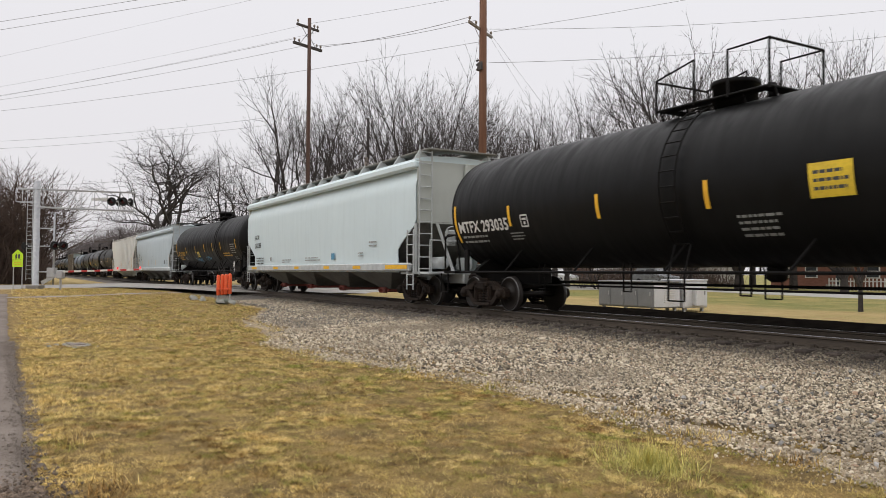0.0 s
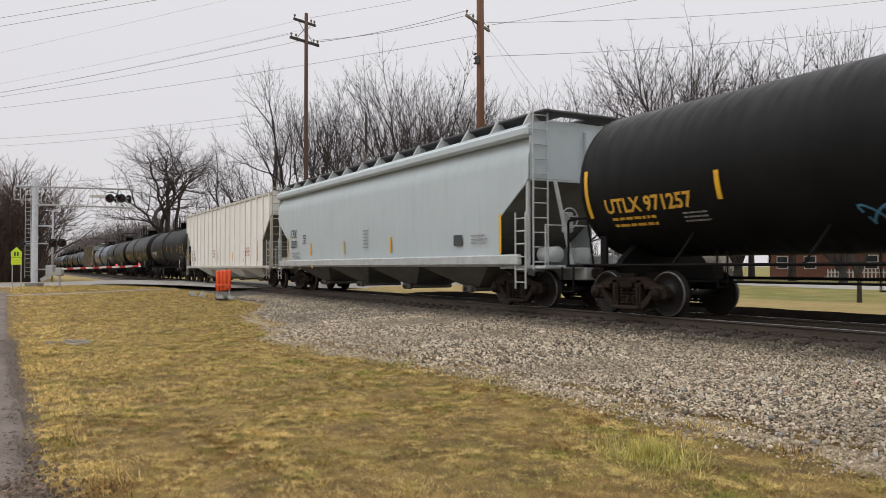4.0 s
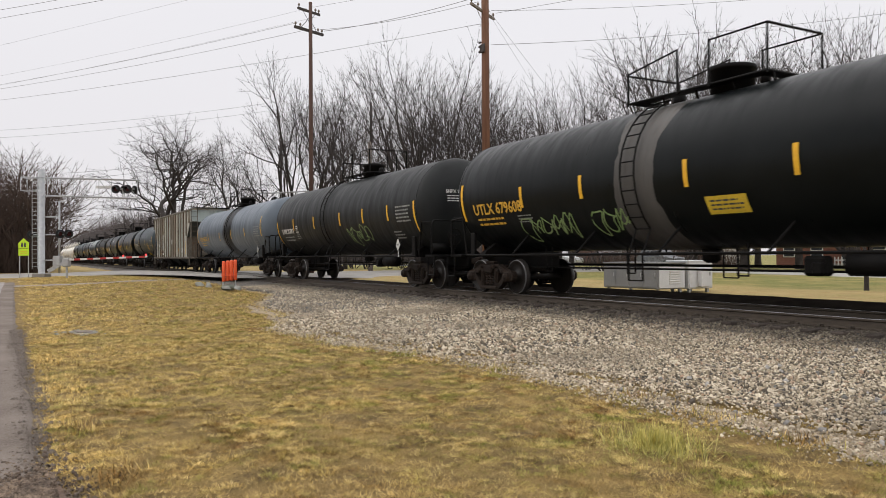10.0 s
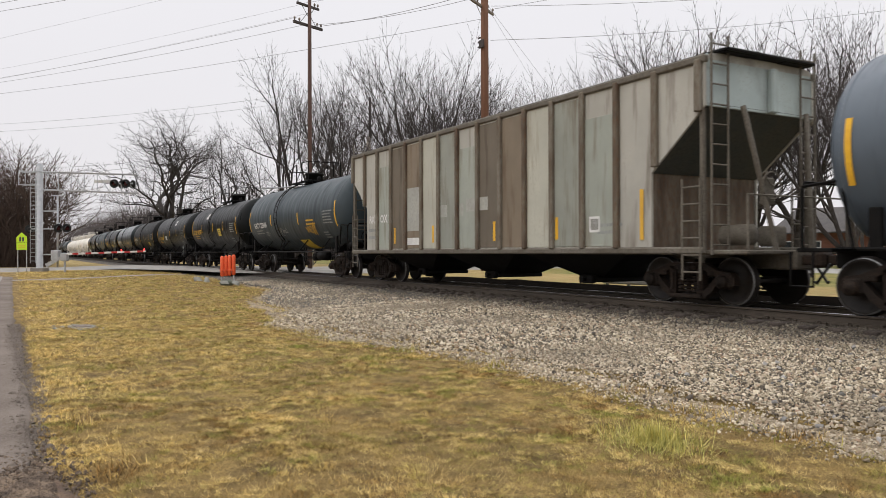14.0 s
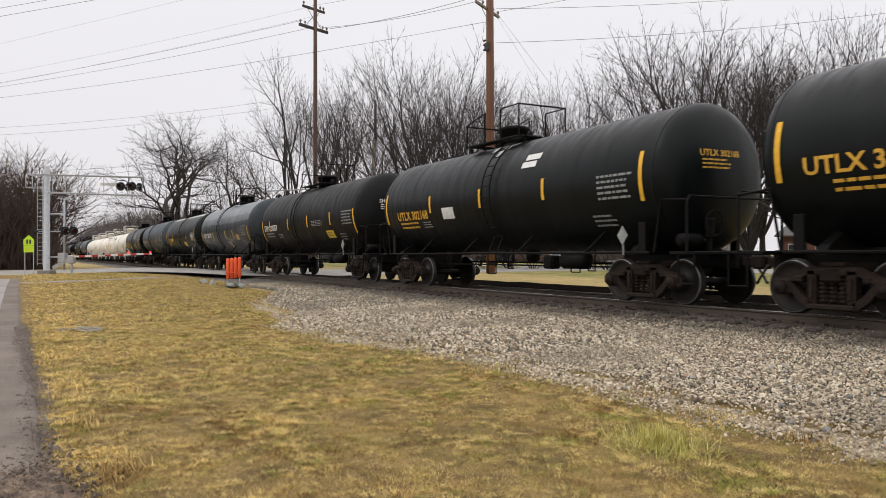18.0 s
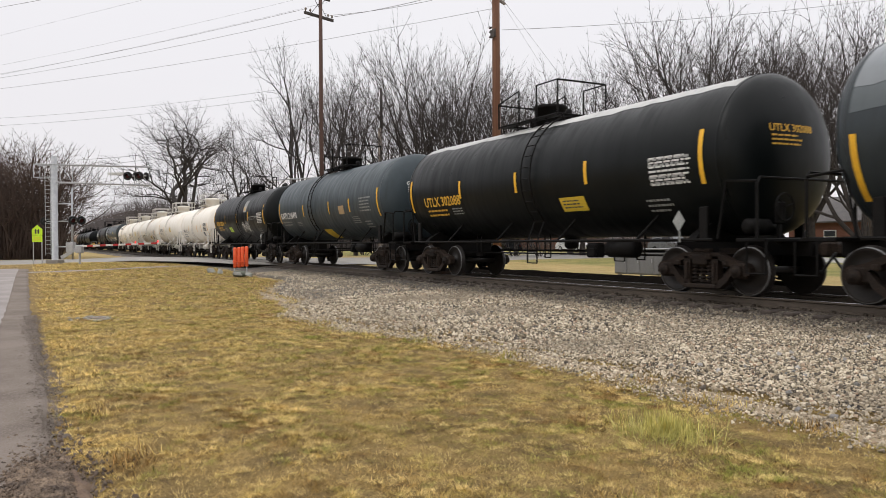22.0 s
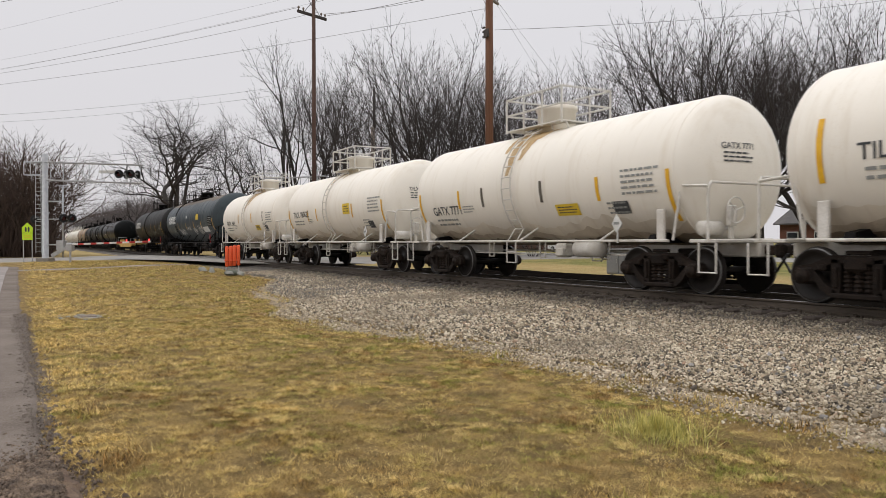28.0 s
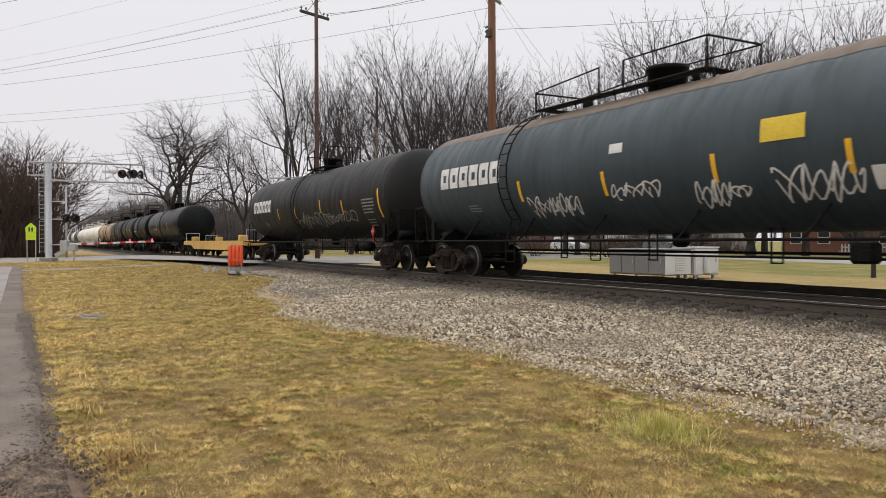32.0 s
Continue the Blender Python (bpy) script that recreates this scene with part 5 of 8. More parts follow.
couple(tank_car, dict(x16=137.8, tc=16.7, R=1.60, zc=2.82, paint="black", label="long black tank car with blue chalk graffiti",
    dome=-0.35, ladder=3.9, plat_l=4.3, plat_x=0.8, placard=7.84,
    marks=[("UTLX 971257", -8.51, 2.27, 0.28, AMBER)],
    stripes=[(-9.0, 2.56, 1.0, YELLOW), (-5.55, 2.46, 0.51, YELLOW), (-2.47, 2.46, 0.51, YELLOW), (0.32, 2.51, 0.51, YELLOW), (2.64, 2.52, 0.51, YELLOW), (4.75, 2.53, 0.51, YELLOW), (8.3, 2.57, 0.51, YELLOW)],
    sheets=[(-1.78, 2.16, 0.68, 0.34, SHEET_YELLOW)],
    print=[(-7.76, 1.94, 1.3, 0.26, 2, AMBER), (7.6, 2.33, 1.14, 0.58, 5, MARK_GREY), (5.9, 2.03, 1.85, 0.26, 2, AMBER), (-1.78, 2.16, 0.54, 0.24, 3, MARK_DARK), (7.5, 1.75, 0.7, 0.3, 3, MARK_GREY), (-6.2, 1.95, 0.6, 0.22, 3, MARK_GREY)],
    tags=[(0.63, 1.89, 1.36, 0.34, 3, MARK_BLUE), (-2.3, 1.8, 1.6, 0.3, 4, MARK_BLUE)]))
couple(tank_car, dict(stencils=[(-4.6, 2.14, 0.27, MARK_WHITE)], x16=76.84, tc=13.0, R=1.53, zc=2.62, paint="faded", label="faded black tank car with white lettering",
    dome=0.59, ladder=-0.74, placard=6.0,
    marks=[("SHPX 207891", -6.6, 2.25, 0.28, MARK_WHITE)],
    stripes=[(-7.15, 2.29, 1.0, YELLOW), (-4.37, 2.38, 0.51, YELLOW), (-1.86, 2.43, 0.51, YELLOW), (0.67, 2.45, 0.51, YELLOW), (2.67, 2.44, 0.51, YELLOW), (4.79, 2.44, 0.51, YELLOW), (7.15, 2.22, 1.0, YELLOW)],
    print=[(-5.85, 1.92, 1.3, 0.26, 2, MARK_GREY), (6.37, 2.37, 1.14, 0.58, 5, MARK_GREY), (5.65, 1.75, 0.7, 0.3, 3, MARK_GREY), (-4.35, 1.95, 0.6, 0.22, 3, MARK_GREY)]))
couple(tank_car, dict(x16=59.75, tc=13.0, R=1.55, zc=2.68, paint="jet", label="black tank car with a rusty grey band and graffiti",
    dome=0.75, ladder=-0.5, plat_l=3.5, plat_x=-0.35, placard=6.1,
    marks=[("UTLX 679608", -6.61, 2.27, 0.27, AMBER)],
    stripes=[(-7.15, 2.49, 1.0, YELLOW), (-4.34, 2.47, 0.51, YELLOW), (-2.07, 2.53, 0.51, YELLOW), (0.94, 2.54, 0.51, YELLOW), (3.24, 2.54, 0.51, YELLOW), (6.54, 2.56, 1.0, YELLOW)],
    sheets=[(1.74, 1.92, 0.9, 0.32, SHEET_YELLOW)],
    print=[(-5.86, 1.94, 1.3, 0.26, 2, AMBER), (5.73, 2.39, 1.14, 0.58, 5, MARK_GREY), (1.74, 1.92, 0.72, 0.22, 3, MARK_DARK), (5.65, 1.75, 0.7, 0.3, 3, MARK_GREY), (-4.35, 1.95, 0.6, 0.22, 3, MARK_GREY)],
    tags=[(-3.64, 1.74, 1.95, 0.68, 5, MARK_GREEN), (-1.38, 1.8, 1.13, 0.75, 3, MARK_GREEN)],
    bands=[(-0.42, 1.25, RUST_BAND, "rusty grey jacket band")]))
couple(tank_car, dict(stencils=[(-4.42, 2.25, 0.27, MARK_WHITE)], x16=42.46, tc=13.0, R=1.54, zc=2.64, paint="olive", label="olive-black tank car with green graffiti",
    dome=0.7, ladder=-0.85, placard=5.98,
    marks=[("SHPX 207897", -6.55, 2.21, 0.205, MARK_WHITE)],
    stripes=[(-7.15, 2.18, 1.0, YELLOW), (-4.79, 2.49, 0.51, YELLOW), (-2.12, 2.46, 0.51, YELLOW), (0.83, 2.48, 0.51, YELLOW), (3.07, 2.49, 0.51, YELLOW), (5.18, 2.49, 0.51, YELLOW), (7.15, 2.27, 1.0, YELLOW)],
    print=[(-5.7, 1.88, 1.3, 0.26, 2, MARK_GREY), (6.39, 2.41, 1.14, 0.58, 5, MARK_GREY), (5.65, 1.75, 0.7, 0.3, 3, MARK_GREY), (-4.35, 1.95, 0.6, 0.22, 3, MARK_GREY)],
    tags=[(2.36, 1.83, 1.96, 0.83, 5, MARK_GREEN)]))
couple(tank_car, dict(x16=24.62, tc=14.4, R=1.56, zc=2.61, paint="bluegrey", label="blue-grey tank car with a wide black band",
    dome=-0.42, ladder=0.57, placard=7.11, placard_m=MARK_GREY,
    marks=[("UTLX 663128", -7.15, 2.25, 0.26, AMBER)],
    stripes=[(-7.85, 2.5, 1.0, YELLOW), (-4.56, 2.34, 0.51, YELLOW), (-1.4, 2.33, 0.51, YELLOW), (1.49, 2.38, 0.51, YELLOW), (4.55, 2.39, 0.51, YELLOW), (7.75, 2.63, 1.0, YELLOW)],
    print=[(-6.15, 1.92, 1.3, 0.26, 2, AMBER), (6.95, 2.39, 1.14, 0.58, 5, MARK_GREY), (6.35, 1.75, 0.7, 0.3, 3, MARK_GREY), (-5.05, 1.95, 0.6, 0.22, 3, MARK_GREY)],
    bands=[(0.45, 2.1, BLACK_BAND, "black spill-stained band")]))
couple(tank_car, dict(x16=-10.25, tc=11.0, R=1.56, zc=2.70, paint="slate", label="slate grey tank car with yellow scribbles",
    dome=-0.46,
    marks=[("GATX 228464", -5.33, 2.39, 0.25, MARK_WHITE)],
    stripes=[(-6.15, 2.62, 1.0, YELLOW), (-2.42, 2.58, 0.51, YELLOW), (1.63, 2.51, 0.51, YELLOW), (6.13, 2.54, 1.0, YELLOW)],
    sheets=[(1.35, 1.4, 1.24, 0.39, SHEET_YELLOW)],
    print=[(-4.58, 2.06, 1.3, 0.26, 2, MARK_GREY), (5.32, 2.45, 1.14, 0.58, 5, MARK_GREY), (3.22, 2.31, 1.1, 0.32, 2, AMBER), (4.65, 1.75, 0.7, 0.3, 3, MARK_GREY), (-3.35, 1.95, 0.6, 0.22, 3, MARK_GREY)],
    tags=[(-0.8, 2.0, 1.2, 0.4, 4, MARK_GREY), (3.0, 2.0, 1.1, 0.5, 4, AMBER)]))
couple(tank_car, dict(stains=[(-1.3, 0.35), (-1.0, 0.2)], stain_m=WEAR_SHEEN, x16=-25.55, tc=11.0, R=1.53, zc=2.65, paint="jet", label="glossy black tank car with amber lettering",
    dome=0.7, ladder=-0.55,
    marks=[("UTLX 302585", -5.68, 2.4, 0.27, AMBER, 1.06)],
    stripes=[(-6.13, 2.68, 1.0, YELLOW), (-3.01, 2.61, 0.51, YELLOW), (0.13, 2.62, 0.51, YELLOW), (2.78, 2.62, 0.51, YELLOW), (5.89, 2.57, 1.0, YELLOW)],
    sheets=[(1.83, 2.27, 0.73, 0.44, SHEET_YELLOW), (-1.62, 3.46, 0.6, 0.15, MARK_WHITE), (-1.72, 3.27, 0.6, 0.15, MARK_WHITE)],
    print=[(-4.55, 2.07, 1.3, 0.26, 2, AMBER), (5.03, 2.48, 1.14, 0.58, 5, MARK_GREY), (1.83, 2.27, 0.58, 0.31, 3, MARK_DARK), (4.65, 1.75, 0.7, 0.3, 3, MARK_GREY), (-3.35, 1.95, 0.6, 0.22, 3, MARK_GREY)]))
couple(tank_car, dict(stains=[(-0.35, 0.3), (0.15, 0.45), (0.5, 0.2)], stain_m=WEAR_SHEEN, x16=-40.79, tc=11.0, R=1.53, zc=2.61, paint="jet", label="glossy black tank car with a white streak",
    dome=-0.7, ladder=0.29, placard=5.47, placard_m=MARK_GREY,
    marks=[("UTLX 302168", -5.34, 2.26, 0.255, AMBER, 1.0)],
    stripes=[(-6.15, 2.53, 1.0, YELLOW), (-3.03, 2.54, 0.51, YELLOW), (-0.17, 2.54, 0.51, YELLOW), (2.69, 2.57, 0.51, YELLOW), (5.96, 2.59, 1.0, YELLOW)],
    sheets=[(-1.97, 2.23, 0.68, 0.33, MARK_WHITE), (2.06, 3.43, 0.6, 0.15, MARK_WHITE), (1.98, 3.24, 0.6, 0.15, MARK_WHITE)],
    print=[(-4.57, 1.96, 1.3, 0.26, 2, AMBER), (5.21, 2.44, 1.14, 0.58, 5, MARK_GREY), (4.65, 1.75, 0.7, 0.3, 3, MARK_GREY), (-3.35, 1.95, 0.6, 0.22, 3, MARK_GREY)]))
couple(tank_car, dict(x16=-56.1, tc=11.0, R=1.54, zc=2.62, paint="black", label="black tank car with white lettering and label sheets",
    dome=-0.7, ladder=-0.92, placard=5.06, placard_m=MARK_GREY,
    marks=[("SHPX 209757", -5.82, 2.35, 0.265, MARK_WHITE)],
    stripes=[(-6.15, 2.23, 1.0, YELLOW), (-4.85, 2.46, 0.51, YELLOW), (-1.93, 2.45, 0.51, YELLOW), (0.84, 2.48, 0.51, YELLOW), (3.65, 2.49, 0.51, YELLOW), (6.15, 2.27, 1.0, YELLOW)],
    sheets=[(3.35, 1.87, 0.83, 0.3, SHEET_YELLOW)],
    print=[(-4.97, 2.02, 1.3, 0.26, 2, MARK_GREY), (5.5, 2.47, 1.14, 0.58, 5, MARK_GREY), (2.04, 2.36, 1.37, 0.25, 4, MARK_GREY), (3.35, 1.87, 0.66, 0.21, 3, MARK_DARK), (4.65, 1.75, 0.7, 0.3, 3, MARK_GREY), (-3.35, 1.95, 0.6, 0.22, 3, MARK_GREY)]))
couple(tank_car, dict(x16=-71.48, tc=11.0, R=1.54, zc=2.67, paint="silver", label="dark grey tank car with a shiny pale top",
    dome=0.17, ladder=-0.87,
    marks=[("GATX 204750", -5.57, 2.31, 0.27, MARK_WHITE)],
    stripes=[(-6.15, 2.11, 1.0, YELLOW), (-2.71, 2.22, 0.51, YELLOW), (0.65, 2.25, 0.51, YELLOW), (2.54, 2.24, 0.51, YELLOW), (6.01, 2.12, 1.0, YELLOW)],
    sheets=[(3.53, 2.07, 0.72, 0.31, TAN_SHEET), (1.17, 1.65, 0.57, 0.35, TAN_SHEET)],
    print=[(-4.82, 1.98, 1.3, 0.26, 2, MARK_GREY), (5.16, 2.43, 1.14, 0.58, 5, MARK_GREY), (4.19, 2.5, 0.69, 0.23, 4, MARK_GREY), (4.65, 1.75, 0.7, 0.3, 3, MARK_GREY), (-3.35, 1.95, 0.6, 0.22, 3, MARK_GREY)],
    tags=[(1.6, 1.9, 1.0, 0.4, 3, MARK_GREY)], worn_top=[(0.16, SHEEN_EDGE), (0.42, SKY_SHEEN)]))
couple(tank_car, dict(x16=-86.49, tc=11.0, R=1.53, zc=2.65, paint="jet", label="glossy black tank car with a pale worn top",
    dome=-0.7, ladder=0.43, placard=5.42, placard_m=MARK_GREY,
    marks=[("UTLX 302088", -5.28, 2.27, 0.27, AMBER)],
    stripes=[(-6.15, 2.5, 1.0, YELLOW), (-3.0, 2.54, 0.51, YELLOW), (-0.15, 2.54, 0.51, YELLOW), (2.62, 2.56, 0.51, YELLOW), (5.92, 2.58, 1.0, YELLOW)],
    sheets=[(1.98, 1.9, 0.91, 0.32, SHEET_YELLOW)],
    print=[(-4.53, 1.94, 1.3, 0.26, 2, AMBER), (5.14, 2.4, 1.14, 0.58, 5, MARK_GREY), (5.14, 2.4, 1.1, 0.6, 7, MARK_WHITE), (1.98, 1.9, 0.73, 0.22, 3, MARK_DARK), (4.65, 1.75, 0.7, 0.3, 3, MARK_GREY), (-3.35, 1.95, 0.6, 0.22, 3, MARK_GREY)], worn_top=[(0.80, WEAR_SHEEN)]))
couple(tank_car, dict(x16=-101.41, tc=11.0, R=1.54, zc=2.71, paint="slate", label="slate grey tank car with a yellow smear",
    dome=-0.19, ladder=-1.21,
    marks=[("GATX 216490", -5.9, 2.36, 0.27, MARK_WHITE, 1.06)],
    stripes=[(-6.1, 2.5, 1.0, YELLOW), (-2.4, 2.5, 0.51, YELLOW), (0.95, 2.5, 0.51, YELLOW), (3.25, 2.5, 0.51, YELLOW), (6.0, 2.5, 1.0, YELLOW)],
    sheets=[(-0.25, 1.46, 0.94, 0.37, SHEET_YELLOW), (2.35, 2.36, 0.59, 0.33, TAN_SHEET)],
    print=[(-5.13, 2.0, 1.3, 0.26, 2, MARK_GREY), (4.87, 2.48, 1.14, 0.58, 5, MARK_GREY), (3.62, 1.94, 0.77, 0.28, 4, MARK_GREY), (4.65, 1.75, 0.7, 0.3, 3, MARK_GREY), (-3.35, 1.95, 0.6, 0.22, 3, MARK_GREY)]))
couple(tank_car, dict(x16=-116.64, tc=11.0, R=1.53, zc=2.65, paint="jet", label="black tank car with white graffiti and lime label",
    dome=-0.68, ladder=0.4, placard=5.51, placard_m=MARK_GREY,
    marks=[("UTLX 302355", -5.58, 2.35, 0.25, AMBER)],
    stripes=[(-6.15, 2.62, 1.0, YELLOW), (-3.04, 2.57, 0.51, YELLOW), (-0.09, 2.58, 0.51, YELLOW), (2.72, 2.6, 0.51, YELLOW), (5.98, 2.61, 1.0, YELLOW)],
    sheets=[(1.95, 3.2, 0.72, 0.66, MARK_GREY), (-2.0, 1.92, 0.74, 0.29, LIME)],
    print=[(1.95, 3.06, 0.6, 0.26, 4, AMBER), (-2.0, 1.92, 0.6, 0.2, 4, MARK_DARK), (-4.53, 2.02, 1.3, 0.26, 2, AMBER), (5.22, 2.45, 1.14, 0.58, 5, MARK_GREY), (5.22, 2.45, 1.1, 0.6, 7, MARK_WHITE), (4.65, 1.75, 0.7, 0.3, 3, MARK_GREY), (-3.35, 1.95, 0.6, 0.22, 3, MARK_GREY)],
    spray=0.028, tags=[(1.9, 2.02, 1.55, 0.6, 7, MARK_WHITE), (2.2, 1.75, 1.5, 0.4, 3, MARK_GREY), (3.7, 2.5, 1.7, 0.16, 1, MARK_GREY)]))
couple(tank_car, dict(x16=-130.76, tc=9.03, R=1.50, zc=2.45, paint="white", label="white pressure tank car with railed platform", trim=WHITE_STEEL, platform="cage", dome_r=0.5, dome_h=0.62, plat_l=2.4,
    dome=-0.25, ladder=-0.16,
    marks=[("GATX 1077", -4.47, 2.08, 0.24, MARK_DARK)],
    stripes=[(-2.08, 2.24, 0.51, YELLOW), (1.31, 2.21, 0.51, YELLOW), (2.92, 2.19, 0.51, YELLOW), (5.16, 2.02, 1.0, YELLOW)],
    sheets=[(3.77, 1.8, 0.42, 0.22, MARK_DARK)],
    print=[(-3.72, 1.75, 1.3, 0.26, 2, MARK_GREY), (4.26, 2.25, 1.14, 0.58, 5, MARK_GREY), (4.26, 2.25, 1.1, 0.6, 7, MARK_DARK), (3.66, 1.75, 0.7, 0.3, 3, MARK_GREY), (-2.36, 1.95, 0.6, 0.22, 3, MARK_GREY)], stains=[(0.6, 0.6), (-0.2, 0.4), (-0.9, 0.3)]))
couple(tank_car, dict(x16=-143.86, tc=9.03, R=1.50, zc=2.45, paint="white", label="white pressure tank car with caged platform", trim=WHITE_STEEL, platform="cage", dome_r=0.5, dome_h=0.62, plat_l=2.4,
    dome=-0.09, ladder=-0.15, placard=3.81,
    marks=[("TILX 100709", -4.24, 2.36, 0.25, MARK_DARK)],
    stripes=[(-4.85, 2.43, 1.0, YELLOW), (-1.74, 2.41, 0.51, YELLOW), (1.41, 2.44, 0.51, YELLOW)],
    sheets=[(1.87, 2.36, 0.5, 0.43, SHEET_YELLOW)],
    print=[(-3.49, 2.03, 1.3, 0.26, 2, MARK_GREY), (1.87, 2.36, 0.4, 0.3, 3, MARK_DARK), (3.66, 1.75, 0.7, 0.3, 3, MARK_GREY), (-2.36, 1.95, 0.6, 0.22, 3, MARK_GREY)], stains=[(0.1, 0.45), (0.7, 0.3)]))
couple(tank_car, dict(x16=-157.04, tc=9.03, R=1.50, zc=2.45, paint="white", label="white pressure tank car with rusty stains below the dome", trim=WHITE_STEEL, platform="cage", dome_r=0.5, dome_h=0.62, plat_l=2.4,
    dome=-0.21, ladder=-0.26, placard=3.81,
    marks=[("GATX 7771", -4.44, 1.95, 0.24, MARK_DARK)],
    stripes=[(-5.16, 1.99, 1.0, YELLOW), (-2.82, 2.22, 0.51, YELLOW), (3.1, 2.17, 0.51, YELLOW), (5.16, 1.93, 1.0, YELLOW), (-1.57, 2.23, 0.51, BROWN_STEEL), (1.07, 2.23, 0.51, BROWN_STEEL)],
    sheets=[(1.94, 1.77, 0.83, 0.26, SHEET_YELLOW), (3.72, 1.75, 0.48, 0.26, MARK_DARK)],
    print=[(-3.73, 1.62, 1.3, 0.26, 2, MARK_GREY), (4.42, 2.26, 1.14, 0.58, 5, MARK_GREY), (1.94, 1.77, 0.66, 0.18, 3, MARK_DARK), (3.66, 1.75, 0.7, 0.3, 3, MARK_GREY), (-2.36, 1.95, 0.6, 0.22, 3, MARK_GREY)], stains=[(-0.3, 0.9), (-0.7, 0.55), (0.1, 0.7), (0.4, 0.35)]))
couple(tank_car, dict(x16=-170.3, tc=9.03, R=1.50, zc=2.45, paint="white", label="grimy white pressure tank car with caged platform", trim=WHITE_STEEL, platform="cage", dome_r=0.5, dome_h=0.62, plat_l=2.4,
    dome=-0.14, ladder=-0.26, placard=3.81,
    marks=[("TILX 100622", -4.5, 2.26, 0.25, MARK_DARK, 1.07)],
    stripes=[(-5.16, 1.99, 1.0, YELLOW), (-2.61, 2.19, 0.51, YELLOW), (-1.52, 2.19, 0.51, YELLOW), (2.43, 2.23, 0.51, YELLOW), (5.16, 2.01, 1.0, YELLOW)],
    sheets=[(1.87, 2.32, 0.69, 0.4, SHEET_YELLOW), (3.92, 1.69, 0.46, 0.25, MARK_DARK)],
    print=[(-3.85, 1.91, 1.3, 0.26, 2, MARK_GREY), (4.51, 2.38, 1.14, 0.58, 5, MARK_GREY), (1.87, 2.32, 0.55, 0.28, 3, MARK_DARK), (3.66, 1.75, 0.7, 0.3, 3, MARK_GREY), (-2.36, 1.95, 0.6, 0.22, 3, MARK_GREY)], stains=[(-0.5, 0.5), (0.25, 0.35)]))
couple(tank_car, dict(x16=-183.4, tc=9.03, R=1.50, zc=2.45, paint="white", label="cream-stained white pressure tank car", trim=WHITE_STEEL, platform="cage", dome_r=0.5, dome_h=0.62, plat_l=2.4,
    dome=-0.32, ladder=-0.27, placard=3.81,
    marks=[("GATX 1063", -4.38, 2.16, 0.25, MARK_DARK, 1.05), ("FRA-AIP", 3.3, 2.02, 0.13, MARK_DARK)],
    stripes=[(-1.6, 2.39, 0.51, YELLOW), (1.15, 2.38, 0.51, YELLOW), (3.35, 2.42, 0.51, BROWN_STEEL)],
    sheets=[(2.2, 1.83, 0.8, 0.28, SHEET_YELLOW), (3.8, 1.82, 0.42, 0.23, MARK_DARK)],
    print=[(-3.75, 1.83, 1.3, 0.26, 2, MARK_GREY), (4.51, 2.32, 1.14, 0.58, 5, MARK_GREY), (2.2, 1.83, 0.64, 0.2, 3, MARK_DARK), (3.66, 1.75, 0.7, 0.3, 3, MARK_GREY), (-2.36, 1.95, 0.6, 0.22, 3, MARK_GREY)], stains=[(-0.3, 0.9), (-0.7, 0.55), (0.1, 0.7), (0.4, 0.35)]))
couple(tank_car, dict(x16=-200.33, tc=16.35, R=1.58, zc=2.75, paint="slate", label="long slate grey tank car with rust on top and white graffiti",
    dome=-0.2, plat_l=5.6, plat_x=-1.0, rail_h=0.62, ladder=-4.26, placard=7.79, placard_m=MARK_RED,
    stripes=[(-3.68, 2.28, 0.51, YELLOW), (-0.55, 2.26, 0.51, YELLOW), (2.42, 2.33, 0.51, YELLOW), (4.97, 2.3, 0.51, YELLOW), (8.63, 2.13, 1.0, YELLOW)],
    sheets=[(3.85, 2.86, 0.83, 0.39, SHEET_YELLOW), (-0.11, 2.96, 0.4, 0.2, MARK_WHITE), (6.11, 1.96, 1.7, 0.35, MARK_WHITE), (7.86, 2.46, 1.25, 0.66, STEEL_DARK)],
    print=[(7.86, 2.46, 1.14, 0.58, 5, MARK_GREY), (7.33, 1.75, 0.7, 0.3, 3, MARK_GREY), (-6.03, 1.95, 0.6, 0.22, 3, MARK_GREY)],
    tags=[(-2.52, 1.87, 1.8, 0.54, 5, MARK_WHITE), (0.34, 2.07, 1.41, 0.45, 3, MARK_WHITE), (2.48, 1.9, 1.18, 0.59, 3, MARK_WHITE), (4.36, 1.95, 1.46, 0.68, 3, MARK_WHITE)], worn_top=[(0.74, RUST_TOP)],
    brand=(-6.1, 2.85, 3.2, 0.58)))
couple(tank_car, dict(x16=-221.01, tc=16.3, R=1.58, zc=2.75, paint="faded", label="long dark grey tank car with pale graffiti",
    dome=-0.12, placard=7.85, placard_m=MARK_RED,
    stripes=[(2.42, 2.54, 0.51, YELLOW), (-3.6, 2.4, 0.51, YELLOW), (-1.0, 2.4, 0.51, YELLOW), (4.9, 2.4, 0.51, YELLOW), (8.4, 2.4, 1.0, YELLOW)],
    print=[(7.47, 2.34, 1.14, 0.58, 5, MARK_GREY), (7.3, 1.75, 0.7, 0.3, 3, MARK_GREY), (-6.0, 1.95, 0.6, 0.22, 3, MARK_GREY)],
    tags=[(1.2, 1.98, 4.44, 0.74, 5, MARK_GREY), (4.56, 2.0, 3.06, 0.49, 5, MARK_GREY)],
    brand=(-6.4, 2.85, 3.2, 0.58)))
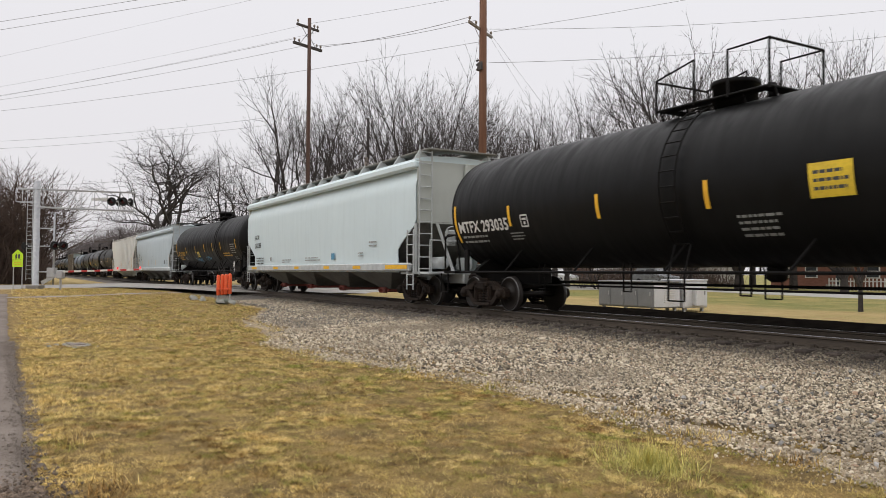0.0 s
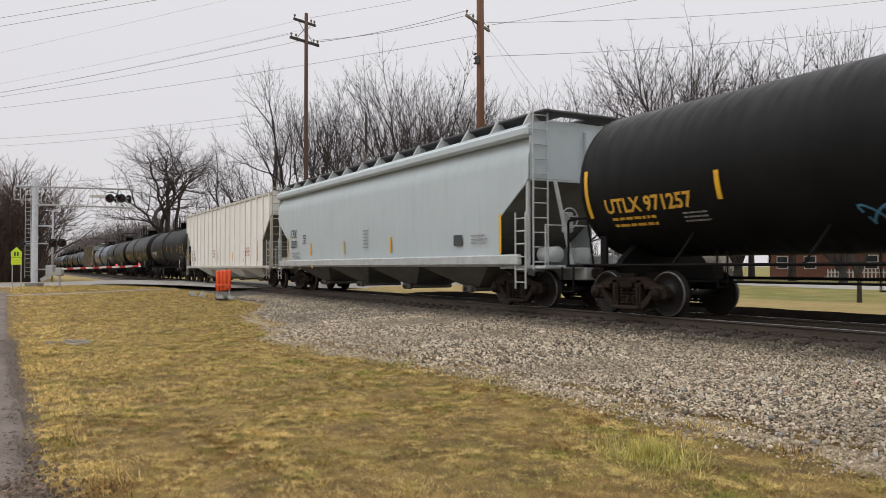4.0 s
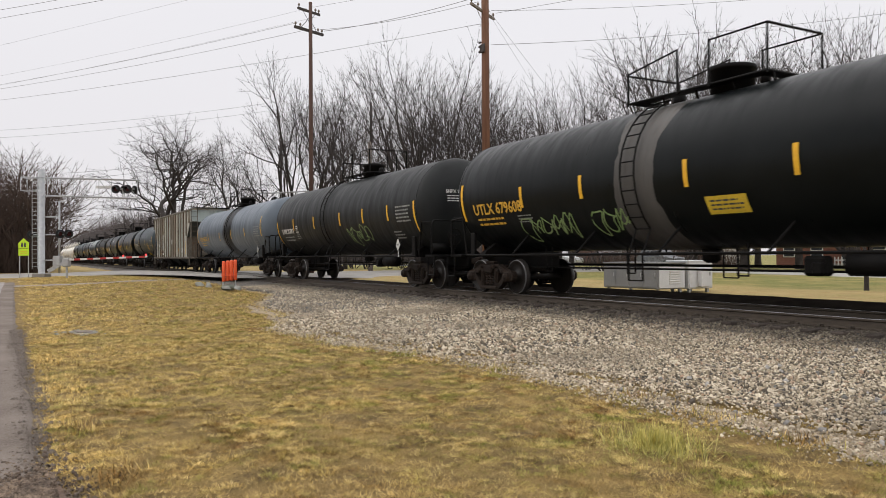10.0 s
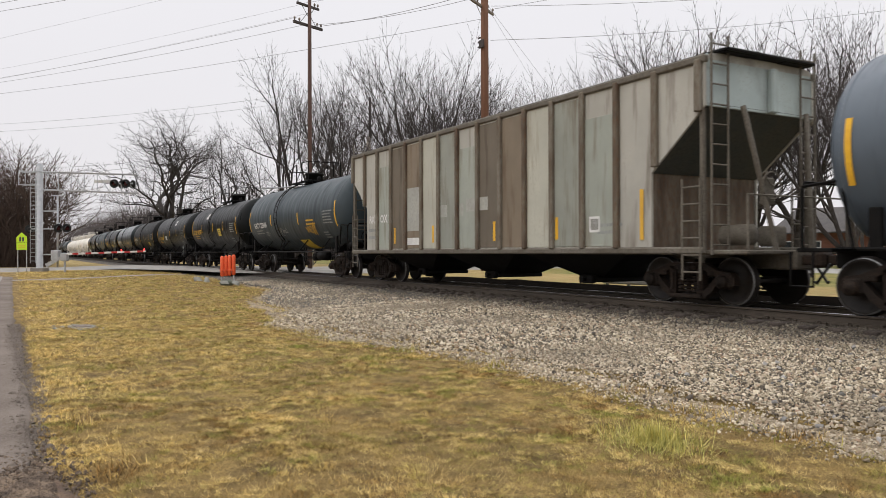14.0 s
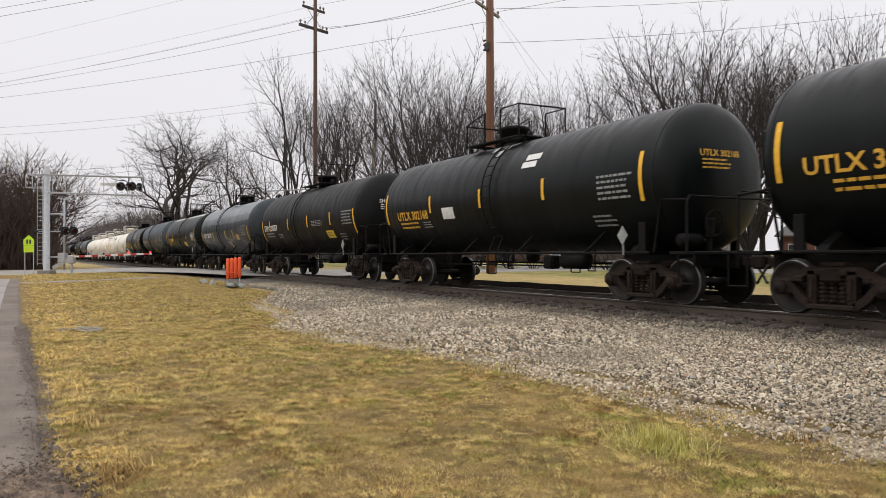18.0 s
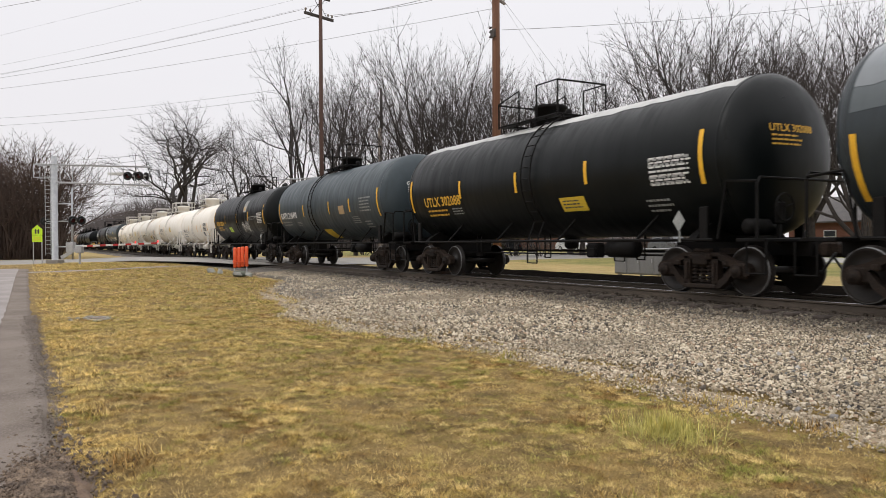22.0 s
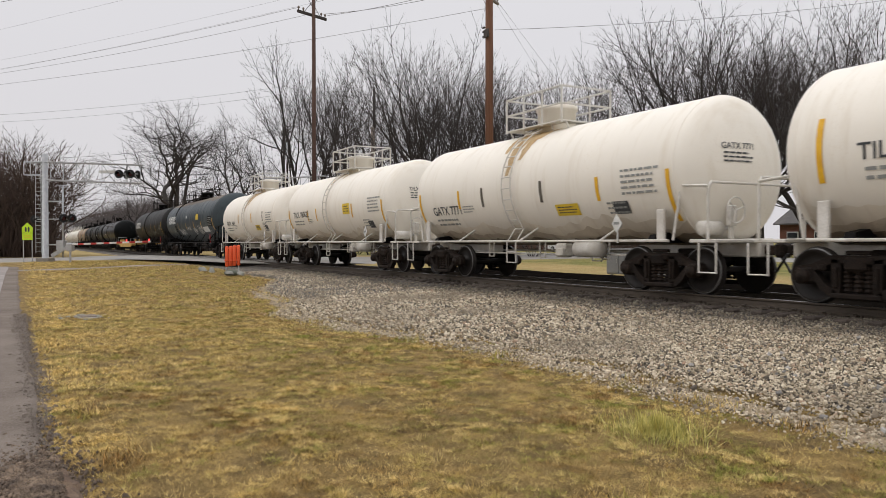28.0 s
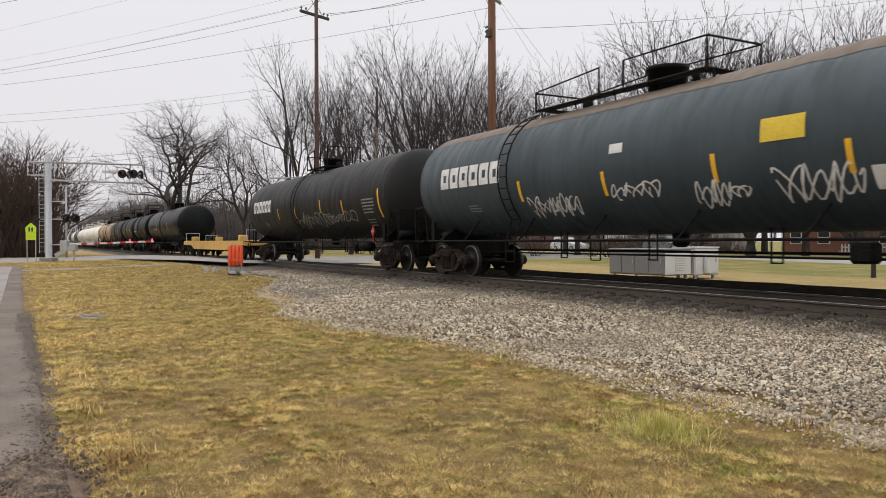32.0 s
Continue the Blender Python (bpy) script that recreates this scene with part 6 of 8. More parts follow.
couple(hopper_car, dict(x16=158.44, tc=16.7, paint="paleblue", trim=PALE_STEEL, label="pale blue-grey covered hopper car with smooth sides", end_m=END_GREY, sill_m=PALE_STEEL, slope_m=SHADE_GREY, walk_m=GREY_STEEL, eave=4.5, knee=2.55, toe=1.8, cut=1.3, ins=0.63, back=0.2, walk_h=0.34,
    marks=[("NCIX", -8.41, 2.74, 0.24, MARK_DARK, 0.95), ("220388", -8.38, 2.33, 0.25, MARK_DARK)],
    print=[(-7.4, 1.55, 1.3, 0.4, 3, MARK_DARK), (-3.2, 1.5, 1.4, 0.2, 2, MARK_GREY), (0.2, 1.55, 1.8, 0.2, 2, MARK_GREY), (6.3, 2.0, 0.8, 0.25, 2, MARK_GREY), (5.2, 1.65, 0.5, 0.2, 2, MARK_GREY)],
    sheets=[(-5.6, 1.62, 0.22, 0.16, MARK_GREY), (2.5, 1.62, 0.34, 0.24, MARK_BLUE), (-8.2, 1.19, 0.9, 0.11, YELLOW), (-4.6, 1.19, 0.7, 0.11, YELLOW), (-1.6, 1.19, 0.6, 0.11, YELLOW), (2.0, 1.19, 0.6, 0.11, YELLOW), (5.0, 1.19, 0.7, 0.11, YELLOW), (8.2, 1.19, 1.6, 0.13, YELLOW)]))
couple(hopper_car, dict(stencils=[(-6.4, 2.2, 0.32, MARK_DARK)], x16=117.05, tc=16.75, paint="lightgrey", trim=PALE_STEEL, label="light grey covered hopper car with smooth sides", eave=4.42, knee=3.11, toe=2.24, cut=1.3, ins=0.45, back=0.2, walk_h=0.36, sill_m=PALE_STEEL, walk_m=DARK_WALK, gate_m=SHADE_GREY,
    marks=[("ICRX", -8.22, 2.48, 0.36, MARK_DARK, 0.7), ("580391", -8.18, 2.02, 0.33, MARK_DARK, 0.62)],
    print=[(-7.5, 1.55, 0.9, 0.3, 2, MARK_GREY), (0.0, 2.0, 0.5, 0.7, 6, MARK_GREY), (7.4, 1.75, 0.8, 0.3, 3, MARK_GREY)],
    stripes=[(-8.6, 1.85, 1.0, YELLOW), (-5.6, 1.75, 0.5, YELLOW), (-2.0, 1.75, 0.5, YELLOW), (2.0, 1.75, 0.5, YELLOW), (8.4, 1.85, 1.0, YELLOW)],
    sheets=[(6.3, 1.75, 0.45, 0.3, MARK_DARK), (-5.2, 1.03, 0.16, 0.12, SHEET_YELLOW)]))
couple(hopper_car, dict(x16=96.07, tc=16.8, paint="offwhite", trim=CREAM_STEEL, ribs=19, label="off-white covered hopper car with ribbed sides", slope_m=SHADE_GREY, bay_m=PAINT["offwhite"], gate_m=BROWN_STEEL, walk_m=GREY_STEEL, rib_d=0.05, rib_w=0.15, eave=4.58, knee=3.55, toe=2.34, cut=1.4, ins=0.32, back=0.23, walk_h=0.14,
    marks=[("CA", -8.5, 1.98, 0.27, MARK_DARK), ("IX", -7.76, 1.98, 0.27, MARK_DARK), ("73", -8.5, 1.6, 0.27, MARK_DARK), ("166", -7.76, 1.6, 0.27, MARK_DARK)] + [(w, u, 2.02 - 0.17 * q, 0.12, FADED_RED) for u in (-2.24, 5.4) for q, w in enumerate(("DO NOT", "HAMMER", "ON CAR"))],
    print=[(5.1, 1.4, 0.5, 0.2, 2, MARK_GREY)],
    stripes=[(-8.78, 1.8, 0.5, YELLOW), (-3.6, 1.6, 0.5, YELLOW), (-0.9, 1.6, 0.5, YELLOW), (2.6, 1.6, 0.5, YELLOW), (7.6, 1.85, 1.0, YELLOW)],
    sheets=[(5.15, 1.78, 0.4, 0.34, MARK_DARK)]))
couple(hopper_car, dict(x16=6.22, tc=13.95, paint="rusty", trim=BROWN_STEEL, ribs=16, rib_w=0.15, rib_d=0.11, rib_m=WORN_POST, rib_alt=RUSTY_POST, bays=3, walk_h=0.14, cut=1.32, eave=4.5, knee=3.65, toe=2.55, ins=0.555, back=0.315, bulk_m=RUSTY_POST, panels=PANELS, label="weathered grey-brown ribbed hopper car with rust streaks", slope_m=DARK_SLOPE, bay_m=STEEL_DARK, gate_m=STEEL_DARK, walk_m=STEEL_DARK, end_m=TEAL_END,
    marks=[("RK", -6.95, 2.15, 0.26, MARK_WHITE), ("OX", -6.05, 2.15, 0.26, MARK_WHITE)],
    print=[(-6.7, 1.65, 0.6, 0.5, 2, MARK_GREY), (5.4, 1.5, 0.8, 0.3, 2, MARK_GREY)],
    stripes=[(-4.9, 1.55, 0.51, YELLOW), (-2.3, 1.55, 0.51, YELLOW), (1.0, 1.55, 0.51, YELLOW), (3.6, 1.55, 0.51, YELLOW), (6.3, 1.75, 1.0, AMBER)],
    sheets=[(-3.6, 1.35, 1.0, 0.22, MARK_WHITE), (-3.6, 2.35, 0.95, 1.35, PALE_PATCH), (0.15, 2.3, 1.1, 0.35, PALE_PATCH), (-1.7, 2.2, 0.5, 0.35, PALE_PATCH), (-0.8, 2.2, 0.5, 0.35, PALE_PATCH), (4.9, 1.6, 0.34, 0.34, MARK_WHITE), (4.9, 1.6, 0.24, 0.24, GREY_STEEL)]))
# the tail of the train, down the line
ends = [-251.7, -271.1, -282.9, -294.9, -309.9, -321.7, -333.5, -348.5, -363.5, -379.5, -394.5, -409.5, -424.5, -439.5]
tail = ["jet", "black", "faded", "faded", "tan", "tan", "white", "white", "white", "white", "silver", "white", "black"]
for a, b, col in zip(ends, ends[1:], tail):
    couple(tank_car, dict(x16=(a + b) / 2, tc=a - b - 4.12, R=1.53, zc=2.65, paint=col, label=f"{dict(jet='black', faded='faded dark grey', silver='grey').get(col, col)} tank car near the end of the train", trim=WHITE_STEEL if col == "white" else STEEL_DARK, platform="cage" if col == "white" else "hoops",
        stripes=[(q, 2.5, 0.51, YELLOW) for q in (-3.0, 0.0, 3.0)], print=[(-3.6, 2.3, 1.6, 0.25, 1, MARK_WHITE if col != "white" else MARK_DARK), (3.4, 2.3, 1.0, 0.5, 4, MARK_GREY)]))
train.append((flat_car(-241.45, 15.7), -241.45))


# ---- bare trees ----
BARK = surface("grey_brown_bark", (0.034, 0.029, 0.026), (0.065, 0.056, 0.05), 3, 25, 0.95, relief=0.5, dist=0.02)
TWIG = surface("dark_twigs", (0.034, 0.028, 0.025), (0.055, 0.046, 0.042), 1.2, 8, 0.95, relief=0)
# Paler wood: the haze of distance is mixed into this colour
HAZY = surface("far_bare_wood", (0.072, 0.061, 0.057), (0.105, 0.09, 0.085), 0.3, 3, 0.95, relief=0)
BROWN = surface("brown_brushwood", (0.055, 0.036, 0.027), (0.085, 0.058, 0.043), 0.4, 3, 0.95, relief=0)


def tree_meshes(seed, height, stems=1, bole=0.2, lean=0.5, girth=0.17, fork=1.0, crook=1.0, rise=0.05, tip=0.0085, reach=0.55, dense=1.03, twig=None, bark=None):
    """Trunk with limbs, and a crown of bare twigs: two meshes. Every branch forks in two, the thinner child turning further away."""
    twig, bark = twig or TWIG, bark or BARK
    rng = random.Random(seed)
    wood, fine = [], []
    unit = 2.2 / girth ** reach

    def grow(p, d, r, turn, first):
        length = unit * r ** reach * rng.uniform(0.7, 1.25) * first
        n = 3 if r > 0.05 else 2 if r > tip * 1.9 else 1
        q, r1 = p, r * 0.93
        for i in range(n):
            w = 0.075 * crook
            d = (d + Vector((rng.gauss(0, w), rng.gauss(0, w), rng.gauss(0, w) + rise))).normalized()
            e = q + d * (length / n)
            (wood if r > 0.035 else fine).append((q, e, r + (r1 - r) * i / n, r + (r1 - r) * (i + 1) / n))
            q = e
        if r < tip:
            return
        o = d.orthogonal().normalized()
        turn += rng.uniform(1.6, 2.9)
        o = o * math.cos(turn) + d.cross(o) * math.sin(turn)
        a, b = rng.uniform(0.10, 0.26) * fork, rng.uniform(0.42, 0.78) * fork
        k = rng.uniform(0.74, 0.86)
        for ang, kk in ((a, k), (-b, math.sqrt(max(0.2, dense - k * k)))):
            nd = d * math.cos(ang) + o * math.sin(ang)
            if nd.z < -0.05:
                nd.z *= -0.2
            grow(q, nd.normalized(), r * kk, turn, 1.0)

    for s in range(stems):
        a = 6.283 * s / stems + rng.uniform(-0.4, 0.4)
        out = lean * rng.uniform(0.35, 1.0) if stems > 1 else 0.0
        foot = 0.35 if bole == 0 else 0.05
        p = Vector((foot * math.cos(a), foot * math.sin(a), -0.15)) if bole == 0 else Vector((0, 0, height * bole * rng.uniform(0.8, 1.1)))
        grow(p, Vector((math.cos(a) * out, math.sin(a) * out, 1)).normalized(), girth * rng.uniform(0.8, 1.1), a, 1.3)
    if bole:
        wide = girth * (1.15 if stems == 1 else 0.55 * math.sqrt(stems))
        for k in range(5):
            wood.append((Vector((0, 0, -0.2 + height * bole * 1.05 * k / 5)), Vector((0, 0, -0.2 + height * bole * 1.05 * (k + 1) / 5 + 0.2)), wide * (1.35 - 0.07 * k if k else 1.45), wide * (1.28 - 0.07 * k)))
    k = height / max(q[1].z for q in wood + fine)

    def tubes(segs, n, m, name):
        a = np.array([q[0] for q in segs]) * k
        b = np.array([q[1] for q in segs]) * k
        swell = 1.45 if n == 3 else 1.2
        ra, rb = np.array([q[2] for q in segs]) * swell, np.array([q[3] for q in segs]) * swell
        d = b - a
        d /= np.linalg.norm(d, axis=1)[:, None]
        o = np.cross(d, np.where(np.abs(d[:, 2:3]) < 0.9, [[0, 0, 1.0]], [[1.0, 0, 0]]))
        o /= np.linalg.norm(o, axis=1)[:, None]
        w = np.cross(d, o)
        ring = [(o * math.cos(2 * math.pi * i / n) + w * math.sin(2 * math.pi * i / n)) for i in range(n)]
        if n == 3:
            # slim spikes, a little longer than their piece so that they run into the next one
            v = np.stack([a + c * ra[:, None] for c in ring] + [b + d * (0.45 * np.linalg.norm(b - a, axis=1))[:, None]], 1).reshape(-1, 3)
            f = np.array([(0, 1, 3), (1, 2, 3), (2, 0, 3)])
            return quick_mesh(name, v, (f[None] + (np.arange(len(segs)) * 4)[:, None, None]).reshape(-1, 3), m)
        v = np.stack([a + c * ra[:, None] for c in ring] + [b + c * rb[:, None] for c in ring], 1).reshape(-1, 3)
        f = np.array([(i, (i + 1) % n, n + (i + 1) % n, n + i) for i in range(n)])
        return quick_mesh(name, v, (f[None] + (np.arange(len(segs)) * 2 * n)[:, None, None]).reshape(-1, 4), m, True)

    return tubes(wood, 5 if bark is BARK else 4, bark, "trunk"), tubes(fine, 3, twig, "crown")


def tree(x, y, meshes, label, scale=1.0, turn=0.0, wide=1.0):
    t = thing("tree", pose(x, y, ground_z(x, y) - 0.05, 0, 0, turn), label, "tree", "bare trees behind the railway")
    t.scale = (scale * wide, scale * wide, scale)
    part("trunk", meshes[0], parent=t)
    part("crown", meshes[1], parent=t, label="bare winter twigs")
    return t


OAK = tree_meshes(3, 18.6, 4, 0.22, 0.95, 0.24, 1.25, 2.0, 0.02, 0.0095)
SAPLING = tree_meshes(61, 11, 3, 0.13, 0.5, 0.062, 0.95, 1.0, 0.05, 0.005)
ASH = tree_meshes(8, 20, 3, 0.18, 0.40, 0.20, 0.9, 0.8, 0.05)
BUSHY = tree_meshes(12, 18.6, 11, 0, 0.75, 0.13, 0.85, 0.6, 0.045)
ELM = tree_meshes(21, 20, 4, 0.12, 0.75, 0.20, 0.95, 0.8, 0.05)
LIMB = tree_meshes(33, 18, 3, 0.24, 0.6, 0.20, 1.1, 1.3, 0.03)
FAN = tree_meshes(37, 19, 7, 0.05, 0.95, 0.15, 0.9, 0.6, 0.05)
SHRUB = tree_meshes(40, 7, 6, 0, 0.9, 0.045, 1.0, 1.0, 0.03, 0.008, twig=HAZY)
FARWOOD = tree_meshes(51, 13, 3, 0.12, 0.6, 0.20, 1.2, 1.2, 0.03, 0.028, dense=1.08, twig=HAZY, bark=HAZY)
BROWNWOOD = tree_meshes(52, 12, 6, 0, 0.5, 0.11, 1.1, 1.0, 0.03, 0.013, dense=1.1, twig=BROWN, bark=BROWN)
for x, y, me, s, turn, wide, lab in (
        (-99.7, 16.8, OAK, 1.08, 10, 1.05, "bare spreading oak with crooked dark limbs"), (-88.6, 22.3, LIMB, 1.0, 140, 0.8, "bare tree with an open crown"),
        (-69.4, 23.4, ELM, 1.05, 60, 0.9, "tall bare tree with arching branches"), (-65.5, 26.4, ASH, 0.88, 200, 0.9, "tall slender bare tree"),
        (-52.7, 28.7, BUSHY, 1.01, 30, 1.05, "bare many-stemmed tree with upright branches"), (-54.6, 30.3, BUSHY, 0.96, 205, 1.05, "dense bare tree with many upright stems"), (-50.5, 41.0, FAN, 0.97, 260, 0.9, "bare tree with fine fanning twigs"), (-54.0, 36.6, FAN, 0.95, 150, 0.75, "dense bare many-stemmed tree"),
        (-59.6, 46.9, LIMB, 1.13, 80, 0.9, "slender bare tree behind the street"), (-44.6, 49.1, FAN, 1.17, 170, 1.2, "wide bare tree with fanning branches"), (-40.5, 50.4, FAN, 1.12, 75, 1.1, "bare tree with fanning branches behind the street"),
        (-44.0, 56.5, ELM, 1.0, 250, 0.9, "bare tree behind the street"), (-31.2, 49.5, FAN, 0.98, 20, 0.95, "bare tree with heavy forked limbs"), (-37.5, 53, ELM, 1.0, 130, 0.95, "bare tree behind the street"),
        (-30, 61, ELM, 1.0, 300, 0.8, "bare tree behind the street"), (-80, 33, LIMB, 0.75, 75, 0.9, "bare tree behind the railway"),
        (-15.9, 26.2, SAPLING, 1.0, 40, 1.0, "small bare tree forked low down, on the verge")):
    tree(x, y, me, lab, s, turn, wide)
rng = random.Random(5)
for i in range(27):
    tree(-82 - 4.0 * (i % 3) + rng.uniform(-1.2, 1.2), 1.2 - 1.0 * i + rng.uniform(-0.6, 0.6), BROWNWOOD, "dense brown bare thicket tree beside the road", rng.uniform(0.8, 1.08), rng.uniform(0, 360), 1.15)
for i in range(46):
    x = -112 - 9 * (i % 9) + rng.uniform(-4, 4)
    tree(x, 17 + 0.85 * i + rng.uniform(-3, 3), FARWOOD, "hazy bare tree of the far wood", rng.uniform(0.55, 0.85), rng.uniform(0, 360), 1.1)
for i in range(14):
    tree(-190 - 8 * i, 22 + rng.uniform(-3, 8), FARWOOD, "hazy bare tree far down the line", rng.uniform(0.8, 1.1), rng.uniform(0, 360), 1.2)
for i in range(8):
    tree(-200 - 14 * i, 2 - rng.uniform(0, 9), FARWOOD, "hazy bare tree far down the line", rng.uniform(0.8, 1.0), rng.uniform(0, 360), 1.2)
for i in range(12):
    b = tree(-75 + 3.4 * i + rng.uniform(-1, 1), 25 + 1.3 * i + rng.uniform(-1.5, 1.5), SHRUB, "bare brown roadside shrub", rng.uniform(0.5, 0.85), rng.uniform(0, 360), 1.2)
    b.name, b["category"], b["group"] = "shrub", "shrub", "shrubs behind the railway"


def brushwood(name, count, spot, low, high, r, material, label):
    """A thicket of thin upright sticks, far off."""
    rng = random.Random(count)
    v = []
    for _ in range(count):
        x, y = spot(rng)
        h, z = rng.uniform(low, high) * rng.uniform(0.5, 1), ground_z(x, y) - 0.1
        a, tip = rng.uniform(0, 6.28), rng.uniform(0, 0.8) * h
        q = rng.uniform(0.4, 1) * r
        o = Vector((math.sin(a), math.cos(a), 0)) * q
        b, e = Vector((x, y, z)), Vector((x + math.cos(a) * tip, y + math.sin(a) * tip, z + h))
        v += [b - o, b + o, b + Vector((o.y, -o.x, 0)), e]
    f = (np.arange(count) * 4)[:, None, None] + np.array([[(0, 1, 3), (1, 2, 3), (2, 0, 3)]])
    return tagged(new(name, quick_mesh(name, [tuple(q) for q in v], f.reshape(-1, 3), material)), label, "undergrowth", kind="stuff")


brushwood("undergrowth", 26000, lambda g: (g.uniform(-100, -79), g.uniform(-34, 2.5)), 1.5, 9.0, 0.055, BROWN, "dense brown winter undergrowth beside the road")
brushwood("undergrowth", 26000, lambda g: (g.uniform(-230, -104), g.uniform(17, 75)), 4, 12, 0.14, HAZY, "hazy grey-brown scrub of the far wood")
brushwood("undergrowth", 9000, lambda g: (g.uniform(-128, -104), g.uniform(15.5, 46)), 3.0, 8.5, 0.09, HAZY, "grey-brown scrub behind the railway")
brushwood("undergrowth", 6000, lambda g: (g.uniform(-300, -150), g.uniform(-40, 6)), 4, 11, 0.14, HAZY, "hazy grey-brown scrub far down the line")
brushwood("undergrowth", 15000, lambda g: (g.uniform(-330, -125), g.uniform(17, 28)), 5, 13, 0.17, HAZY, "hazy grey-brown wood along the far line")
brushwood("undergrowth", 5000, lambda g: (g.uniform(-95, -50), g.uniform(56, 63)), 1.0, 4.5, 0.05, BROWN, "brown scrub between the far trees")



# ---- poles and wires ----
POLE = surface("weathered_brown_pole", (0.115, 0.052, 0.03), (0.18, 0.09, 0.054), 1.2, 14, 0.85, relief=0.5, dist=0.01, stretch=(6, 6, 0.25), third=(0.10, 0.055, 0.035))
DARKPOLE = surface("dark_brown_pole", (0.075, 0.043, 0.034), (0.115, 0.072, 0.058), 1.2, 14, 0.85, relief=0.5, dist=0.01, stretch=(6, 6, 0.25))
GREYPOLE = surface("grey_weathered_pole", (0.20, 0.17, 0.145), (0.26, 0.22, 0.19), 1.2, 14, 0.85, relief=0.5, stretch=(6, 6, 0.25))
DARKARM = surface("dark_wooden_arm", (0.05, 0.042, 0.04), (0.08, 0.07, 0.065), 2, 20, 0.8, relief=0.2)
WIRE = surface("grey_cable", (0.19, 0.19, 0.195), (0.24, 0.24, 0.24), 2, 20, 0.6, relief=0)


def pole(x, y, top, r0, r1, material, label):
    z = ground_z(x, y)
    t = thing("utility_pole", pose(x, y, z), label, "utility pole")
    part("shaft", Shape().lathe([(-0.3, r0), (top * 0.5 - z * 0.5, (r0 + r1) / 2), (top - z, r1)], "z", 14), material, t, "", True)
    return t, z


def cross_arm(t, z, turn, length, thick, material, pins, brace):
    a = part("cross_arm", Shape().box((0, 0.16, z), (length, thick, thick * 1.2), 0.01), material, t, at=pose(0, 0, 0, 0, 0, turn))
    for q in pins:
        part("insulator", Shape().lathe([(0, 0.03), (0.1, 0.03), (0.12, 0.07), (0.2, 0.075), (0.27, 0.04)], "z", 10, (q * length, 0.16, z + thick * 0.6)), GREYPOLE, a, "pin insulator", True)
    for q in (-1, 1):
        part("brace", Shape().rod((q * length * 0.3, 0.16, z), (0, 0.14, z + brace), 0.02), material, a)


ta, za = pole(-49.81, 17.6, 18.7, 0.17, 0.12, DARKPOLE, "tall brown utility pole with two short cross arms")
cross_arm(ta, 18.1 - za, 112, 2.0, 0.13, DARKARM, (-0.45, 0.3, 0.45), -0.75)
cross_arm(ta, 16.75 - za, 112, 2.6, 0.15, DARKARM, (-0.46, -0.3, 0.32, 0.46), 0.9)
tb, zb = pole(-38.77, 24.89, 18.6, 0.27, 0.22, POLE, "thick reddish-brown utility pole")
cross_arm(tb, 16.05 - zb, 123, 3.4, 0.13, GREYPOLE, (-0.47, -0.2, 0.25, 0.47), -0.7)
part("transformer_bracket", Shape().box((0.1, -0.28, 13.7 - zb), (0.5, 0.1, 0.5), 0.03), DARKARM, tb)
for q in (13.9, 14.15, 13.6):
    part("insulator", Shape().lathe([(-0.12, 0.05), (0, 0.07), (0.12, 0.05)], "x", 10, (-0.3, -0.2, q - zb)), DARKARM, tb, "", True)
tcp, zcp = pole(-55.15, 24.39, 10.2, 0.2, 0.17, GREYPOLE, "short grey utility pole with a dark extension")
part("extension", Shape().lathe([(10.1 - zcp, 0.12), (13.4 - zcp, 0.1)], "z", 10, (0.05, 0.1, 0)), DARKARM, tcp, "dark upper mast", True)
td, zd = pole(-76.27, 23.65, 13.0, 0.16, 0.12, DARKARM, "distant dark utility pole")
cross_arm(td, 12.4 - zd, 10, 1.8, 0.12, DARKARM, (-0.45, 0.45), -0.6)


def wire(a, b, sag, r, label="thin overhead electric wire"):
    a, b = Vector(a), Vector(b)
    pts = [a.lerp(b, i / 14) - Vector((0, 0, 4 * sag * (i / 14) * (1 - i / 14))) for i in range(15)]
    return tagged(new("overhead_wire", Shape().pipe(pts, r * 0.72, 5).mesh("overhead_wire", WIRE, True)), label, "wire", "overhead wires")


wire((-91.1, -8.77, 17.2), (-49.35, 16.5, 17.0), 0.35, 0.018)
wire((-91.1, -8.9, 16.95), (-49.5, 17.9, 16.9), 0.45, 0.018)
wire((-50.3, 18.8, 17.0), (-37.9, 23.5, 16.35), 0.2, 0.024)
wire((-50.15, 18.4, 17.0), (-38.3, 24.1, 16.35), 0.25, 0.02)
wire((-91.1, -8.75, 16.1), (-38.86, 24.65, 15.25), 0.5, 0.018)
wire((-91.12, -8.76, 17.95), (-50.4, 17.1, 18.25), 0.3, 0.010)
wire((-126.26, -31.0, 20.24), (14.26, 58.0, 21.56), 0.1, 0.010)
wire((-91.13, -8.75, 17.0), (-49.3, 17.9, 17.6), 0.3, 0.010)
wire((-50.2, 17.2, 18.3), (-30.5, 33.0, 19.5), 0.2, 0.014)
wire((-39.6, 26.2, 16.35), (-31.05, 65.09, 27.4), 0.3, 0.018)
wire((-38.6, 25.0, 16.1), (-33.6, 32.8, 3.5), 0.0, 0.012, "slanting guy wire from the pole")
wire((-38.7, 25.2, 15.8), (-35.2, 32.0, 3.5), 0.0, 0.010, "slanting guy wire from the pole")
wire((-39.3, 25.7, 16.35), (-31.14, 65.16, 22.94), 0.6, 0.018)
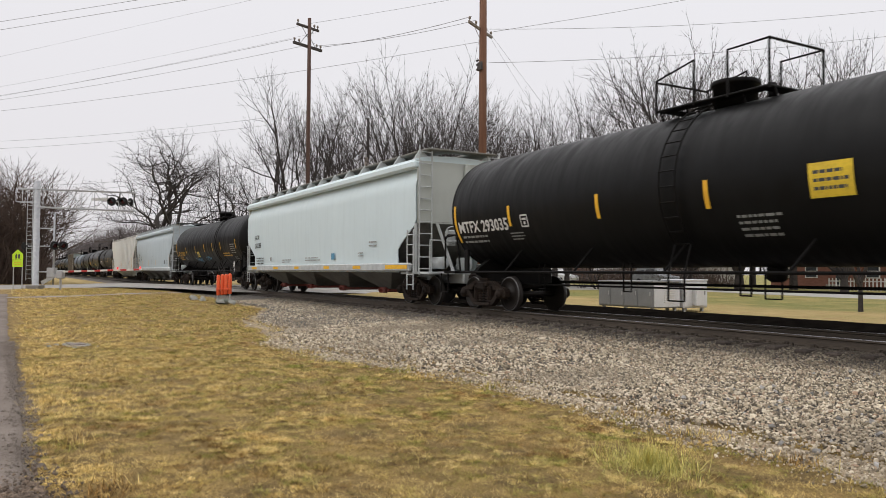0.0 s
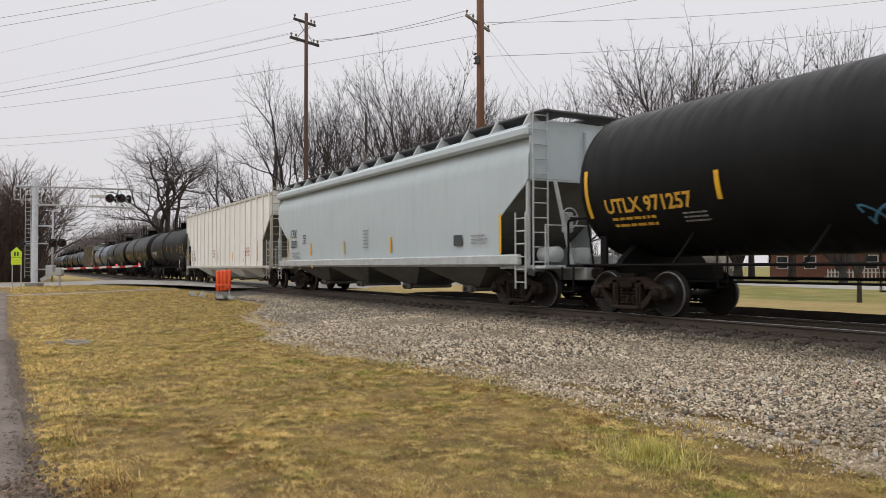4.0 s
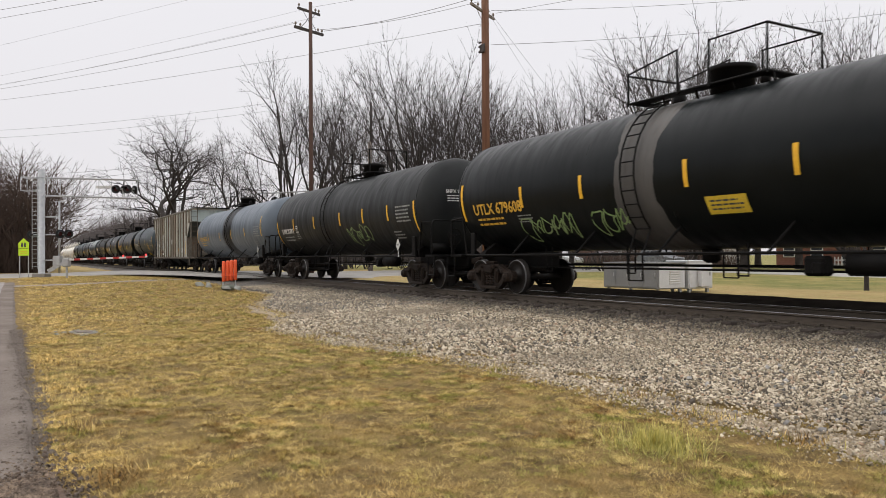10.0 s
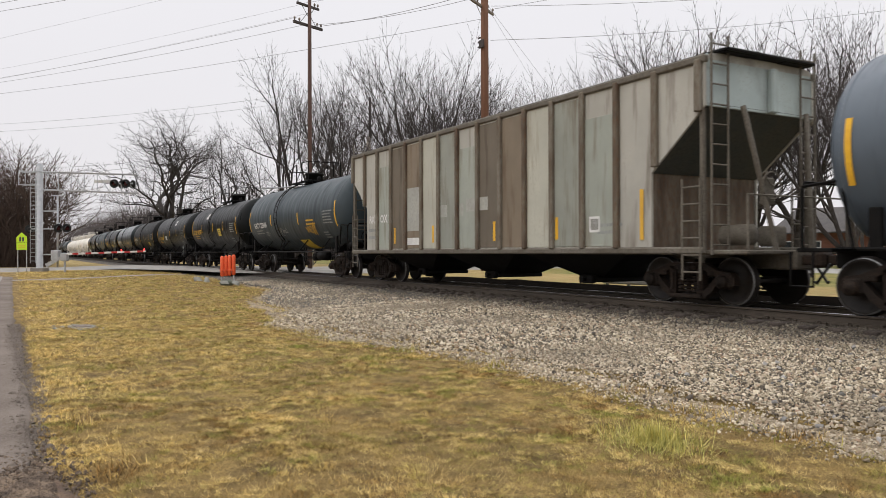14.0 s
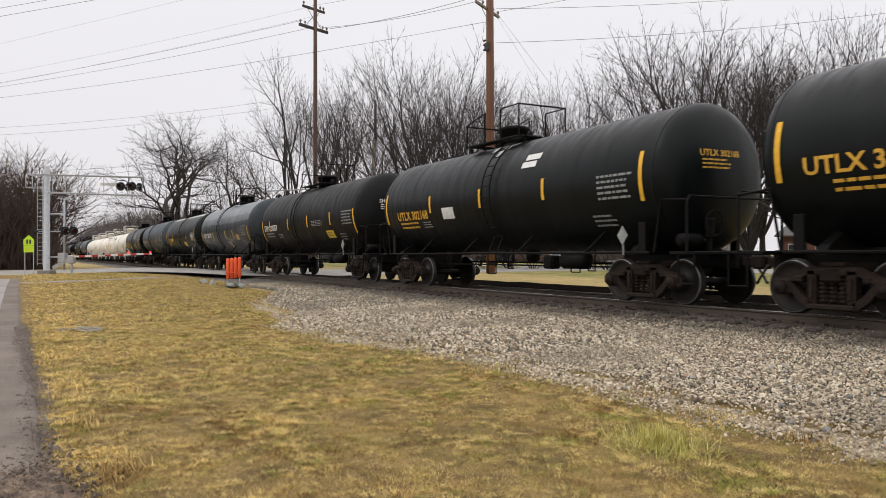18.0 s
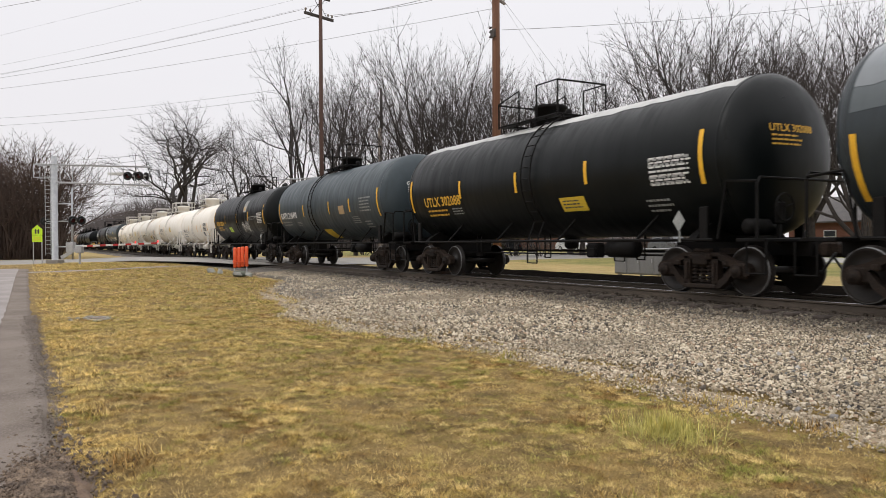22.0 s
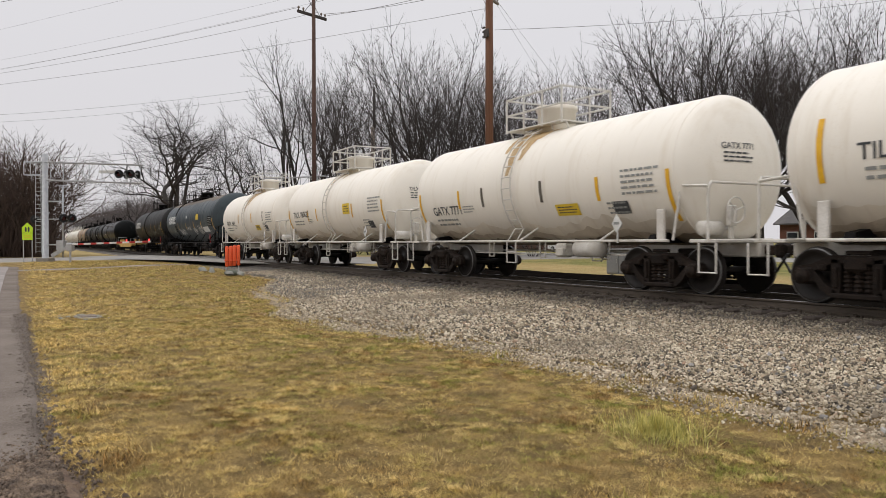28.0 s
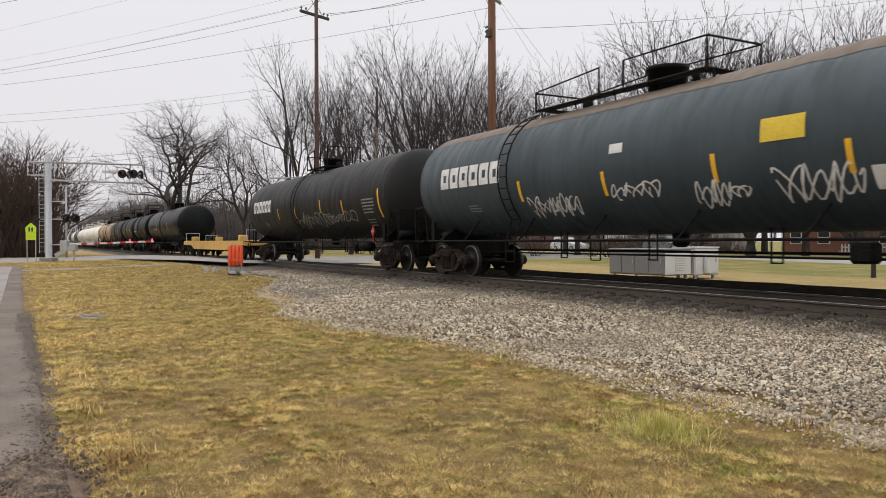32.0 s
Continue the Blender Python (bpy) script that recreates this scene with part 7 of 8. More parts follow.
wire((-38.49, 25.15, 13.94), (-29.55, 61.12, 19.68), 0.5, 0.02)
wire((-97.4, -50.1, 11.66), (2.35, 54.5, 19.92), 0.05, 0.016)
wire((-97.4, -50.1, 10.88), (2.35, 54.5, 19.77), 0.05, 0.016)
wire((-113.68, -7.98, 17.04), (-76.3, 23.6, 17.2), 0.5, 0.02)
wire((-113.69, -7.97, 16.11), (-76.3, 23.6, 16.4), 0.5, 0.02)
wire((-112.64, 4.03, 12.39), (-76.3, 23.0, 12.7), 0.6, 0.03)
wire((-112.64, 5.03, 11.6), (-76.3, 24.2, 12.7), 0.6, 0.03)

# ---- crossing signal with its cantilever, bell mast and gate ----
sg = (-59.97, 1.35)
sz = ground_z(*sg)
signal = thing("crossing_signal", pose(*sg, sz, 0, 0, 61), "galvanised level-crossing signal mast with truss arm over the road", "crossing signal")
part("footing", Shape().box((0, 0, 0.12), (0.9, 0.9, 0.3), 0.03), CONCRETE, signal)
mh = 7.6
part("mast", Shape().lathe([(0.1, 0.3), (0.25, 0.3), (0.26, 0.22), (mh, 0.2)], "z", 16), GALV, signal, "thick tubular mast", True)
arm_l = 6.9
for z, y in ((7.05, -0.16), (7.05, 0.16), (5.75, -0.16), (5.75, 0.16)):
    part("arm_chord", Shape().rod((-1.2 if z > 6.5 else 0.2, y, z), (arm_l, y, z - 0.25), 0.05), GALV, signal)
for i in range(8):
    x = 0.5 + i * 0.9
    part("truss_post", Shape().rod((x, -0.16, 7.02 - x * 0.036), (x, -0.16, 5.75 - x * 0.036), 0.025), GALV, signal)
    if i % 2 == 0 and i < 7:
        part("truss_brace", Shape().rod((x, -0.16, 7.02 - x * 0.036), (x + 0.9, -0.16, 5.72 - x * 0.036), 0.025), GALV, signal)
part("basket", Shape().pipe([(-1.25, -0.4, 7.0), (-0.3, -0.4, 7.0), (-0.3, 0.4, 7.0), (-1.25, 0.4, 7.0), (-1.25, -0.4, 7.0)], 0.025).pipe([(-1.25, -0.4, 6.1), (-0.3, -0.4, 6.1), (-0.3, 0.4, 6.1), (-1.25, 0.4, 6.1), (-1.25, -0.4, 6.1)], 0.025).rod((-1.25, -0.4, 6.1), (-1.25, -0.4, 7.0), 0.025).rod((-0.8, -0.4, 6.1), (-0.8, -0.4, 7.0), 0.025), GALV, signal, "small railed service basket")
part("mast_ladder", ladder((-0.42, -0.1, 0.6), (-0.42, -0.1, 7.2), 0.38, 22), GALV, signal, "caged service ladder")


def lamp(parent, x, y, z, turn):
    disc = part("signal_lamp", Shape().lathe([(-0.03, 0.30), (0.0, 0.31), (0.02, 0.30)], "y", 20).lathe([(0.02, 0.15), (0.2, 0.13), (0.26, 0.08)], "y", 14), BLACK_PLASTIC, parent, "round black flashing-light unit", True, pose(x, y, z, 0, 0, turn))
    part("lens", Shape().lathe([(-0.06, 0.10), (-0.035, 0.15)], "y", 16), LENS, disc, "dark red lens", True)
    part("hood", Shape().add([(0.17 * math.cos(a), q, 0.17 * math.sin(a)) for q in (-0.36, -0.02) for a in np.linspace(-0.2, 3.34, 10)], [(i, i + 1, 11 + i, 10 + i) for i in range(9)]), BLACK_PLASTIC, disc)


for i, x in enumerate((5.35, 6.15)):
    lamp(signal, x, -0.3, 6.15, 0)
    lamp(signal, x + 0.25, 0.3, 6.15, 150)
lamp(signal, 1.35, -0.1, 3.05, 40)
lamp(signal, 1.95, -0.1, 3.05, 40)
lamp(signal, -0.75, 0.1, 3.0, 200)
part("lamp_arm", Shape().rod((-0.75, 0, 3.0), (2.0, 0, 3.0), 0.04), GALV, signal)
part("lamp_cross_arm", Shape().rod((5.2, -0.2, 6.15), (6.6, -0.2, 6.15), 0.04).rod((5.8, -0.2, 6.15), (5.8, -0.2, 5.6), 0.04), GALV, signal)
part("crossbuck", Shape().box((4.3, 0.2, 6.35), (1.2, 0.03, 0.2), 0.005), MARK_WHITE, signal, "white crossbuck seen from behind", at=pose(0, 0, 0))
part("bell_mast", Shape().lathe([(0.3, 0.07), (5.3, 0.06)], "z", 10, (1.25, 0, 0)).rod((0.2, 0, 4.25), (1.25, 0, 4.25), 0.05).rod((0.2, 0, 1.2), (1.25, 0, 1.2), 0.05).box((1.25, 0, 5.35), (0.7, 0.1, 0.04), 0.01), GALV, signal, "slim side mast", True)
part("relay_case", Shape().box((1.15, 0, 1.15), (0.5, 0.55, 0.7), 0.03), GALV, signal)
part("counterweight", Shape().prism([(0.5, 0.55), (2.1, 1.35), (2.1, 1.15), (0.6, 0.3)], -0.25, -0.15), GALV, signal, "gate counterweight arm")
gate = thing("crossing_gate", pose(-55.8, 2.95, ground_z(-55.8, 2.95), 0, 0, 61), "lowered red and white crossing gate arm", "gate")
part("gate_machine", Shape().box((-0.35, 0.2, 1.05), (0.42, 0.4, 0.55), 0.04).rod((-0.35, 0.2, -0.1), (-0.35, 0.2, 0.8), 0.07, 8), GALV, gate, "gate drive on a short post")
part("arm", Shape().box((2.55, 0, 1.24), (5.2, 0.05, 0.12), 0.01), MARK_WHITE, gate, "white gate arm", at=pose(0, 0, 0, 0, -2.0, 0))
for i in range(6):
    part("red_band", Shape().box((0.5 + i * 0.86, 0, 1.24), (0.40, 0.056, 0.126), 0.008), MARK_RED, gate, "red reflective band", at=pose(0, 0, 0, 0, -2.0, 0))
for x in (1.9, 3.5, 5.0):
    part("gate_lamp", Shape().lathe([(1.29, 0.05), (1.4, 0.05), (1.43, 0.03)], "z", 10, (x, 0, 0.035 * x)), GLOW if x > 2 else LENS, gate, "small red gate lamp", True)

# the second cantilever, on the far side of the line
far = (-63.5, 22.6)
fz = ground_z(*far)
sig2 = thing("crossing_signal", pose(*far, fz, 0, 0, 215), "galvanised level-crossing signal on the far side of the track", "crossing signal")
part("mast", Shape().lathe([(0.0, 0.22), (7.6, 0.19)], "z", 14), GALV, sig2, "", True)
for z in (7.0, 6.1):
    for y in (-0.16, 0.16):
        part("arm_chord", Shape().rod((-1.0, y, z), (6.0, y, z), 0.05), GALV, sig2)
for i in range(7):
    part("truss_post", Shape().rod((i * 0.9, -0.16, 7.0), (i * 0.9, -0.16, 6.1), 0.025), GALV, sig2)
    part("truss_brace", Shape().rod((i * 0.9, -0.16, 7.0), (i * 0.9 + 0.9, -0.16, 6.1), 0.025), GALV, sig2)
for k in (-1, 1):
    part("crossbuck_blade", Shape().box((0, 0, 0), (1.3, 0.03, 0.2), 0.005), MARK_WHITE, sig2, "white crossbuck blade", at=pose(0.2, -0.3, 6.4, 0, k * 45, 0))
lamp(sig2, 3.6, -0.3, 6.4, 180)
lamp(sig2, 4.4, -0.3, 6.4, 180)
lamp(sig2, -0.5, -0.3, 3.0, 180)
lamp(sig2, 0.5, -0.3, 3.0, 180)

# school crossing sign by the road
sx, sy = -59.55, 0.25
sign = thing("school_sign", pose(sx, sy, ground_z(sx, sy), 0, 0, 58), "yellow-green five-sided school crossing sign on two posts", "road sign")
for q in (-0.31, 0.31):
    part("post", Shape().box((q, 0.04, 0.95), (0.06, 0.05, 2.0), 0.008), GALV, sign)
part("sign_plate", Shape().prism([(-0.38, 2.04), (0.38, 2.04), (0.38, 2.42), (0, 2.74), (-0.38, 2.42)], -0.02, 0.0), LIME, sign, "yellow-green pentagon plate")
lower = part("lower_plate", Shape().box((0, -0.01, 1.78), (0.74, 0.02, 0.48), 0.004), LIME, sign, "yellow-green lower plate")
for k in range(2):
    part("plate_print", Shape().box((0, -0.024, 1.7 + k * 0.14), (0.5, 0.006, 0.05)), SHEET_YELLOW, lower)
for q in (-0.1, 0.1):
    part("symbol", Shape().prism([(q - 0.06, 2.12), (q + 0.06, 2.12), (q + 0.07, 2.36), (q, 2.46), (q - 0.07, 2.36)], -0.03, -0.022), MARK_DARK, sign, "plain dark symbol")

# ---- orange barrier, rocks, drain ----
bx, by = -33.3, 8.0
bz = max(ground_z(bx, by), gravel_z(bx, TRACK - by))
BAG = surface("faded_green_bag", (0.12, 0.14, 0.11), (0.17, 0.18, 0.15), 4, 30, 0.8, relief=0.3)
bar = thing("safety_barrier", pose(bx, by, bz, 0, 0, 62), "orange plastic safety barrier on short legs", "barrier")
for i in range(4):
    part("orange_tube", Shape().lathe([(0.34, 0.06), (0.38, 0.082), (1.18, 0.082), (1.24, 0.05)], "z", 12, (-0.24 + i * 0.165, 0.03 * (i % 2), 0.02 * i)), ORANGE, bar, "fluorescent orange post", True)
for q in (-0.27, 0.27):
    part("leg", Shape().box((q, 0, 0.24), (0.05, 0.05, 0.52), 0.01), GALV, bar)
part("strap", Shape().box((0, -0.1, 0.62), (0.64, 0.03, 0.06), 0.01), ORANGE, bar)
part("sandbag", Shape().lathe([(-0.32, 0.05), (-0.25, 0.12), (0.2, 0.13), (0.3, 0.05)], "x", 12, (0.0, -0.1, 0.08)), BAG, bar, "green-grey sandbag", True)
ROCK = surface("pale_limestone", (0.31, 0.315, 0.28), (0.24, 0.24, 0.215), 3, 20, 0.85, relief=0.6, dist=0.02)
for i, (x, y, s) in enumerate(((-36.6, 7.4, 0.45), (-35.7, 7.6, 0.6), (-33.0, 7.75, 0.55), (-32.6, 8.2, 0.4))):
    me = stones("rock", [(0, 0, 0.1)], s * 0.8, ROCK, 0.8)
    tagged(new("rock", me), "pale limestone rock lying on the ground", "rock", "rocks by the barrier").matrix_basis = pose(x, y, max(ground_z(x, y), gravel_z(x, TRACK - y)), 0, 0, i * 50)
drain = thing("drain_cover", pose(-17.1, 1.15, ground_z(-17.1, 1.15) - 0.008, 0, 0, 8), "dark iron storm drain cover sunk in the grass", "drain cover")
part("frame", Shape().box((0, 0, 0), (0.74, 0.46, 0.05), 0.01), CONCRETE, drain, "worn concrete frame")
rubble = [(random.gauss(0, 0.3), random.gauss(0, 0.17), 0.02) for _ in range(70)]
tagged(part("rubble", stones("rubble", rubble, 0.07, ROCK, 0.6), parent=drain, label="broken stones round the drain"), kind="stuff")
for i in range(5):
    part("grate_bar", Shape().box((-0.2 + i * 0.1, 0, 0.03), (0.045, 0.3, 0.03), 0.005), GREYPOLE, drain)

# ---- grey equipment cabinets behind the line ----
CAB = surface("light_grey_cabinet_paint", (0.62, 0.63, 0.64), (0.55, 0.56, 0.57), 2, 30, 0.5, relief=0.05)
# The same cabinet paint with the train's shade mixed in
CAB_SHADED = surface("mid_grey_cabinet_paint", (0.23, 0.235, 0.24), (0.2, 0.205, 0.21), 2, 30, 0.5, relief=0.05)


def cabinet(x, y, turn, w, d, h, panels, material, label):
    z = ground_z(x, y)
    c = thing("equipment_cabinet", pose(x, y, z, 0, 0, turn), label, "cabinet", "equipment cabinets beside the railway")
    part("body", Shape().box((0, 0, 0.14 + h / 2), (w, d, h), 0.02), material, c)
    part("lid", Shape().box((0, 0, 0.16 + h), (w + 0.06, d + 0.06, 0.05), 0.015), material, c)
    for i in range(panels):
        q = -w / 2 + w * (i + 0.5) / panels
        dr = part("door", Shape().box((q, -d / 2 - 0.012, 0.14 + h / 2), (w / panels - 0.05, 0.025, h - 0.1), 0.006), material, c)
        part("handle", Shape().box((q + w / panels * 0.36, -d / 2 - 0.04, 0.14 + h * 0.55), (0.03, 0.04, 0.14), 0.008), GALV, dr)
    for i in range(4):
        part("leg", Shape().box(((-1 if i % 2 else 1) * (w / 2 - 0.15), (-1 if i < 2 else 1) * (d / 2 - 0.12), 0.04), (0.1, 0.1, 0.24), 0.01), GALV, c)
    return c


c1 = cabinet(-19.95, 19.45, 0, 2.7, 1.3, 0.88, 4, CAB_SHADED, "long grey equipment cabinet with four doors and a louvred end")
# added panel that keeps the cabinet's end in the unshaded paint
part("end_panel", Shape().box((1.362, 0, 0.58), (0.025, 1.2, 0.8), 0.006), CAB, c1, "pale end panel")
for i in range(7):
    part("louvre", Shape().box((1.385, 0.1, 0.34 + i * 0.08), (0.03, 0.5, 0.035), 0.006), MARK_WHITE, c1)
c2 = cabinet(-19.1, 20.85, 90, 1.2, 1.0, 0.95, 1, CAB, "light grey equipment cabinet on short legs")
part("end_box", Shape().box((0, -0.62, 0.5), (0.4, 0.2, 0.6), 0.03), CAB, c2, "small meter box")


# ---- houses, fence and parked cars behind the street ----
SIDING = surface("white_house_siding", (0.46, 0.45, 0.42), (0.38, 0.37, 0.35), 0.6, 12, 0.7, relief=0.3, stretch=(0.3, 0.3, 6))
BRICKRED = surface("red_brick_wall", (0.15, 0.065, 0.045), (0.20, 0.095, 0.068), 2, 14, 0.85, relief=0.4, stretch=(1, 1, 3))
SHINGLE = surface("dark_grey_shingles", (0.09, 0.085, 0.085), (0.13, 0.12, 0.115), 1.5, 10, 0.9, relief=0.5)
PANE = surface("dark_window_glass", (0.03, 0.035, 0.04), (0.045, 0.05, 0.055), 1, 5, 0.12, relief=0)


def house(x, y, turn, w, d, h, wall, label):
    z = ground_z(x, y)
    t = thing("house", pose(x, y, z, 0, 0, turn), label, "house", "houses behind the street")
    part("wall", Shape().box((0, 0, h / 2 - 0.1), (w, d, h + 0.2), 0.02), wall, t)
    for k in (-1, 1):
        part("roof_slope", Shape().add([(-w / 2 - 0.4, k * (d / 2 + 0.5), h - 0.15), (w / 2 + 0.4, k * (d / 2 + 0.5), h - 0.15), (w / 2 + 0.4, 0, h + d * 0.3), (-w / 2 - 0.4, 0, h + d * 0.3), (-w / 2 - 0.4, k * (d / 2 + 0.5), h - 0.02), (w / 2 + 0.4, k * (d / 2 + 0.5), h - 0.02), (w / 2 + 0.4, 0, h + d * 0.3 + 0.13), (-w / 2 - 0.4, 0, h + d * 0.3 + 0.13)], [(0, 1, 2, 3), (4, 7, 6, 5), (0, 4, 5, 1), (1, 5, 6, 2), (2, 6, 7, 3), (3, 7, 4, 0)]), SHINGLE, t)
        part("gable", Shape().prism([(-d / 2, h), (d / 2, h), (0, h + d * 0.29)], k * (w / 2 - 0.06), k * w / 2, "x"), wall, t)
    n = max(2, int(w / 3))
    for i in range(n):
        q = -w / 2 + w * (i + 0.5) / n
        if i == n // 2:
            part("front_door", Shape().box((q, -d / 2 - 0.03, 1.05), (0.95, 0.08, 2.1), 0.02), PANE, t)
            continue
        fr = part("window", Shape().box((q, -d / 2 - 0.02, 1.5), (1.3, 0.08, 1.3), 0.02), MARK_WHITE, t)
        for k in (-1, 1):
            part("pane", Shape().box((q, -d / 2 - 0.07, 1.5 + k * 0.3), (1.1, 0.03, 0.52)), PANE, fr)
    part("step", Shape().box((-w / 2 + w * (n // 2 + 0.5) / n, -d / 2 - 0.6, 0.1), (1.6, 1.1, 0.3), 0.02), CONCRETE, t)
    return t


house(-44, 71, 0, 12, 8, 3.0, BRICKRED, "red brick single-storey house with a grey shingle roof")
house(-62, 66, 5, 11, 8, 2.9, SIDING, "white bungalow with dark windows")
house(-27, 74, -4, 12, 8, 3.0, BRICKRED, "red brick bungalow with a shingle roof")
house(-82, 62, 0, 11, 8, 3.0, BRICKRED, "red brick house behind the trees")
house(-8, 72, 0, 12, 8, 3.0, BRICKRED, "brown brick house with a grey shingle roof")
fence = thing("picket_fence", pose(-24, 57.5, ground_z(-24, 57.5)), "white picket fence along the far verge", "fence")
pk = Shape().prism([(-0.05, 0.05), (0.05, 0.05), (0.05, 1.0), (0, 1.08), (-0.05, 1.0)], -0.012, 0.012).mesh("picket", MARK_WHITE)
for i in range(90):
    part("picket", pk, parent=fence, at=pose(-13.5 + i * 0.3, 0, 0))
for z in (0.3, 0.8):
    part("fence_rail", Shape().box((0, 0.04, z), (27.2, 0.05, 0.09), 0.01), MARK_WHITE, fence)
TYRE = surface("tyre_rubber", (0.014, 0.014, 0.014), (0.022, 0.022, 0.022), 5, 30, 0.85, relief=0.2)
BODY = {"black": surface("black_car_paint", (0.012, 0.013, 0.015), (0.016, 0.017, 0.02), 0.5, 5, 0.2, relief=0), "white": surface("white_car_paint", (0.6, 0.61, 0.62), (0.55, 0.56, 0.57), 0.5, 5, 0.25, relief=0), "grey": surface("silver_car_paint", (0.2, 0.21, 0.22), (0.24, 0.25, 0.26), 0.5, 5, 0.25, relief=0)}


def parked_car(x, y, turn, paint, label):
    t = thing("parked_car", pose(x, y, ground_z(x, y) + 0.04, 0, 0, turn), label, "car", "parked cars")
    low = [(-2.3, 0.35), (2.25, 0.35), (2.3, 0.6), (2.2, 0.85), (1.15, 0.98), (-2.2, 1.02), (-2.32, 0.7)]
    part("body", Shape().prism(low, -0.88, 0.88), BODY[paint], t)
    part("cabin", Shape().add([(-2.1, -0.84, 1.0), (1.1, -0.84, 0.98), (0.45, -0.68, 1.62), (-1.8, -0.68, 1.66), (-2.1, 0.84, 1.0), (1.1, 0.84, 0.98), (0.45, 0.68, 1.62), (-1.8, 0.68, 1.66)], [(0, 1, 2, 3), (7, 6, 5, 4), (0, 4, 5, 1), (1, 5, 6, 2), (2, 6, 7, 3), (3, 7, 4, 0)]), BODY[paint], t)
    for k in (-1, 1):
        for a, b in ((-1.75, -0.75), (-0.65, 0.55)):
            part("side_window", Shape().add([(a, k * 0.835, 1.06), (b, k * 0.835, 1.06), (b - 0.12, k * 0.70, 1.55), (a + 0.1, k * 0.70, 1.55), (a, k * 0.80, 1.06), (b, k * 0.80, 1.06), (b - 0.12, k * 0.66, 1.55), (a + 0.1, k * 0.66, 1.55)], [(0, 1, 2, 3), (4, 7, 6, 5), (0, 4, 5, 1), (1, 5, 6, 2), (2, 6, 7, 3), (3, 7, 4, 0)]), PANE, t)
        for q in (-1.4, 1.4):
            w = part("wheel", Shape().lathe([(-0.1, 0.2), (-0.11, 0.3), (-0.08, 0.34), (0.08, 0.34), (0.11, 0.3), (0.1, 0.2)], "y", 20, (q, k * 0.8, 0.34)), TYRE, t, "", True)
            part("rim", Shape().lathe([(-0.03, 0.2), (0.03, 0.2)], "y", 14, (q, k * 0.89, 0.34)), GALV, w)
        part("headlight", Shape().box((2.24, k * 0.62, 0.72), (0.1, 0.34, 0.14), 0.03), GALV, t)
        part("tail_light", Shape().box((-2.28, k * 0.72, 0.8), (0.06, 0.2, 0.2), 0.02), LENS, t)
    return t


parked_car(-58.5, 38.0, 175, "black", "black estate car parked by the street")
parked_car(-51, 52.0, 0, "grey", "silver car parked behind the street")
parked_car(-66, 52.5, 0, "white", "white car parked behind the street")

# ---- loose stones on the gravel: the nearest as pieces, the rest as one ----
piece = [stones("ballast_stone", [(0, 0, 0)], 0.055, STONES, 0.8) for _ in range(12)]
STONE_ONE = surface("single_stone", (0.27, 0.26, 0.245), (0.35, 0.335, 0.31), 6, 40, 0.85, relief=0.3, rand=0.45)
for me in piece:
    me.materials[0] = STONE_ONE
for x, y, z in scatter_gravel(300, -6.5, -1.5, 0.016):
    part("ballast_stone", random.choice(piece), parent=gravel_bed, at=pose(x, y, z, random.uniform(-20, 20), random.uniform(-20, 20), random.uniform(0, 360)))
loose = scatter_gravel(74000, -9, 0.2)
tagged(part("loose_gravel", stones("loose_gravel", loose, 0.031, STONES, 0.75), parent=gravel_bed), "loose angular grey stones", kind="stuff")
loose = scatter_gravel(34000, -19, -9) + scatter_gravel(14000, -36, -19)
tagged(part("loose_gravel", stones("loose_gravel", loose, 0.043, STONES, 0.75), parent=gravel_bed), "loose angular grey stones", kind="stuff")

margin_x = list(np.arange(-34, 4, 0.25))
GRIT = surface("sandy_grit", (0.30, 0.235, 0.155), (0.20, 0.15, 0.095), 2.5, 55, 0.95, relief=0.7, dist=0.015, third=(0.40, 0.34, 0.25))
strip("grit_margin", [(x, gravel_edge(x) + 0.3) for x in margin_x], [(x, gravel_edge(x) - 0.22 - 0.22 * noise.noise((x * 0.8, 1, 6)) - 0.12 * noise.noise((x * 3.1, 2, 6))) for x in margin_x], GRIT, "sandy grit between the ballast and the grass", "soil", 0.012)
grit = []
for _ in range(9000):
    x = random.uniform(-16, -1)
    y = gravel_edge(x) - 0.1 + random.gauss(0, 0.2)
    grit.append((x, y, ground_z(x, y) + 0.014))
tagged(new("fine_grit", stones("fine_grit", grit, 0.022, STONES, 0.8)), "small stones strewn along the edge of the grass", "gravel", kind="stuff")

# ---- grass ----
m, n, l, p = nodes_of("grass_blades")
co = n.new("ShaderNodeTexCoord").outputs["Object"]
isl = n.new("ShaderNodeNewGeometry").outputs["Random Per Island"]
cr = n.new("ShaderNodeValToRGB")
e = cr.color_ramp.elements
e[0].position, e[0].color = 0.0, (0.07, 0.04, 0.016, 1)
e[1].position, e[1].color = 1.0, (0.98, 0.79, 0.36, 1)
for q, k in ((0.16, (0.28, 0.165, 0.05, 1)), (0.30, (0.70, 0.48, 0.145, 1)), (0.6, (0.94, 0.69, 0.235, 1)), (0.85, (0.97, 0.77, 0.33, 1))):
    e.new(q).color = k
l.new(isl, cr.inputs[0])
green = n.new("ShaderNodeValToRGB")
green.color_ramp.elements[0].color, green.color_ramp.elements[1].color = (0.05, 0.075, 0.012, 1), (0.45, 0.45, 0.10, 1)
l.new(isl, green.inputs[0])
brown = n.new("ShaderNodeValToRGB")
brown.color_ramp.elements[0].color, brown.color_ramp.elements[1].color = (0.05, 0.027, 0.011, 1), (0.52, 0.30, 0.10, 1)
l.new(isl, brown.inputs[0])
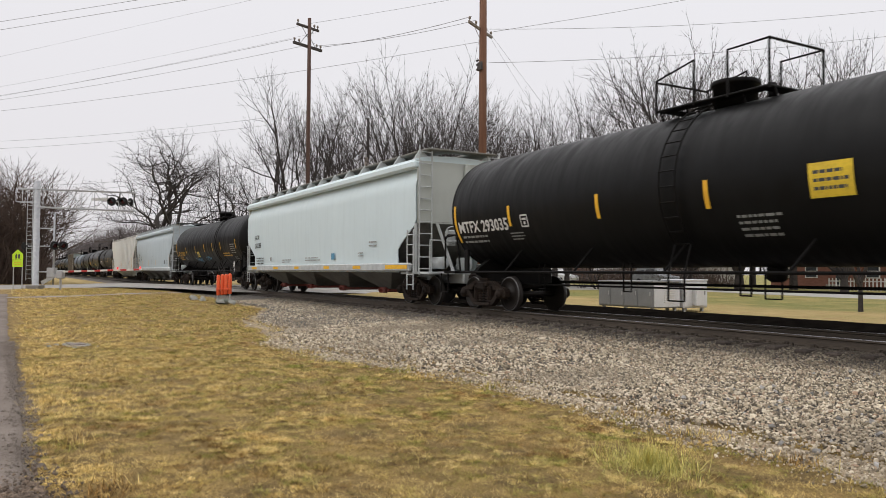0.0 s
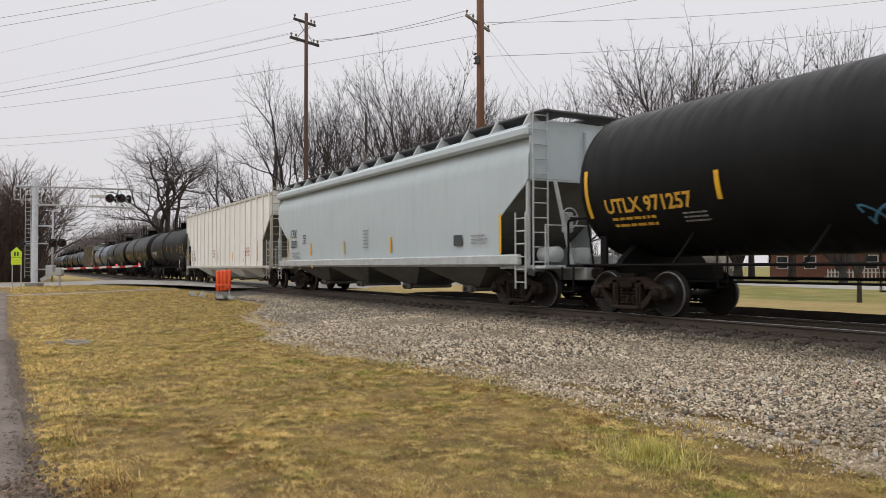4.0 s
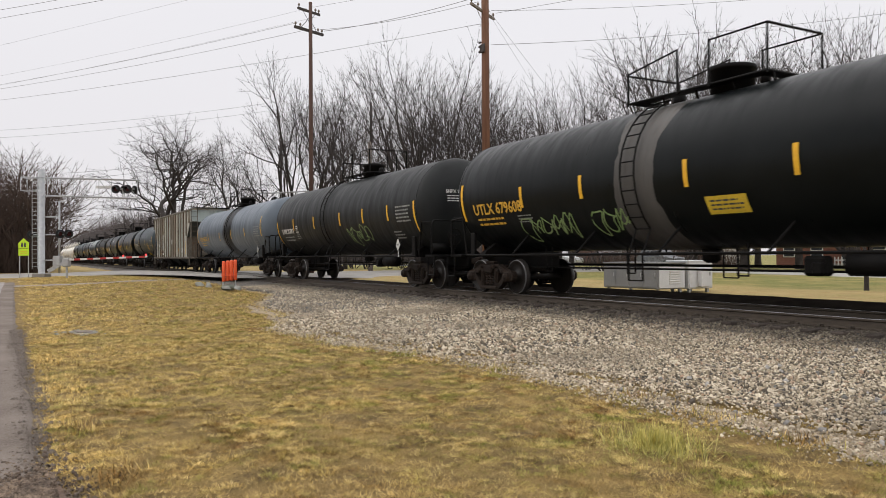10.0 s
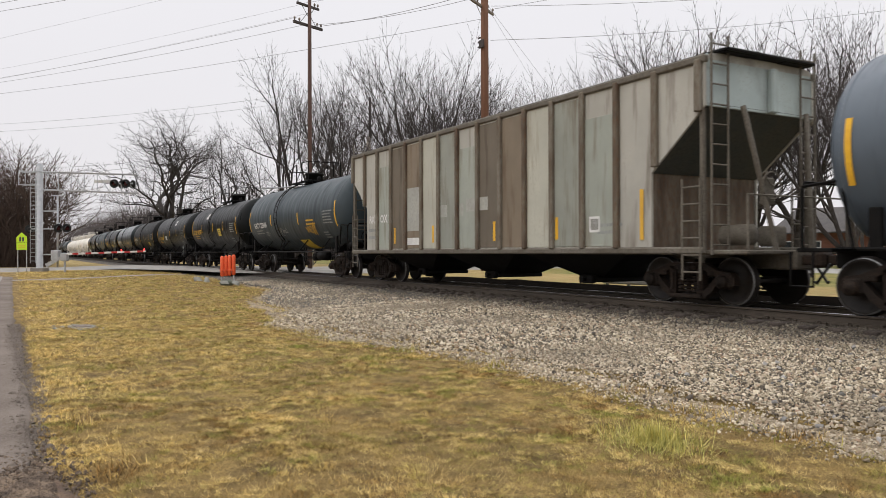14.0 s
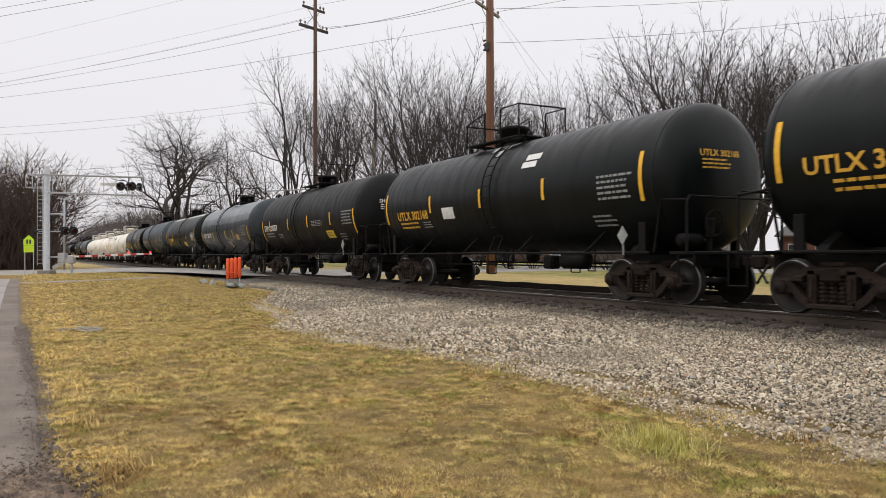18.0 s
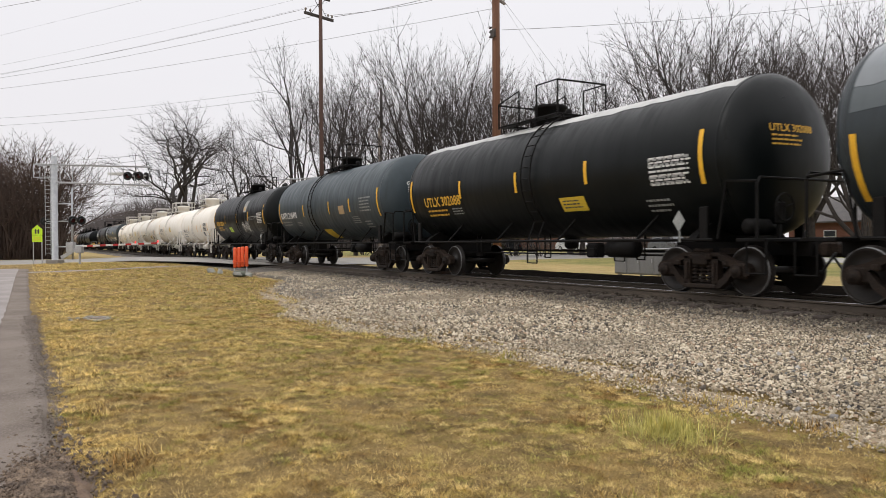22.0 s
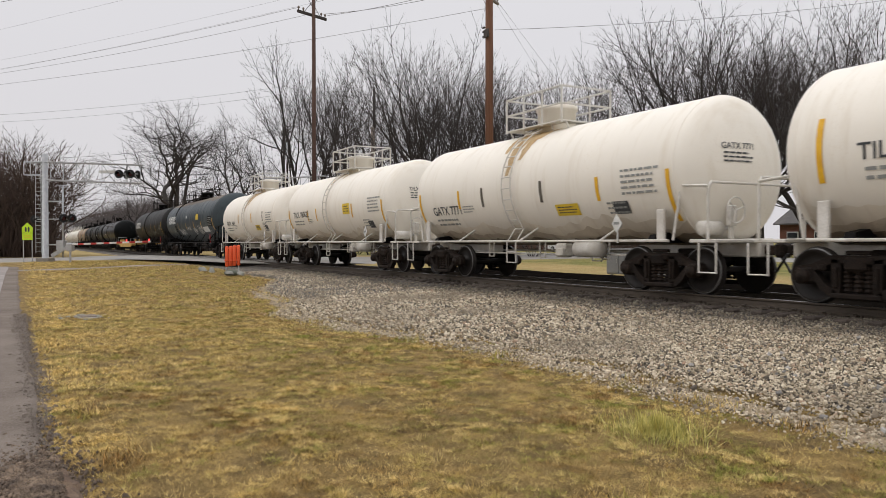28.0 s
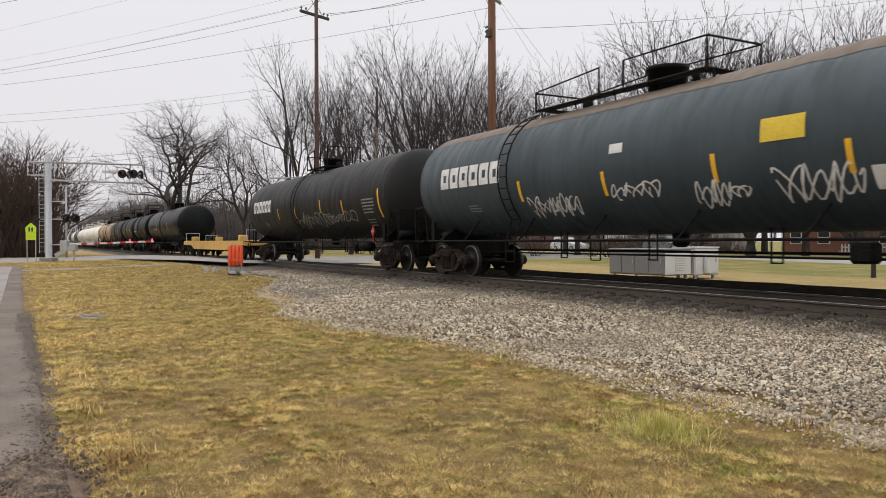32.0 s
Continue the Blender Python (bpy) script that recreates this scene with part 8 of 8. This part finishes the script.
c = mix(n, l, ramp(n, l, noise_node(n, l, co, 0.55, 6, 0.7), 0.50, 0.63), cr.outputs[0], green.outputs[0])
c = mix(n, l, ramp(n, l, noise_node(n, l, co, 1.1, 6, 0.72), 0.50, 0.62), c, brown.outputs[0])
sepx = n.new("ShaderNodeSeparateXYZ")
l.new(co, sepx.inputs[0])
near_ballast = n.new("ShaderNodeMath")
near_ballast.operation = "MULTIPLY"
l.new(ramp(n, l, sepx.outputs["Y"], 1.0, 3.8), near_ballast.inputs[0])
l.new(ramp(n, l, noise_node(n, l, co, 1.6, 6, 0.7), 0.37, 0.54), near_ballast.inputs[1])
c = mix(n, l, near_ballast.outputs[0], c, mix(n, l, ramp(n, l, noise_node(n, l, co, 2.7, 4, 0.6), 0.45, 0.55), brown.outputs[0], green.outputs[0]))
pale = ramp(n, l, noise_node(n, l, co, 4.5, 5, 0.7), 0.48, 0.57)
pale.node.inputs["To Max"].default_value = 0.75
c = mix(n, l, pale, c, mix(n, l, isl, (0.74, 0.53, 0.19), (1.0, 0.81, 0.38)))
sprout = ramp(n, l, noise_node(n, l, co, 3.7, 4, 0.6), 0.55, 0.63)
sprout.node.inputs["To Max"].default_value = 0.75
c = mix(n, l, sprout, c, green.outputs[0])
thatch = ramp(n, l, noise_node(n, l, co, 11.0, 4, 0.7), 0.53, 0.58)
thatch.node.inputs["To Max"].default_value = 0.9
c = mix(n, l, thatch, c, mix(n, l, isl, (0.06, 0.038, 0.015), (0.24, 0.15, 0.058)))
l.new(c, p.inputs["Base Color"])
p.inputs["Roughness"].default_value = 0.8
p.inputs["Specular IOR Level"].default_value = 0.2
through_light = n.new("ShaderNodeBsdfTranslucent")
l.new(c, through_light.inputs["Color"])
thinness = n.new("ShaderNodeMixShader")
thinness.inputs[0].default_value = 0.28
l.new(p.outputs[0], thinness.inputs[1])
l.new(through_light.outputs[0], thinness.inputs[2])
l.new(thinness.outputs[0], [k for k in n if k.type == "OUTPUT_MATERIAL"][0].inputs["Surface"])
BLADE = m
m, n, l, p = nodes_of("green_tuft_blades")
isl = n.new("ShaderNodeNewGeometry").outputs["Random Per Island"]
l.new(mix(n, l, isl, (0.22, 0.225, 0.04), (0.72, 0.61, 0.19)), p.inputs["Base Color"])
p.inputs["Roughness"].default_value = 0.6
TUFT = m


def blades(name, spots, length, width, material, lean=0.7, flat=0.1, away=None, grown=1.0, fine=False):
    """Bent blades at spots; away gives the compass angle at which each one leans, where it grows in a tuft."""
    k = len(spots)
    s = np.asarray(spots)
    a = np.random.uniform(0, 6.283, k) if away is None else np.asarray(away) + np.random.normal(0, 0.5, k)
    ln = length * np.asarray(grown) * np.random.uniform(0.45, 1.3, k)
    tilt = np.random.uniform(flat, lean, k) * 1.4
    d = np.stack([np.cos(a) * np.sin(tilt), np.sin(a) * np.sin(tilt), np.cos(tilt)], 1)
    b = a + np.random.uniform(-0.9, 0.9, k)
    side = np.stack([-np.sin(b), np.cos(b), np.zeros(k)], 1) * (width * np.random.uniform(0.6, 1.3, k))[:, None]
    tip = s + d * ln[:, None] - np.array([0, 0, 1.0]) * (ln * 0.18 * tilt)[:, None]
    if fine:
        v = np.stack([s - side, s + side, tip], 1).reshape(-1, 3)
        return quick_mesh(name, v, np.arange(k * 3).reshape(-1, 3), material)
    midp = s + d * (ln * 0.55)[:, None]
    v = np.stack([s - side, s + side, midp + side * 0.75, midp - side * 0.75, tip], 1).reshape(-1, 3)
    base = (np.arange(k) * 5)[:, None]
    f3 = np.concatenate([base + np.array([[0, 1, 2]]), base + np.array([[0, 2, 3]]), base + np.array([[3, 2, 4]])])
    return quick_mesh(name, v, f3, material)


def lawn(count, x0, x1, y0, per, radius):
    """Spots and leaning angles of blades that grow in small tufts, thin about the place where one stands."""
    out, away, grown = [], [], []
    while len(out) < count:
        x = random.uniform(x0, x1)
        edge = gravel_edge(x)
        y = random.uniform(y0, edge + 0.45)
        if x < -38 and (x < np.interp(y, (-2, 1.2, 4, 6.6, 9), (-57.5, -61, -62.5, -60.5, -50)) + 0.4 or -1.6 < x - np.interp(y, (-0.6, 2.5, 5.2, 8.6), (-41, -42.2, -44.8, -46.5)) < 0.3):
            continue
        if math.hypot(x, y) < 4.2 and random.random() < 0.8:
            continue
        if y > edge - 0.5 and random.random() > 0.9 - 0.85 * (y - edge + 0.5) + 0.5 * noise.noise((x * 2, y * 2, 1)):
            continue
        if abs((x + 5.05) / 0.9) ** 2 + abs((y - 0.08) / 0.32) ** 2 < 1 and random.random() < 0.7:
            continue
        clump = noise.noise((x * 6.5, y * 6.5, 4)) + 0.6 * noise.noise((x * 15, y * 15, 7)) + 0.5 * noise.noise((x * 1.9, y * 1.9, 2))
        if clump * 1.4 + 0.75 < random.random():
            continue
        r, z = radius * random.uniform(0.5, 1.5), ground_z(x, y)
        tall = 0.8 + 0.55 * max(0.0, clump) + 0.5 * max(0.0, noise.noise((x * 4.1, y * 4.1, 11))) + random.uniform(-0.3, 0.45)
        for _ in range(random.randint(per // 2, per + per // 2)):
            q, a = r * math.sqrt(random.random()), random.uniform(0, 6.283)
            bx, by = x + q * math.cos(a), y + q * math.sin(a)
            if by > y0 - 0.17 * smooth_step(-8, -16, bx) - 0.15 * smooth_step(-16, -42, bx) - 0.03:
                out.append((bx, by, z - 0.005))
                away.append(a)
                grown.append(tall)
    return out, away, grown


for count, x0, x1, y0, length, width, lean, flat, per, radius in ((520000, -8.5, -1.0, 0.14, 0.042, 0.0022, 1.12, 0.4, 34, 0.06), (250000, -18, -8.5, 0.14, 0.056, 0.0042, 1.1, 0.4, 28, 0.09), (90000, -36, -18, 0.14, 0.09, 0.0085, 1.05, 0.4, 24, 0.15), (40000, -62, -36, 0.14, 0.11, 0.016, 1.05, 0.4, 18, 0.25)):
    places, angles, heights = lawn(count, x0, x1, y0, per, radius)
    tagged(new("grass", blades("grass", places, length, width, BLADE, lean, flat, angles, heights, True)), "short matted dry winter grass blades", "grass", kind="stuff")
tuft = []
for _ in range(1500):
    a, r = random.uniform(0, 6.28), abs(random.gauss(0, 0.2))
    x, y = -4.35 + math.cos(a) * r * 1.3, 4.38 + math.sin(a) * r
    tuft.append((x, y, ground_z(x, y)))
tagged(new("grass_tuft", blades("grass_tuft", tuft, 0.19, 0.0026, TUFT, 1.0)), "tall green and straw-coloured tuft of grass", "grass", kind="stuff")
spots = []
for cx, cy in ((-4.9, 5.6), (-6.0, 5.75), (-8.2, 5.5), (-3.9, 5.5), (-3.1, 3.0), (-10.2, 5.2), (-13.5, 4.8), (-7.3, 0.45), (-5.6, 0.6), (-9.8, 0.4), (-12.5, 0.4)):
    for _ in range(160):
        x, y = cx + random.gauss(0, 0.16), cy + random.gauss(0, 0.09)
        spots.append((x, y, ground_z(x, y)))
tagged(new("weeds", blades("weeds", spots, 0.11, 0.0035, BLADE, 0.9)), "straggling weeds along the gravel edge", "weeds", kind="stuff")


# ---- what moves ----
def motions():
    for car, x16 in train:
        walk(car, [(t, pose(x16 + SPEED * (t - 16), TRACK, 0)) for t in (0.0, 32.0)])
    for w, local, x16 in wheelsets:
        # the wheels turn while they roll past; far down the line the turning cannot be seen
        t0 = max(0.0, min(32.0, 16 + (-62 - x16) / SPEED))
        t1 = max(0.0, min(32.0, 16 + (6 - x16) / SPEED))
        f0, f1 = math.ceil(t0 * FPS), math.floor(t1 * FPS)
        turn = math.degrees(SPEED / RADIUS / FPS)
        rows = [(0.0, pose(local, 0, RADIUS))] if f0 > 0 else []
        rows += [(f / FPS, pose(local, 0, RADIUS, 0, (f - f0) * turn, 0)) for f in range(f0, f1 + 1)]
        if f1 < 32 * FPS:
            rows.append((32.0, pose(local, 0, RADIUS, 0, max(0, f1 - f0) * turn, 0)))
        if len(rows) > 1:
            walk(w, rows)


motions()
